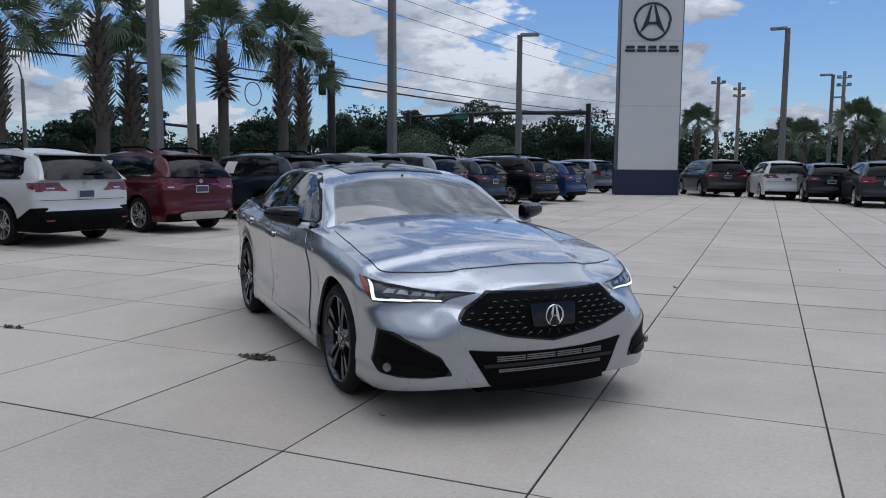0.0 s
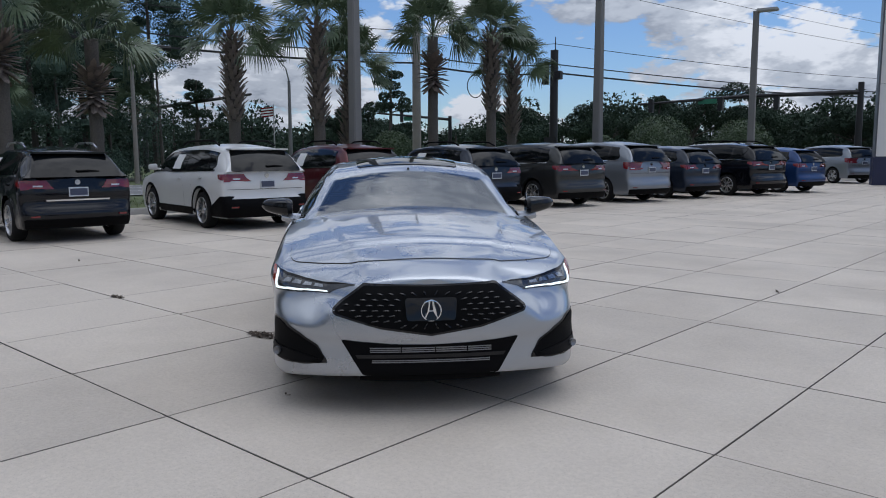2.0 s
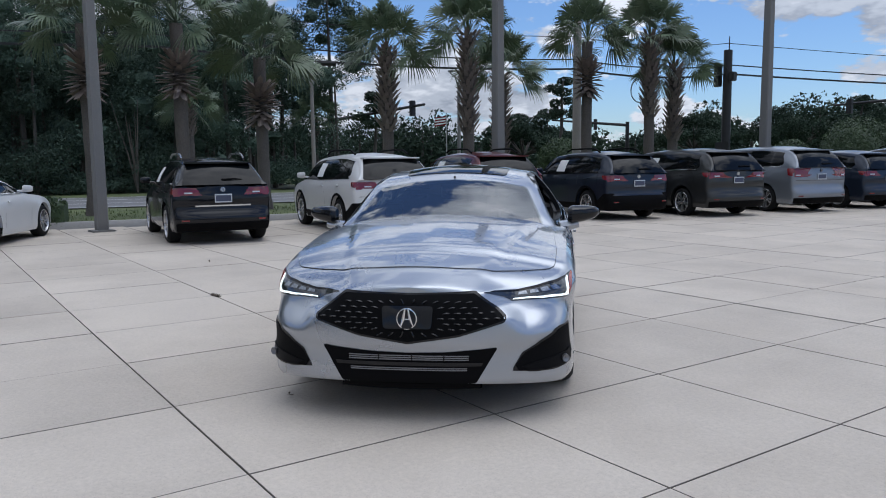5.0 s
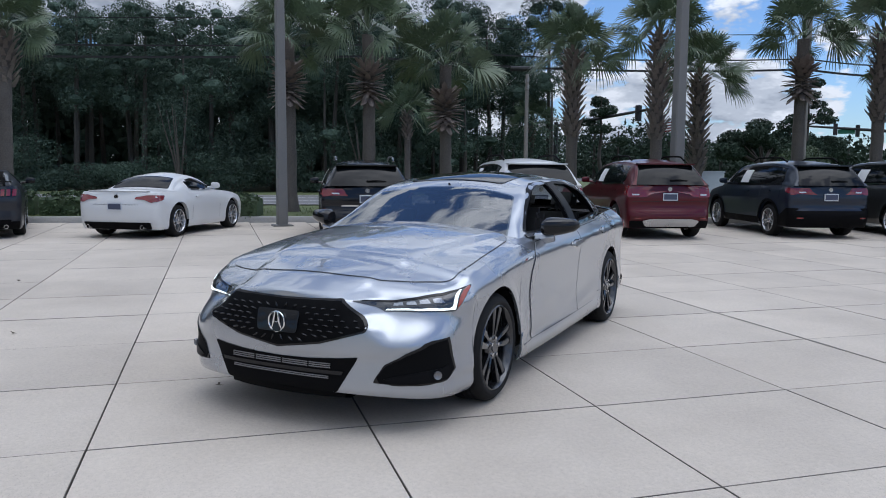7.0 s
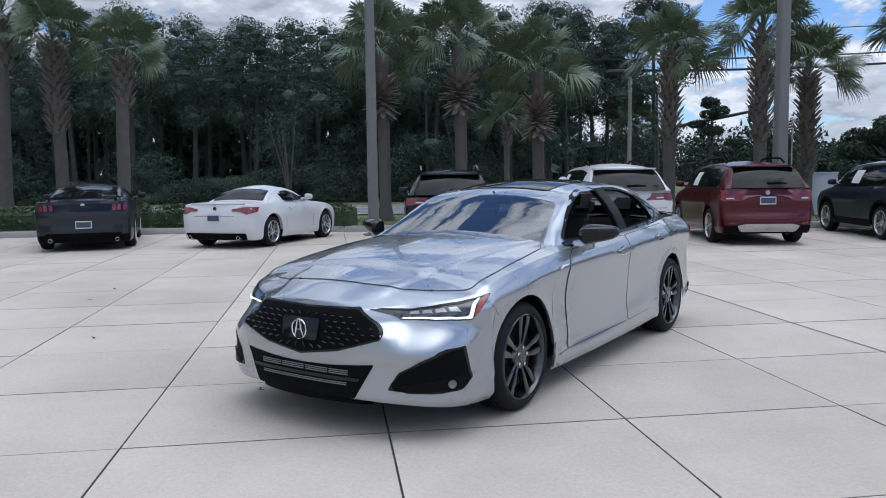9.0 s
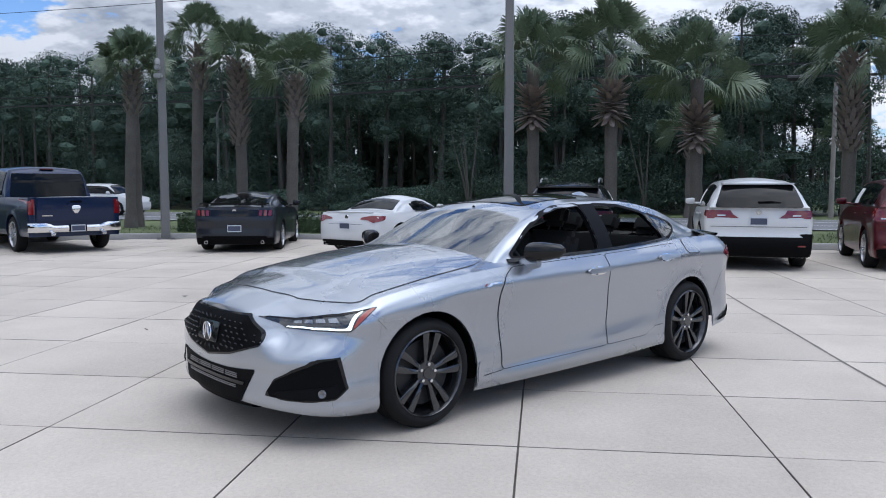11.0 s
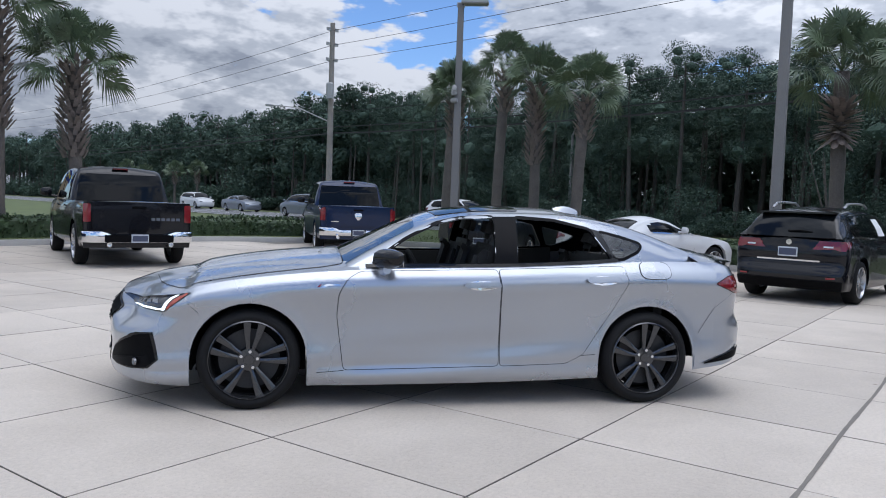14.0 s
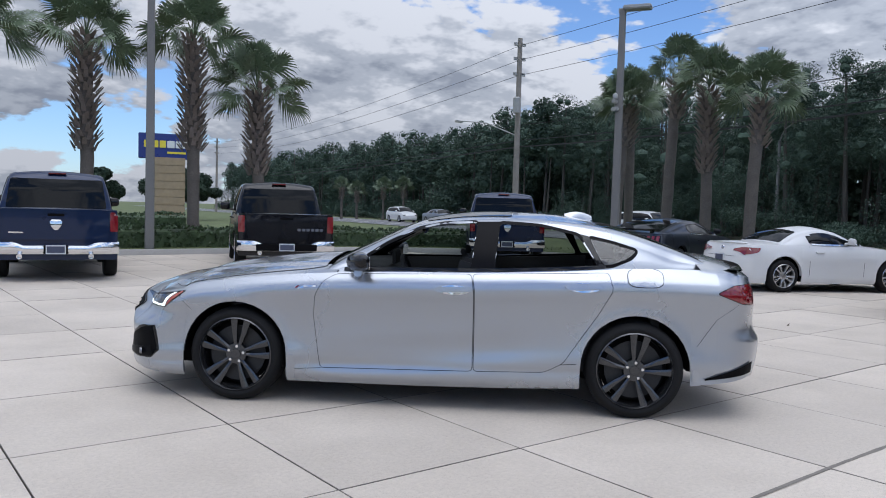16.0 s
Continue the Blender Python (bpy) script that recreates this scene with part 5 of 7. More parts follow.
        part("fender_badge", panel([(0.97, 0.845), (0.93, 0.868), (0.84, 0.868), (0.84, 0.860), (0.92, 0.858), (0.94, 0.845)], side, bv, 0.004, 0.003, 0.2), M["chrome"], car)
        part("badge_mark", panel([(0.995, 0.848), (0.975, 0.864), (0.962, 0.864), (0.980, 0.848)], side, bv, 0.004, 0.003, 0.2), M["lens_red"], car)
        tl = rounded([(-1.985, 0.905), (-2.10, 0.958), (-2.26, 0.965), (-2.29, 0.90), (-2.28, 0.82), (-2.17, 0.835)], 0.02, 3)
        part("panel_gap", panel(grow(tl, 0.005), side, bv, 0.002, 0.0, 0.03), M["seam"], car)
        part("tail_lamp", panel(tl, side, bv, 0.008, 0.006, 0.03), M["lens_red"], car)
        part("bumper_gap", panel([(-2.14, 0.83), (-2.1428, 0.83), (-1.99, 0.72), (-1.862, 0.53), (-1.859, 0.53), (-1.987, 0.72)], side, bv, 0.002, 0.0, 0.05), M["seam"], car)
        part("fender_gap", panel([(1.86, 0.755), (1.8625, 0.755), (1.765, 0.66), (1.7625, 0.66)], side, bv, 0.002, 0.0, 0.03), M["seam"], car)
        part("mud_flap", panel(rounded([(1.045, 0.19), (0.99, 0.19), (0.985, 0.30), (1.0, 0.36), (1.035, 0.36)], 0.01, 2), side, bv, 0.006, 0.01, 0.05), paint_m, car)
        part("mud_flap", panel(rounded([(-1.83, 0.27), (-1.88, 0.28), (-1.875, 0.36), (-1.83, 0.37)], 0.01, 2), side, bv, 0.006, 0.01, 0.05), paint_m, car)
        bm = bmesh.new()
        sy = 1 if side == "left" else -1
        rows = []
        for f in np.linspace(0, 1, 14):
            x = -1.915 - 0.36 * f
            row = []
            for g in np.linspace(0, 1, 4):
                z = (0.295 + 0.045 * f) * (1 - g) + (0.305 + 0.118 * f) * g
                hit = bv.ray_cast(Vector((x, 3 * sy, z)), Vector((0, -sy, 0)))
                if hit[0] is not None:
                    row.append(bm.verts.new(hit[0] + Vector((-0.3, sy, 0)).normalized() * 0.012))
            if len(row) == 4:
                rows.append(row)
        grid_faces(bm, rows)
        part("rear_diffuser", bm, M["black_plastic"], car)

    # door mirrors
    for s in (1, -1):
        bm = bmesh.new()
        rows = []
        for k in range(9):
            f = k / 8
            y = 0.92 + 0.24 * f
            hgt = 0.072 * (1 - 0.50 * f * f) * (0.55 if k == 8 else 0.75 if k == 0 else 1)
            dep = 0.105 * (1 - 0.55 * f * f) * (0.5 if k == 8 else 0.7 if k == 0 else 1)
            cx, cz = 0.53 - 0.075 * f, 1.045 + 0.02 * f
            row = []
            for q in range(14):
                a = 2 * math.pi * q / 14
                ca, sa = math.cos(a), math.sin(a)
                px = dep * ca if ca > 0 else dep * 0.55 * ca
                row.append(bm.verts.new((cx + px, s * y, cz + hgt * math.copysign(abs(sa) ** 0.7, sa))))
            rows.append(row)
        grid_faces(bm, rows, True)
        bm.faces.new(rows[0])
        bm.faces.new(rows[-1][::-1])
        bmesh.ops.recalc_face_normals(bm, faces=bm.faces[:])
        mir = part("door_mirror", bm, M["black_gloss"], car, "gloss black door mirror")
        bm = bmesh.new()
        tube(bm, [(0.54, s * 0.86, 0.955), (0.54, s * 0.93, 0.965), (0.53, s * 1.0, 0.975)], [0.045, 0.04, 0.03], 8)
        part("mirror_foot", bm, paint_m, mir)
        bm = bmesh.new()
        vs = box(bm, 0.0, 0.003, s * 0.955, s * 1.10, 1.005, 1.092)
        for v in vs:
            f = (abs(v.co.y) - 0.92) / 0.24
            v.co.x += 0.53 - 0.075 * f - 0.058 * (1 - 0.55 * f * f) - 0.003
        part("mirror_glass", bm, M["chrome"], mir)

    # nose: grille, lamps, intakes
    grille = rounded([(-0.368, 0.731), (0.0, 0.722), (0.368, 0.731), (0.533, 0.603), (0.530, 0.586), (0.28, 0.512), (0.0, 0.470), (-0.28, 0.512), (-0.530, 0.586), (-0.533, 0.603)], 0.012, 3)
    surround = part("grille_surround", panel(grow(grille, 0.012), "front", bv, 0.006, 0.012, 0.03), M["black_gloss"], car)
    part("grille_mesh", panel(grille, "front", bv, 0.009, 0.004, 0.03), M["black_plastic"], surround)
    bm = bmesh.new()
    inside = [Vector(p) for p in grow(grille, -0.02)]

    def in_poly(y, z, poly):
        c = False
        for i in range(len(poly)):
            a, b = poly[i - 1], poly[i]
            if (a[1] > z) != (b[1] > z) and y < (b[0] - a[0]) * (z - a[1]) / (b[1] - a[1]) + a[0]:
                c = not c
        return c
    r = 0
    z = 0.485
    while z < 0.73:
        for k in range(-9, 10):
            y = k * 0.062 + (0.031 if r % 2 else 0)
            if in_poly(y, z, inside) and not (abs(y) < 0.165 and abs(z - 0.605) < 0.075):
                hit = bv.ray_cast(Vector((5, y, z)), Vector((-1, 0, 0)))
                if hit[0]:
                    c = hit[0] + Vector((0.012, 0, 0))
                    g_a = math.atan2((z - 0.60) * 0.75, y)
                    ring = [bm.verts.new(c + Vector((0, 0.021 * math.cos(a) * math.cos(g_a) - 0.0065 * math.sin(a) * math.sin(g_a), 0.021 * math.cos(a) * math.sin(g_a) + 0.0065 * math.sin(a) * math.cos(g_a)))) for a in np.linspace(0, 2 * math.pi, 9)[:-1]]
                    tip = bm.verts.new(c + Vector((0.009, 0, 0.002)))
                    for q in range(8):
                        bm.faces.new((ring[q], ring[(q + 1) % 8], tip))
        z += 0.029
        r += 1
    part("grille_studs", bm, M["black_gloss"], surround)["kind"] = "stuff"
    radar = rounded([(-0.145, 0.665), (0.145, 0.665), (0.135, 0.545), (-0.135, 0.545)], 0.02, 3)
    rp = part("radar_cover", panel(radar, "front", bv, 0.020, 0.014, 0.06), M["black_gloss"], surround)
    hx = bv.ray_cast(Vector((5, 0, 0.60)), Vector((-1, 0, 0)))[0].x + 0.024
    bm = bmesh.new()
    ring = [(hx, 0.055 * math.cos(a), 0.602 + 0.057 * math.sin(a)) for a in np.linspace(0, 2 * math.pi, 25)]
    tube(bm, ring, 0.0045, 6, cap=False)
    for s in (1, -1):
        tube(bm, [(hx, s * 0.034, 0.560), (hx, s * 0.019, 0.602), (hx, s * 0.009, 0.655)], [0.003, 0.0095, 0.005], 6)
    tube(bm, [(hx, -0.024, 0.60), (hx, 0.024, 0.60)], 0.004, 6)
    part("emblem", bm, M["chrome"], rp, "chrome ring emblem")
    lower = rounded([(-0.50, 0.437), (-0.42, 0.428), (-0.2, 0.411), (0.0, 0.406), (0.2, 0.411), (0.42, 0.428), (0.50, 0.437), (0.475, 0.395), (0.380, 0.236), (-0.380, 0.236), (-0.475, 0.395)], 0.012, 2)
    li = part("lower_intake", panel(lower, "front", bv, 0.005, 0.006, 0.020), M["black_plastic"], car)
    for zz, hw in ((0.388, 0.34), (0.377, 0.34), (0.366, 0.34), (0.318, 0.33), (0.308, 0.33)):
        part("intake_slat", panel([(-hw, zz), (hw, zz), (hw, zz + 0.0055), (-hw, zz + 0.0055)], "front", bv, 0.009, 0.004, 0.04), M["radiator"], li)
    for yy in (-0.17, 0.02, 0.20):
        part("intake_post", panel([(yy, 0.36), (yy + 0.006, 0.36), (yy + 0.006, 0.398), (yy, 0.398)], "front", bv, 0.012, 0.005, 0.04), M["black_satin"], li)
    part("intake_bar", panel([(-0.41, 0.335), (0.41, 0.335), (0.42, 0.355), (-0.42, 0.355)], "front", bv, 0.014, 0.010, 0.04), M["black_gloss"], li)
    bm = bmesh.new()
    rows = []
    for y in np.linspace(-0.40, 0.40, 17):
        xx = 2.415 - 0.12 * (abs(y) / 0.40) ** 2.2 * 0.45
        rows.append([bm.verts.new((xx - dx, y, z)) for dx, z in ((0.01, 0.245), (-0.004, 0.225), (0.0, 0.192), (0.05, 0.178), (0.4, 0.18))])
    grid_faces(bm, rows)
    part("front_lip", bm, M["black_plastic"], car)

    def laid(low, upp, s):
        """A patch between two curves of guide points, laid on the body: (u, v, off) to a place."""
        def side_of(pts, u):
            q = min(max(u, 0), 1) * (len(pts) - 1)
            k = min(int(q), len(pts) - 2)
            return Vector(pts[k]).lerp(Vector(pts[k + 1]), q - k)

        def place(u, v, off):
            p = side_of(low, u).lerp(side_of(upp, u), v)
            p.y *= s
            co, n, _, _ = bv.find_nearest(p)
            out = Vector((0.8, s * (0.3 + 0.7 * u), 0.1)).normalized()
            n = n if n.dot(out) > 0 else -n
            return co + (n + out).normalized() * off
        return place

    def patch(place, a, b, off, nu=24, nv=6, rim=0.010):
        """Sheet between the uv polylines a and b, with turned-in edges."""
        def along(line, f):
            q = f * (len(line) - 1)
            k = min(int(q), len(line) - 2)
            return [line[k][c] + (line[k + 1][c] - line[k][c]) * (q - k) for c in (0, 1)]
        bm = bmesh.new()
        rows = []
        for i in range(nu + 1):
            p, q = along(a, i / nu), along(b, i / nu)
            row = []
            for j in range(-1, nv + 2):
                g = min(max(j / nv, 0), 1)
                edge = j < 0 or j > nv
                row.append(bm.verts.new(place(p[0] + (q[0] - p[0]) * g, p[1] + (q[1] - p[1]) * g, off - (rim if edge else 0))))
            rows.append(row)
        grid_faces(bm, rows)
        bmesh.ops.recalc_face_normals(bm, faces=bm.faces[:])
        return bm

    for s in (1, -1):
        lens = laid([(2.315, 0.42, 0.728), (2.245, 0.53, 0.700), (2.215, 0.567, 0.669), (2.12, 0.74, 0.663), (1.988, 0.907, 0.662), (1.90, 0.915, 0.73), (1.816, 0.915, 0.792)],
                    [(2.315, 0.42, 0.735), (2.255, 0.51, 0.742), (2.215, 0.575, 0.747), (2.13, 0.71, 0.760), (2.02, 0.83, 0.777), (1.92, 0.885, 0.790), (1.816, 0.912, 0.799)], s)
        lamp = part("head_lamp", patch(lens, [(0, 0), (1, 0)], [(0, 1), (1, 1)], 0.004, 54, 8), M["lens_dark"], car, "slim smoked head lamp")
        bar = part("light_bar", patch(lens, [(0.335, 0.09), (0.50, 0.09), (0.655, 0.09)], [(0.342, 0.20), (0.50, 0.185), (0.648, 0.19)], 0.008, 24, 2, 0.004), M["drl"], lamp, "lit white light bar")
        part("light_hook", patch(lens, [(0.648, 0.09), (0.678, 0.09), (0.80, 0.55), (0.87, 0.86)], [(0.648, 0.19), (0.663, 0.25), (0.782, 0.70), (0.852, 0.91)], 0.008, 18, 2, 0.004), M["drl"], lamp)
        part("side_marker", patch(lens, [(0.70, 0.02), (0.85, 0.08), (0.97, 0.15)], [(0.71, 0.12), (0.87, 0.60), (0.97, 0.85)], 0.007, 14, 2, 0.003), M["lens_amber"], lamp)
        for u in (0.37, 0.44, 0.51, 0.58):
            part("lamp_cell", patch(lens, [(u, 0.46), (u + 0.055, 0.44)], [(u + 0.005, 0.72), (u + 0.052, 0.74)], 0.007, 3, 2, 0.003), M["lamp_cell"], lamp)
        part("lamp_brow", patch(lens, [(0.06, 0.86), (0.6, 0.88), (0.93, 0.90)], [(0.06, 1.02), (0.6, 1.03), (0.93, 1.02)], 0.008, 24, 2, 0.004), M["black_gloss"], lamp)
        vent = laid([(2.318, 0.562, 0.298), (2.25, 0.68, 0.286), (2.17, 0.80, 0.282), (2.085, 0.893, 0.287), (2.016, 0.915, 0.348)],
                    [(2.318, 0.566, 0.312), (2.30, 0.615, 0.398), (2.245, 0.705, 0.466), (2.16, 0.82, 0.514), (2.062, 0.912, 0.533)], s)
        part("intake_rim", patch(vent, [(0, 0), (1, 0)], [(0, 1), (1, 1)], 0.004, 40, 8, 0.01), M["black_gloss"], car)
        corner = part("corner_intake", patch(vent, [(0.06, 0.07), (0.95, 0.05)], [(0.06, 0.92), (0.95, 0.95)], 0.007, 40, 8, 0.003), M["black_plastic"], car)
        part("intake_blade", patch(vent, [(0.18, 0.10), (0.85, 0.04)], [(0.12, 0.42), (0.84, 0.32)], 0.013, 24, 3, 0.008), M["black_satin"], corner)
        bm = bmesh.new()
        lathe(bm, [(0, 0.024), (0.014, 0.022), (0.012, 0.016), (0.004, 0.001)], 16)
        fog = part("fog_lamp", bm, M["radiator"], corner, "small round fog lamp")
        fog.matrix_basis = Matrix.Translation(vent(0.64, 0.21, 0.020)) @ Matrix.Rotation(-math.pi / 2 + s * 0.5, 4, "Z")
    # bonnet
    bon = rounded([(0.80, -0.72), (0.95, -0.79), (1.2, -0.81), (1.6, -0.825), (1.84, -0.815), (1.90, -0.775), (2.00, -0.62), (2.075, -0.44), (2.125, -0.22), (2.14, 0.0), (2.125, 0.22), (2.075, 0.44), (2.00, 0.62), (1.90, 0.775), (1.84, 0.815), (1.6, 0.825), (1.2, 0.81), (0.95, 0.79), (0.80, 0.72), (0.97, 0.5), (1.02, 0.0), (0.97, -0.5)], 0.04, 3)
    part("panel_gap", panel(grow(bon, 0.0028), "top", bv, 0.0022, 0.0, 0.025), M["seam"], car)
    part("bonnet", panel(bon, "top", bv, 0.0050, 0.003, 0.022), paint_m, car)
    bm = bmesh.new()
    rows = []
    for y in np.linspace(-0.74, 0.74, 15):
        k = 1 - (y / 0.8) ** 2
        rows.append([bm.verts.new((0.80 + 0.17 * k + d, y, z)) for d, z in ((0.06, 0.957 + 0.066 * k), (0.0, 0.95 + 0.056 * k), (-0.06, 0.955 + 0.066 * k))])
    grid_faces(bm, rows)
    part("cowl", bm, M["black_plastic"], car)
    for y0, y1 in ((-0.55, 0.05), (0.0, 0.62)):
        bm = bmesh.new()
        hp = [gv.ray_cast(Vector((0.88 - 0.06 * abs(t) , t, 3)), Vector((0, 0, -1)))[0] for t in np.linspace(y0, y1, 7)]
        tube(bm, [p + Vector((0, 0, 0.014)) for p in hp if p], 0.009, 5)
        part("wiper", bm, M["black_plastic"], car)
    # roof: dark glass panel, fin, spoiler
    part("sunroof", panel(rounded([(0.10, -0.42), (0.10, 0.42), (-0.55, 0.44), (-0.55, -0.44)], 0.05), "top", gv, 0.005, 0.004, 0.08), M["glass_dark"], car)
    bm = bmesh.new()
    rows = []
    for k in range(7):
        f = k / 6
        x = -0.98 - 0.22 * f
        hh = 0.055 * math.sin(math.pi * (0.12 + 0.62 * f))
        zz = P["roof"](x) - 0.004
        rows.append([bm.verts.new((x, y * 0.028 * (1 - 0.3 * f), zz + q * hh)) for y, q in ((-1, 0), (-0.55, 0.6), (0, 1), (0.55, 0.6), (1, 0))])
    grid_faces(bm, rows)
    bm.faces.new(rows[-1])
    bmesh.ops.recalc_face_normals(bm, faces=bm.faces[:])
    part("roof_fin", bm, paint_m, car)
    bm = bmesh.new()
    rows = []
    for y in np.linspace(-0.74, 0.74, 15):
        k = 1 - abs(y / 0.74) ** 4
        xb = -2.13 - 0.14 * (1 - (y / 0.9) ** 2)
        rows.append([bm.verts.new((xb + dx, y, 1.058 + dz * max(k, 0.25))) for dx, dz in ((0.17, 0.0), (0.04, 0.022), (-0.015, 0.034), (-0.02, 0.022), (0.0, -0.01))])
    grid_faces(bm, rows)
    bmesh.ops.recalc_face_normals(bm, faces=bm.faces[:])
    part("boot_spoiler", bm, M["black_gloss"], car)
    for s in (1, -1):
        bm = bmesh.new()
        lathe(bm, [(0, 0.055), (0.12, 0.055), (0.12, 0.047), (0.02, 0.045), (0.02, 0.001)], 18, m=Matrix.Translation((-2.20, s * 0.60, 0.335)) @ Matrix.Rotation(math.pi / 2, 4, "Z"))
        part("exhaust_tip", bm, M["chrome"], car)

    # cabin: floor, dash, wheel, seats, door cards, headlining
    bm = bmesh.new()
    box(bm, -1.6, 0.95, -0.80, 0.80, 0.30, 0.36)
    box(bm, -1.62, -1.55, -0.78, 0.78, 0.3, 0.98)
    part("cabin_floor", bm, M["cabin"], car, smooth=False)
    bm = bmesh.new()
    rows = []
    for y in np.linspace(-0.80, 0.80, 13):
        k = 1 - (y / 0.85) ** 2
        rows.append([bm.verts.new((x + 0.12 * k * w_, y, z)) for x, z, w_ in ((0.82, 0.975, 1), (0.70, 0.992, 0.8), (0.52, 1.003, 0.4), (0.40, 0.975, 0.2), (0.36, 0.90, 0), (0.42, 0.75, 0), (0.55, 0.45, 0))])
    grid_faces(bm, rows)
    box(bm, 0.38, 0.41, -0.16, 0.14, 0.98, 1.10, 0.01)
    part("dashboard", bm, M["cabin"], car)
    bm = bmesh.new()
    box(bm, -0.55, 0.45, -0.12, 0.12, 0.36, 0.66, 0.04)
    part("centre_console", bm, M["cabin"], car)
    bm = bmesh.new()
    cen, tilt = Vector((0.22, 0.37, 0.90)), Matrix.Rotation(radians(-66), 3, "Y")
    tube(bm, [cen + tilt @ Vector((0.185 * math.cos(a), 0.185 * math.sin(a), 0)) for a in np.linspace(0, 2 * math.pi, 25)], 0.016, 8, cap=False)
    for a in (0.0, math.pi, 1.5 * math.pi):
        tube(bm, [cen + tilt @ Vector((0.04 * math.cos(a), 0.04 * math.sin(a), -0.01)), cen + tilt @ Vector((0.18 * math.cos(a), 0.18 * math.sin(a), 0))], 0.014, 6)
    lathe(bm, [(-0.03, 0.06), (0.01, 0.055), (0.015, 0.001)], 14, axis="z", m=Matrix.Translation(cen) @ tilt.to_4x4())
    part("steering_wheel", bm, M["cabin"], car)

    def seat(x, y, wide, back_h, lean=0.28):
        """Cushion, reclined squab with side bolsters and a head rest."""
        bm = bmesh.new()
        box(bm, x - 0.28, x + 0.27, y - wide / 2, y + wide / 2, 0.44, 0.62, 0.05)
        sh = Matrix.Translation((x - 0.26, y, 0.56)) @ Matrix.Rotation(-lean, 4, "Y")
        box(bm, -0.06, 0.08, -wide / 2, wide / 2, 0, back_h, 0.05, sh)
        for q in (1, -1):
            box(bm, 0.0, 0.13, q * (wide / 2 - 0.09), q * (wide / 2), 0.05, back_h - 0.08, 0.03, sh)
        so = part("seat", bm, M["seat"], car)
        rows_n = 1 if wide < 0.7 else 3
        for q in range(rows_n):
            bm = bmesh.new()
            yy = (q - (rows_n - 1) / 2) * wide / 3.0
            box(bm, -0.035, 0.065, yy - 0.13, yy + 0.13, back_h + 0.035, back_h + 0.215, 0.045, sh)
            for e in (0.06, -0.06):
                tube(bm, [sh @ Vector((0.01, yy + e, back_h - 0.03)), sh @ Vector((0.01, yy + e, back_h + 0.06))], 0.007, 6)
            part("head_rest", bm, M["seat"], so)
    seat(0.10, 0.38, 0.52, 0.60)
    seat(0.10, -0.38, 0.52, 0.60)
    seat(-1.0, 0.0, 1.30, 0.52, 0.42)
    for s in (1, -1):
        bm = bmesh.new()
        rows = []
        for x in np.linspace(0.62, -1.25, 14):
            rows.append([bm.verts.new((x, s * (yy), z)) for yy, z in ((0.865 - 0.05 * max(-x - 0.6, 0), tp(x) + 0.012), (0.81 - 0.05 * max(-x - 0.6, 0), tp(x) + 0.012), (0.78, tp(x) - 0.08), (0.72, 0.72), (0.79, 0.66), (0.80, 0.36))])
        grid_faces(bm, rows)
        part("door_card", bm, M["cabin"], car)
    part("headlining", panel([(0.22, -0.5), (0.22, 0.5), (-1.2, 0.5), (-1.2, -0.5)], "top", gv, -0.038, 0.0, 0.1), M["cabin"], car)
    bm = bmesh.new()
    box(bm, 0.14, 0.17, -0.12, 0.12, 1.24, 1.30, 0.012)
    tube(bm, [(0.17, 0, 1.29), (0.22, 0, 1.34)], 0.01, 6)
    part("inner_mirror", bm, M["black_gloss"], car)
    bm = bmesh.new()
    box(bm, -1.95, -1.5, -0.6, 0.6, 0.99, 1.02)
    part("parcel_shelf", bm, M["cabin"], car)
    return car


hero_sedan(at(-2.867, 5.856, -42.4))


# ---- plants ----
def mesh_part(name, verts, faces, mat, parent=None, label="", smooth=False):
    me = bpy.data.meshes.new(name)
    me.from_pydata(verts, [], faces)
    me.materials.append(mat)
    if smooth:
        me.polygons.foreach_set("use_smooth", [True] * len(me.polygons))
    ob = new(name, me)
    if parent is not None:
        ob.parent = parent
    if label:
        ob["label"] = label
    return ob


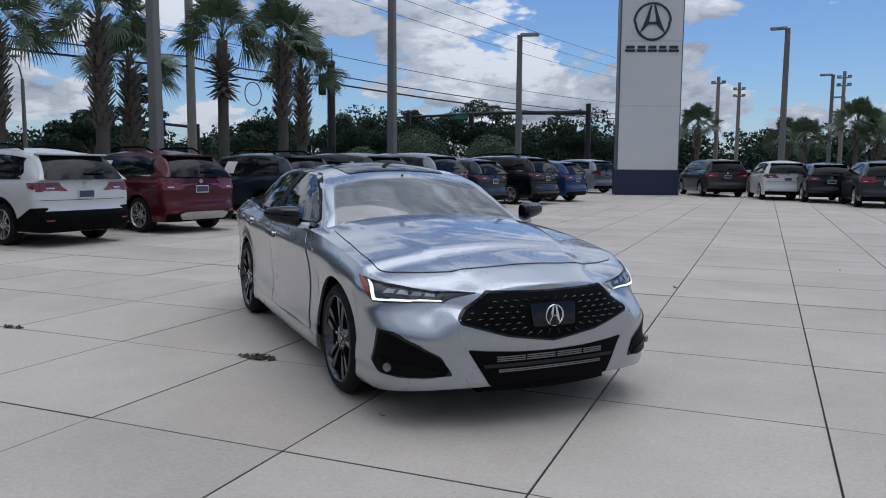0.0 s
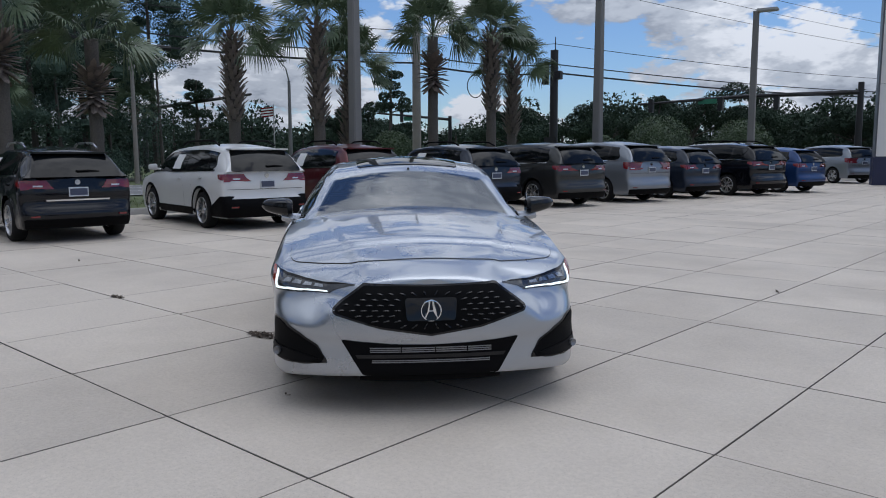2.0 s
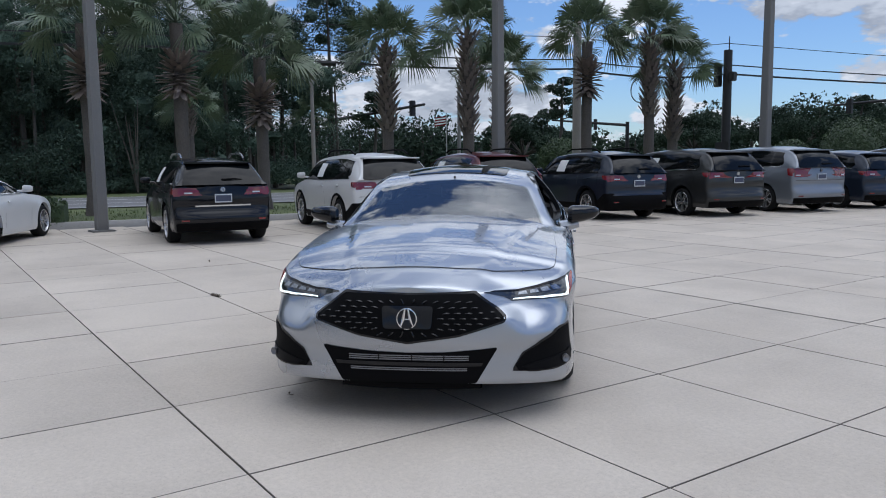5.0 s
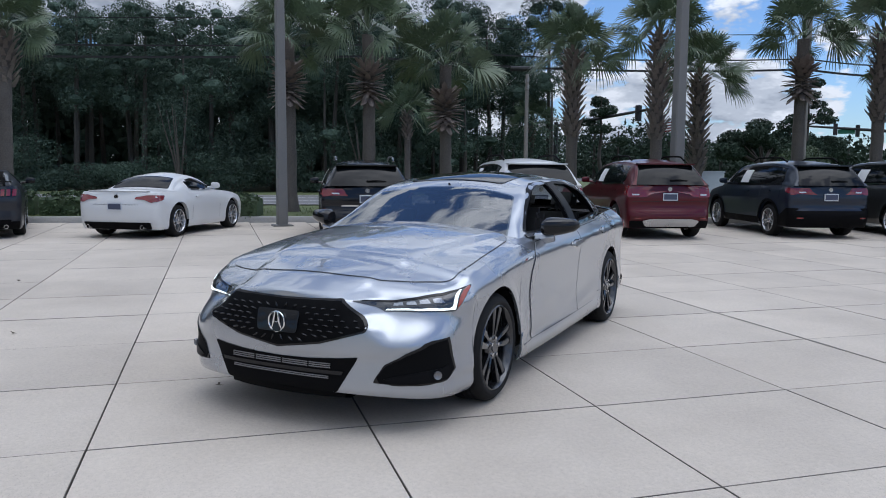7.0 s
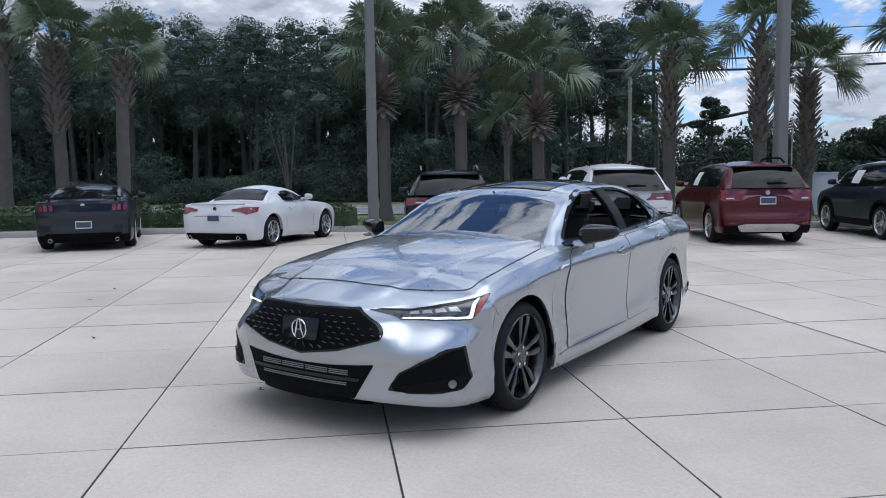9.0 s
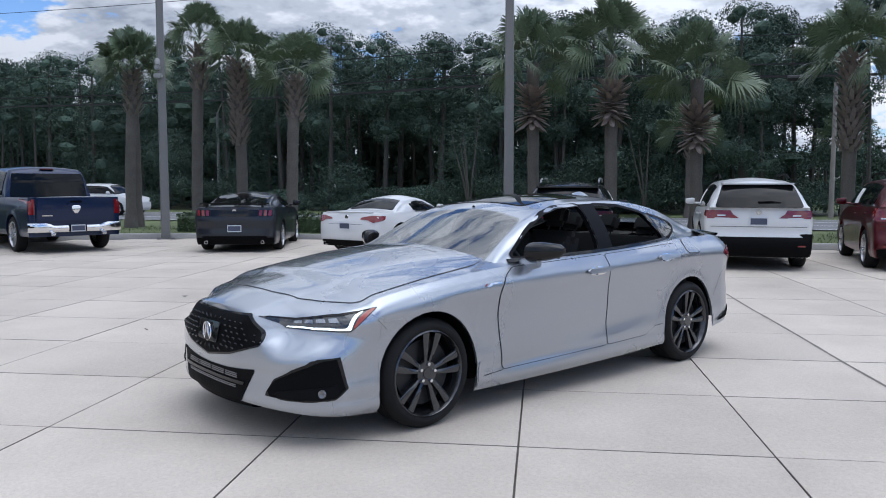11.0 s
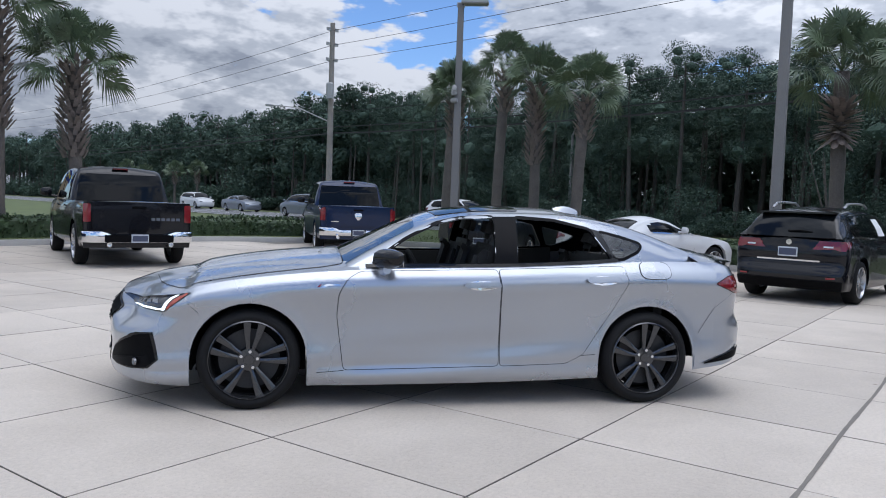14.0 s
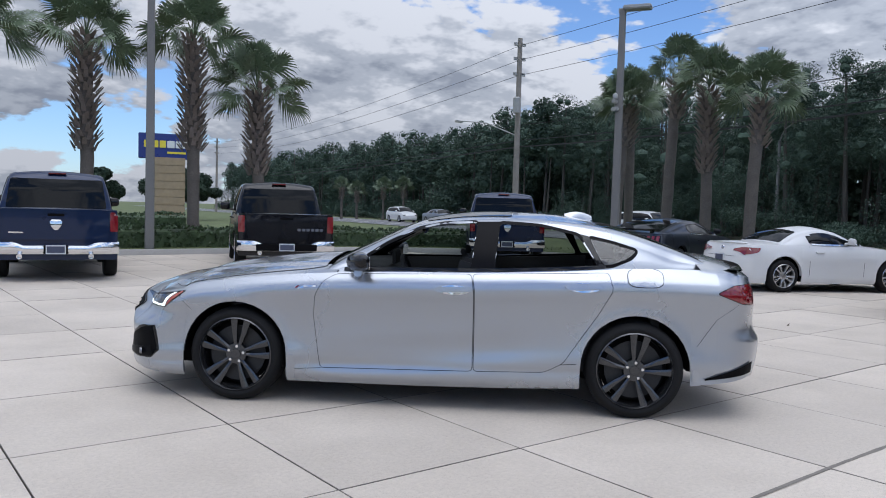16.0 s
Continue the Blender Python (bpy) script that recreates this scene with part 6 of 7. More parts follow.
def crown_mesh(rng, n_fans, spread=1.0):
    """Fan fronds on arching stalks; unit crown of about 1.8 m reach."""
    V, F = [], []
    for i in range(n_fans):
        f = (i + rng.random()) / n_fans
        az = i * 2.39996 + rng.uniform(-0.25, 0.25)
        el = radians(90 - 100 * f ** 1.35 + rng.uniform(-8, 8))
        out = Vector((math.cos(az), math.sin(az), 0))
        d = out * math.cos(el) + Vector((0, 0, math.sin(el)))
        stalk = rng.uniform(0.70, 1.0) * spread
        base = Vector((0, 0, 0.15 * (1 - f)))
        mid = base + d * stalk * 0.55 + Vector((0, 0, 0.04))
        tip = base + d * stalk + Vector((0, 0, -0.07))
        side = d.cross(Vector((0, 0, 1)))
        side = side.normalized() if side.length > 0.05 else Vector((-out.y, out.x, 0))
        upv = side.cross(d).normalized()
        k = len(V)
        for p, w in ((base, 0.022), (mid, 0.016), (tip, 0.012)):
            V += [p - side * w, p + side * w]
        F += [(k, k + 1, k + 3, k + 2), (k + 2, k + 3, k + 5, k + 4)]
        fan_r = rng.uniform(0.78, 1.0) * spread
        ax = (d + Vector((0, 0, -0.10))).normalized()
        roll = rng.uniform(-1.25, 1.25)
        s2 = side * math.cos(roll) + upv * math.sin(roll)
        u2 = s2.cross(ax).normalized()
        nl = 29
        for q in range(nl):
            u = 2 * q / (nl - 1) - 1
            a = radians(82) * u + rng.uniform(-0.06, 0.06)
            ld = (ax * math.cos(a) + s2 * math.sin(a)).normalized()
            rib = 0.42 * fan_r * (1 - abs(u)) ** 0.8
            root = tip + ax * rib - Vector((0, 0, 0.2 * rib))
            L = (fan_r - rib * 0.75) * (1 - 0.22 * abs(u)) * rng.uniform(0.88, 1.08)
            wd = s2 * math.cos(a) - ax * math.sin(a)
            fold = u2 * (0.16 * abs(math.sin(a)) - 0.04)
            k = len(V)
            droop = rng.uniform(0.12, 0.34) + 0.16 * f
            for t, w in ((0.04, 0.014), (0.45, 0.025), (0.8, 0.014)):
                p = root + ld * L * t + fold * t * L - Vector((0, 0, droop * L * t ** 2.4))
                V += [p - wd * w, p + wd * w]
            V.append(root + ld * L * 0.96 + fold * L - Vector((0, 0, droop * L * 1.3)))
            F += [(k, k + 1, k + 3, k + 2), (k + 2, k + 3, k + 5, k + 4), (k + 4, k + 5, k + 6)]
    me = bpy.data.meshes.new("crown")
    me.from_pydata(V, [], F)
    me.materials.append(M["palm"])
    return me


_rng = random.Random(11)
CROWNS = [crown_mesh(_rng, n) for n in (44, 48, 40, 37)]


def boots_mesh(rng, h0, h1, r, n, length, flare, mat, w=0.07):
    """Split leaf bases round the trunk, tips outwards."""
    V, F = [], []
    for i in range(n):
        f = i / n
        z = h0 + (h1 - h0) * f
        az = i * 2.39996 + rng.uniform(-0.15, 0.15)
        out = Vector((math.cos(az), math.sin(az), 0))
        sd = Vector((-out.y, out.x, 0))
        tilt = flare(f) + rng.uniform(-0.15, 0.15)
        d = out * math.sin(tilt) + Vector((0, 0, math.cos(tilt)))
        L = length * rng.uniform(0.75, 1.2)
        b = out * r * 0.8 + Vector((0, 0, z))
        k = len(V)
        nrm = d.cross(sd)
        V += [b - sd * w, b + sd * w, b + nrm * 0.03, b + d * L * 0.8 - sd * w * 0.7, b + d * L * 0.8 + sd * w * 0.7, b + d * L * 0.8 + nrm * 0.025, b + d * L + sd * rng.uniform(-w, w) * 0.6]
        F += [(k, k + 1, k + 4, k + 3), (k + 1, k + 2, k + 5, k + 4), (k + 2, k, k + 3, k + 5), (k + 3, k + 4, k + 6), (k + 4, k + 5, k + 6), (k + 5, k + 3, k + 6)]
    me = bpy.data.meshes.new("boots")
    me.from_pydata(V, [], F)
    me.materials.append(mat)
    return me


def palm(x, y, zb, zc, ztop, seed, style, lean=(0, 0), r=0.19):
    rng = random.Random(seed)
    t = thing("palm_tree", Matrix.Translation((x, y, 0)), {"ball": "cabbage palm with a shaggy ball of dry leaf bases", "long": "cabbage palm with criss-cross leaf bases on its trunk", "plain": "tall cabbage palm with a smooth grey trunk"}[style], "palm tree", "palms round the lot")
    bm = bmesh.new()
    pts, rad = [], []
    n = 16
    for k in range(n + 1):
        f = k / n
        pts.append((lean[0] * f * f + rng.uniform(-0.01, 0.01), lean[1] * f * f + rng.uniform(-0.01, 0.01), -0.05 + (ztop - 1.35) * f))
        rad.append(r * (1.35 - 0.5 * min(f * 5, 1)) * (1 + 0.05 * math.sin(k * 2.1)) if f < 0.2 else r * (0.9 + 0.06 * rng.random()))
    tube(bm, pts, rad, 12)
    part("trunk", bm, M["trunk"], t)
    o = new("boot_sheath", boots_mesh(rng, zb - 0.40, zb + 0.55, r, 84, 0.44, lambda f: 2.2 - 1.5 * f, M["palm_dry"], 0.10) if style == "ball" else boots_mesh(rng, zb - (1.7 if style == "long" else 0.5), ztop - 1.25, r * (1.75 if y < -11 else 1.25), (190 if y < -11 else 150) if style == "long" else 60, 0.34, lambda f: 0.6 + 0.25 * f, M["boot"]))
    o["kind"] = "stuff"
    o.parent = t
    o.location = (lean[0] * 0.9, lean[1] * 0.9, 0)
    c = new("crown", CROWNS[seed % 4])
    c.parent = t
    s = rng.uniform(0.92, 1.04) * (0.80 if x < -20 and y < -1 else 1.0)
    c.location = (lean[0], lean[1], ztop - 1.45 * s)
    c.rotation_euler = (rng.uniform(-0.1, 0.1), rng.uniform(-0.1, 0.1), rng.uniform(0, 6))
    c.scale = (s * 1.02, s * 1.02, s)
    return t


for k, (x, y, zb, zc, zt, st) in enumerate((
        (-19.7, 6.0, 3.75, 5.1, 6.5, "ball"), (-19.0, 8.2, 3.8, 5.1, 6.6, "ball"), (-19.3, 10.6, 3.1, 4.6, 5.9, "ball"), (-18.5, 14.4, 4.1, 5.3, 6.2, "long"),
        (-17.0, 16.4, 4.0, 5.5, 6.6, "long"), (-18.0, 18.5, 3.0, 4.4, 5.6, "long"), (-16.6, 21.1, 4.1, 5.9, 6.8, "ball"), (-15.7, 23.2, 4.6, 5.9, 6.9, "long"),
        (-15.9, 24.7, 3.8, 5.1, 6.0, "long"), (-21.8, -7.9, 4.4, 5.7, 6.7, "plain"), (-23.0, -8.3, 4.6, 5.9, 7.0, "plain"), (-20.9, -5.05, 5.1, 6.4, 7.4, "plain"),
        (-20.7, -3.4, 4.5, 5.6, 6.7, "long"), (-20.1, -1.55, 4.0, 5.2, 6.2, "plain"), (-4.5, -12.8, 4.5, 6.1, 7.3, "long"), (-7.1, -11.5, 4.6, 6.3, 7.4, "long"),
        (-9.0, -11.2, 4.0, 4.9, 6.2, "long"), (-1.7, -12.6, 4.3, 6.0, 7.2, "long"))):
    palm(x, y, zb, zc, zt, 100 + k, st, ((-0.25, 0.1) if st == "plain" and k % 2 else (0.05, -0.05)))
for k, (x, y, h) in enumerate(((-40.5, 22.3, 4.4), (-35.3, 13.3, 4.3), (-47.0, -70.8, 3.8), (-48.6, -69.9, 3.4), (-51.2, -68.0, 3.9), (-53.2, -66.6, 4.1), (-4.0, 50.5, 3.9), (2.0, 51, 3.0), (4.7, 50.5, 4.0), (5.9, 51, 3.2), (1.2, 58, 3.4))):
    palm(x, y, h - 1.0, h, h + 1.2, 300 + k, "plain", r=0.15)


def leaf_cloud(rng, blobs, count, size, bag):
    """Three-cornered leaf tips scattered in the shell of ellipsoid clumps."""
    tot = sum(b[3] * b[4] for b in blobs)
    for cx, cy, cz, rx, rz in blobs:
        n = int(count * rx * rz / tot) + 1
        d = rng.normal(size=(n, 3))
        d /= np.linalg.norm(d, axis=1)[:, None]
        rr = rng.uniform(0.6, 1.12, n) ** 0.7
        c = np.stack([cx + d[:, 0] * rx * rr, cy + d[:, 1] * rx * rr, cz + d[:, 2] * rz * rr], 1)
        face = d + rng.normal(size=(n, 3)) * 0.75
        face /= np.linalg.norm(face, axis=1)[:, None]
        a = np.cross(face, rng.normal(size=(n, 3)))
        a /= np.linalg.norm(a, axis=1)[:, None]
        b = np.cross(face, a)
        s = size * rng.uniform(0.55, 1.4, n)[:, None]
        bag.append(np.stack([c - a * s, c + a * s * 0.4 + b * s * 0.65, c + a * s * 0.4 - b * s * 0.65], 1))


def core(rng, blobs, bag, k=0.38):
    """Lumpy solid added inside each clump, hidden under its leaves, to block light and view."""
    V, F = [], []
    for cx, cy, cz, rx, rz in blobs:
        b = len(V)
        ph = rng.uniform(0, 6.28)
        V.append((cx, cy, cz + rz * k))
        for la in (0.75, 0.0, -0.75):
            for q in range(6):
                a = q * math.pi / 3 + ph + la
                e = k * rng.uniform(0.7, 1.1)
                V.append((cx + math.cos(a) * math.cos(la) * rx * e, cy + math.sin(a) * math.cos(la) * rx * e, cz + math.sin(la) * rz * e))
        V.append((cx, cy, cz - rz * k))
        for q in range(6):
            n = (q + 1) % 6
            F.append((b, b + 1 + q, b + 1 + n))
            for r in (1, 7):
                F.append((b + r + q, b + r + 6 + q, b + r + 6 + n))
                F.append((b + r + q, b + r + 6 + n, b + r + n))
            F.append((b + 13 + q, b + 19, b + 13 + n))
    bag.append(np.array(V)[np.array(F)])


def bag_mesh(name, bag, mat, parent=None):
    """All triangles of the bag as one mesh."""
    co = np.concatenate(bag).reshape(-1, 3).astype(np.float32)
    n = len(co)
    me = bpy.data.meshes.new(name)
    me.vertices.add(n)
    me.vertices.foreach_set("co", co.ravel())
    me.loops.add(n)
    me.loops.foreach_set("vertex_index", np.arange(n, dtype=np.int32))
    me.polygons.add(n // 3)
    me.polygons.foreach_set("loop_start", np.arange(0, n, 3, dtype=np.int32))
    me.update(calc_edges=True)
    me.materials.append(mat)
    ob = new(name, me)
    if parent is not None:
        ob.parent = parent
    return ob


def trunk_into(V, F, p0, p1, r0, r1, n=6):
    p0, p1 = Vector(p0), Vector(p1)
    d = (p1 - p0).normalized()
    a = d.orthogonal().normalized()
    b = d.cross(a)
    k = len(V)
    for p, r in ((p0, r0), (p1, r1)):
        V.extend(tuple(p + (a * math.cos(2 * math.pi * q / n) + b * math.sin(2 * math.pi * q / n)) * r) for q in range(n))
    F.extend((k + q, k + (q + 1) % n, k + n + (q + 1) % n, k + n + q) for q in range(n))


# woods along the far side of the highway: tall pines and oaks over a dense understorey
rng = np.random.default_rng(5)
bag, TV, TF = [], [], []


def wood_edge(y):
    return road_x(y) - 17.5


for row in range(4):
    y = 23.4 - row * 0.8
    while y > -190:
        x = wood_edge(y) - row * 4.2 + rng.uniform(-1.5, 1.5)
        near = max(0, min(1, (y + 70) / 60))
        h = rng.uniform(9.6, 12.4) + (0.9 if row > 1 else 0)
        n = int((11000 if row < 2 else 6400) * (0.2 + 0.8 * near) * (1.5 if y > 6 else 1))
        size = 0.068 if near > 0.5 else 0.17
        trunk_into(TV, TF, (x, y, -0.2), (x + rng.uniform(-0.5, 0.5), y + rng.uniform(-0.5, 0.5), h * 0.93), 0.20, 0.06)
        if row < 2:
            for _ in range(int(rng.integers(0, 2))):
                q = rng.uniform(-1.6, 1.6)
                trunk_into(TV, TF, (x + 1.4, y + q, -0.2), (x + 1.2, y + q + rng.uniform(-0.4, 0.4), h * rng.uniform(0.5, 0.8)), 0.12, 0.05)
        tall = rng.random() < 0.7
        blobs = []
        z0 = h * (0.46 if tall else 0.22)
        for q in range(17):
            f = (q + rng.random()) / 17
            rr = math.sqrt(max(1 - (f * 2 - 0.86) ** 2 / 1.42, 0.02)) * (2.3 if tall else 3.0)
            az = rng.uniform(0, 6.28)
            blobs.append((x + math.cos(az) * rr * 0.62, y + math.sin(az) * rr * 0.62, z0 + (h - z0) * f, max(rr * rng.uniform(0.42, 0.62), 0.95), max(rr * rng.uniform(0.28, 0.42), 0.7)))
        leaf_cloud(rng, blobs, n, size, bag)
        core(rng, blobs, bag, 0.5 if y > 6 or row > 1 else 0.42)
        y -= rng.uniform(2.3, 4.0) * (1 if near > 0.4 else 1.5)
y = 22.0
while y > -190:
    near = max(0, min(1, (y + 70) / 60))
    x = wood_edge(y) + 1.2 + rng.uniform(-1.2, 1.0)
    h = rng.uniform(0.9, 3.4) if rng.random() < 0.8 else rng.uniform(3.4, 6.0)
    blobs = [(x + rng.uniform(-1.4, 1.4), y + rng.uniform(-1.2, 1.2), h * rng.uniform(0.15, 0.9), rng.uniform(0.8, 1.5), h * 0.26) for _ in range(6)]
    leaf_cloud(rng, blobs, int(4200 * (0.2 + 0.8 * near)), 0.062 if near > 0.5 else 0.16, bag)
    y -= rng.uniform(0.9, 1.7) * (1 if near > 0.4 else 1.8)
# a dim screen of deeper foliage behind
y = 20.0
while y > -190:
    x = wood_edge(y) - 17 + rng.uniform(-2, 2)
    blobs = [(x, y, z, 3.0, 2.0) for z in (1.5, 4.5, 7.5)]
    leaf_cloud(rng, blobs, 900, 0.55, bag)
    y -= 2.4
tagged(bag_mesh("woods_foliage", bag, M["wood_leaf"]), "dense dark green pine and oak woods", "woods", kind="stuff")
tagged(mesh_part("woods_trunks", TV, TF, M["bark"]), "bare trunks standing in the woods", "woods", kind="stuff")
bm = bmesh.new()
rows = []
for yy in np.linspace(24, -200, 40):
    rows.append([bm.verts.new((wood_edge(yy) + q, yy, -0.02)) for q in (2.0, -40.0)])
grid_faces(bm, rows)
tagged(part("forest_floor", bm, M["litter"]), "shaded leaf litter under the trees", "ground", kind="structure")

# low woods along the northern horizon
bag, TV, TF = [], [], []
for k in range(330):
    az = radians(rng.uniform(-90, 28))
    dist = rng.uniform(95, 135)
    x, y = math.sin(az) * dist, math.cos(az) * dist
    if y < 4:
        continue
    if az < radians(-54):
        h = rng.uniform(3.5, 8.0)
    elif az < radians(-38):
        h = rng.uniform(2.6, 5.2)
    elif az < radians(-12):
        h = rng.uniform(4.5, 9.2)
    else:
        h = rng.uniform(3.0, 6.5)
    trunk_into(TV, TF, (x, y, -0.1), (x, y, h * 0.8), 0.25, 0.1)
    blobs = [(x + rng.uniform(-2.2, 2.2), y + rng.uniform(-2, 2), h * rng.uniform(0.08, 0.9), rng.uniform(1.2, 2.4), h * 0.16 + 0.5) for _ in range(8)]
    leaf_cloud(rng, blobs, 800, 0.29, bag)
tagged(bag_mesh("horizon_woods", bag, M["oak_leaf"]), "far band of low trees on the horizon", "woods", kind="stuff")
tagged(mesh_part("horizon_trunks", TV, TF, M["bark"]), "trunks of the far trees", "woods", kind="stuff")


def oak(x, y, h, r, seed, n=15000, size=0.125):
    g = np.random.default_rng(seed)
    t = thing("oak_tree", Matrix.Translation((x, y, 0)), "broad dark oak with a wide uneven crown", "tree", "oaks across the street")
    V, F = [], []
    trunk_into(V, F, (0, 0, -0.1), (0.2, 0, h * 0.35), 0.35, 0.26, 9)
    blobs = []
    for q in range(17):
        az, f = g.uniform(0, 6.28), math.sqrt(g.random())
        zz = h * (0.42 + 0.45 * (1 - f * f) * g.random() + 0.10 * g.random())
        px, py = math.cos(az) * r * f * 0.85, math.sin(az) * r * f * 0.85
        blobs.append((px, py, zz, r * g.uniform(0.18, 0.32), h * g.uniform(0.07, 0.13)))
        trunk_into(V, F, (0.2, 0, h * 0.32), (px * 0.8, py * 0.8, zz), 0.12, 0.03, 5)
    mesh_part("trunk", V, F, M["bark"], t, smooth=True)
    bag = []
    leaf_cloud(g, blobs, n, size, bag)
    bag_mesh("crown", bag, M["oak_leaf"], t)
    return t


for k, (x, y, h, r) in enumerate(((-33, 78, 9.2, 5.5), (-28, 80, 8.4, 4.6), (-41, 74, 7.6, 5.0), (-20, 88, 7.2, 4.5), (-47, 66, 7.0, 4.5), (-11, 96, 6.6, 4.2), (-53, 52, 6.5, 4.5), (-47, 44, 5.6, 3.6), (-24, -62, 6.0, 3.5), (-15.5, -58, 4.6, 2.6), (-22.5, -54, 4.4, 2.5))):
    oak(x, y, h, r, 40 + k)


def round_bush(x, y, r, seed):
    g = np.random.default_rng(seed)
    bag = []
    leaf_cloud(g, [(0, 0, r * 0.9, r, r * 0.95)], 9000, 0.085, bag)
    core(g, [(0, 0, r * 0.9, r, r * 0.95)], bag, 0.86)
    o = bag_mesh("round_bush", bag, M["hedge"])
    o.location = (x, y, 0)
    tagged(o, "large clipped round green bush", "bush", "round bushes")


for k, (x, y, r) in enumerate(((-24.8, 54.7, 2.2), (-19.6, 56.8, 2.0), (-38, 40, 1.6), (-31, 57, 1.5))):
    round_bush(x, y, r, 60 + k)


def pine(x, y, h, seed):
    g = np.random.default_rng(seed)
    t = thing("pine_tree", Matrix.Translation((x, y, 0)), "lone pine with a crooked trunk and open clumps", "tree", "lone pines")
    V, F, bag = [], [], []
    pts = [Vector((0.25 * math.sin(k * 1.3), 0.2 * math.cos(k * 1.7), h * k / 6 - 0.1)) for k in range(7)]
    for a, b, k in zip(pts, pts[1:], range(6)):
        trunk_into(V, F, a, b, 0.22 - 0.028 * k, 0.22 - 0.028 * (k + 1))
    blobs = []
    for q in range(11):
        zz = h * g.uniform(0.42, 1.0)
        az, rr = g.uniform(0, 6.28), g.uniform(0.6, 2.4) * (1.25 - zz / h)
        p = Vector((math.cos(az) * rr, math.sin(az) * rr, zz))
        trunk_into(V, F, (0, 0, zz - 0.3), p, 0.06, 0.02, 5)
        blobs.append((p.x, p.y, p.z, g.uniform(0.4, 0.8), g.uniform(0.25, 0.42)))
    mesh_part("trunk", V, F, M["bark"], t, smooth=True)
    leaf_cloud(g, blobs, 5000, 0.10, bag)
    bag_mesh("crown", bag, M["oak_leaf"], t)


pine(-41.1, 43.0, 7.6, 3)
pine(-52.0, 33.0, 7.0, 4)
pine(-30.5, 66.0, 6.4, 9)


def hedge(a, b, width, height, seed, label):
    """Clipped low hedge: dense small leaves over a dark core."""
    g = np.random.default_rng(seed)
    a, b = Vector(a), Vector(b)
    L = (b - a).length
    d = (b - a) / L
    nn = Vector((-d.y, d.x))
    t = thing("hedge", Matrix(), label, "hedge", "clipped hedges")
    bm = bmesh.new()
    rows = []
    for k in range(int(L / 0.5) + 2):
        p = a + d * (L * k / (int(L / 0.5) + 1))
        rows.append([bm.verts.new((p.x + nn.x * o, p.y + nn.y * o, z + 0.1)) for o, z in ((-width * 0.42, -0.1), (-width * 0.42, height * 0.8), (-width * 0.3, height * 0.92), (width * 0.3, height * 0.92), (width * 0.42, height * 0.8), (width * 0.42, -0.1))])
    grid_faces(bm, rows)
    bm.faces.new(rows[0])
    bm.faces.new(rows[-1][::-1])
    bmesh.ops.recalc_face_normals(bm, faces=bm.faces[:])
    part("hedge_core", bm, M["hedge"], t)
    n = int(L * 420)
    u, v, w = g.uniform(0, L, n), g.uniform(-1, 1, n), g.uniform(0, 1, n)
    top = g.random(n) < 0.45
    off = np.where(top, v * width * 0.46, np.sign(v) * width * 0.46) + g.normal(0, 0.03, n)
    zz = np.where(top, height, w * height) + g.normal(0, 0.035, n) + 0.1 + 0.05 * np.sin(u * 2.1)
    V, F = [], []
    c = np.stack([a.x + d.x * u + nn.x * off, a.y + d.y * u + nn.y * off, zz], 1)
    aa = g.normal(size=(n, 3))
    aa /= np.linalg.norm(aa, axis=1)[:, None]
    bb = np.cross(aa, g.normal(size=(n, 3)))
    bb /= np.linalg.norm(bb, axis=1)[:, None]
    s = 0.055 * g.uniform(0.6, 1.4, n)[:, None]
    V = np.stack([c - aa * s, c + bb * s * 0.6, c + aa * s, c - bb * s * 0.6], 1).reshape(-1, 3)
    mesh_part("hedge_leaves", list(map(tuple, V)), [(4 * i, 4 * i + 1, 4 * i + 2, 4 * i + 3) for i in range(n)], M["hedge"], t)["kind"] = "stuff"


hedge((0.5, -11.3), (-5.65, -11.4), 0.9, 0.62, 1, "low clipped green hedge behind the kerb")
hedge((-5.7, -11.45), (-10.95, -11.7), 0.9, 0.60, 2, "low clipped green hedge behind the kerb")
hedge((-11.0, -11.7), (-14.85, -10.8), 0.9, 0.60, 3, "low clipped green hedge behind the kerb")
hedge((-14.9, -10.75), (-18.0, -8.4), 0.9, 0.58, 4, "low clipped green hedge behind the kerb")
hedge((-18.9, -4.6), (-19.0, -0.6), 0.9, 0.55, 5, "low clipped green hedge behind the kerb")
hedge((-18.9, -0.4), (-18.3, 2.9), 0.9, 0.55, 6, "low clipped green hedge behind the kerb")
hedge((-18.2, 3.2), (-17.7, 5.0), 0.9, 0.55, 7, "low clipped green hedge beside the lamp post")
hedge((-11.0, -24.0), (-2.0, -22.0), 1.4, 0.8, 8, "dark hedge across the lawn")

# tufts of the near verge
g = np.random.default_rng(9)
V, F = [], []
for p0, p1 in zip(KERB, KERB[1:]):
    d = (p1 - p0)
    if d.length < 1e-6:
        continue
    nn = Vector((-d.y, d.x)).normalized()
    for _ in range(int(d.length * 150)):
        p = p0 + d * g.random() + nn * (0.16 + 6.0 * g.random() ** 1.5)
        o = (p - p0).dot(nn)
        z = 0.135 if o < 4 else 0.06
        az = g.uniform(0, 6.28)
        w, h = 0.02, g.uniform(0.03, 0.09)
        k = len(V)
        V += [(p.x - math.cos(az) * w, p.y - math.sin(az) * w, z - 0.03), (p.x + math.cos(az) * w, p.y + math.sin(az) * w, z - 0.03), (p.x + g.normal(0, 0.03), p.y + g.normal(0, 0.03), z + h)]
        F.append((k, k + 1, k + 2))
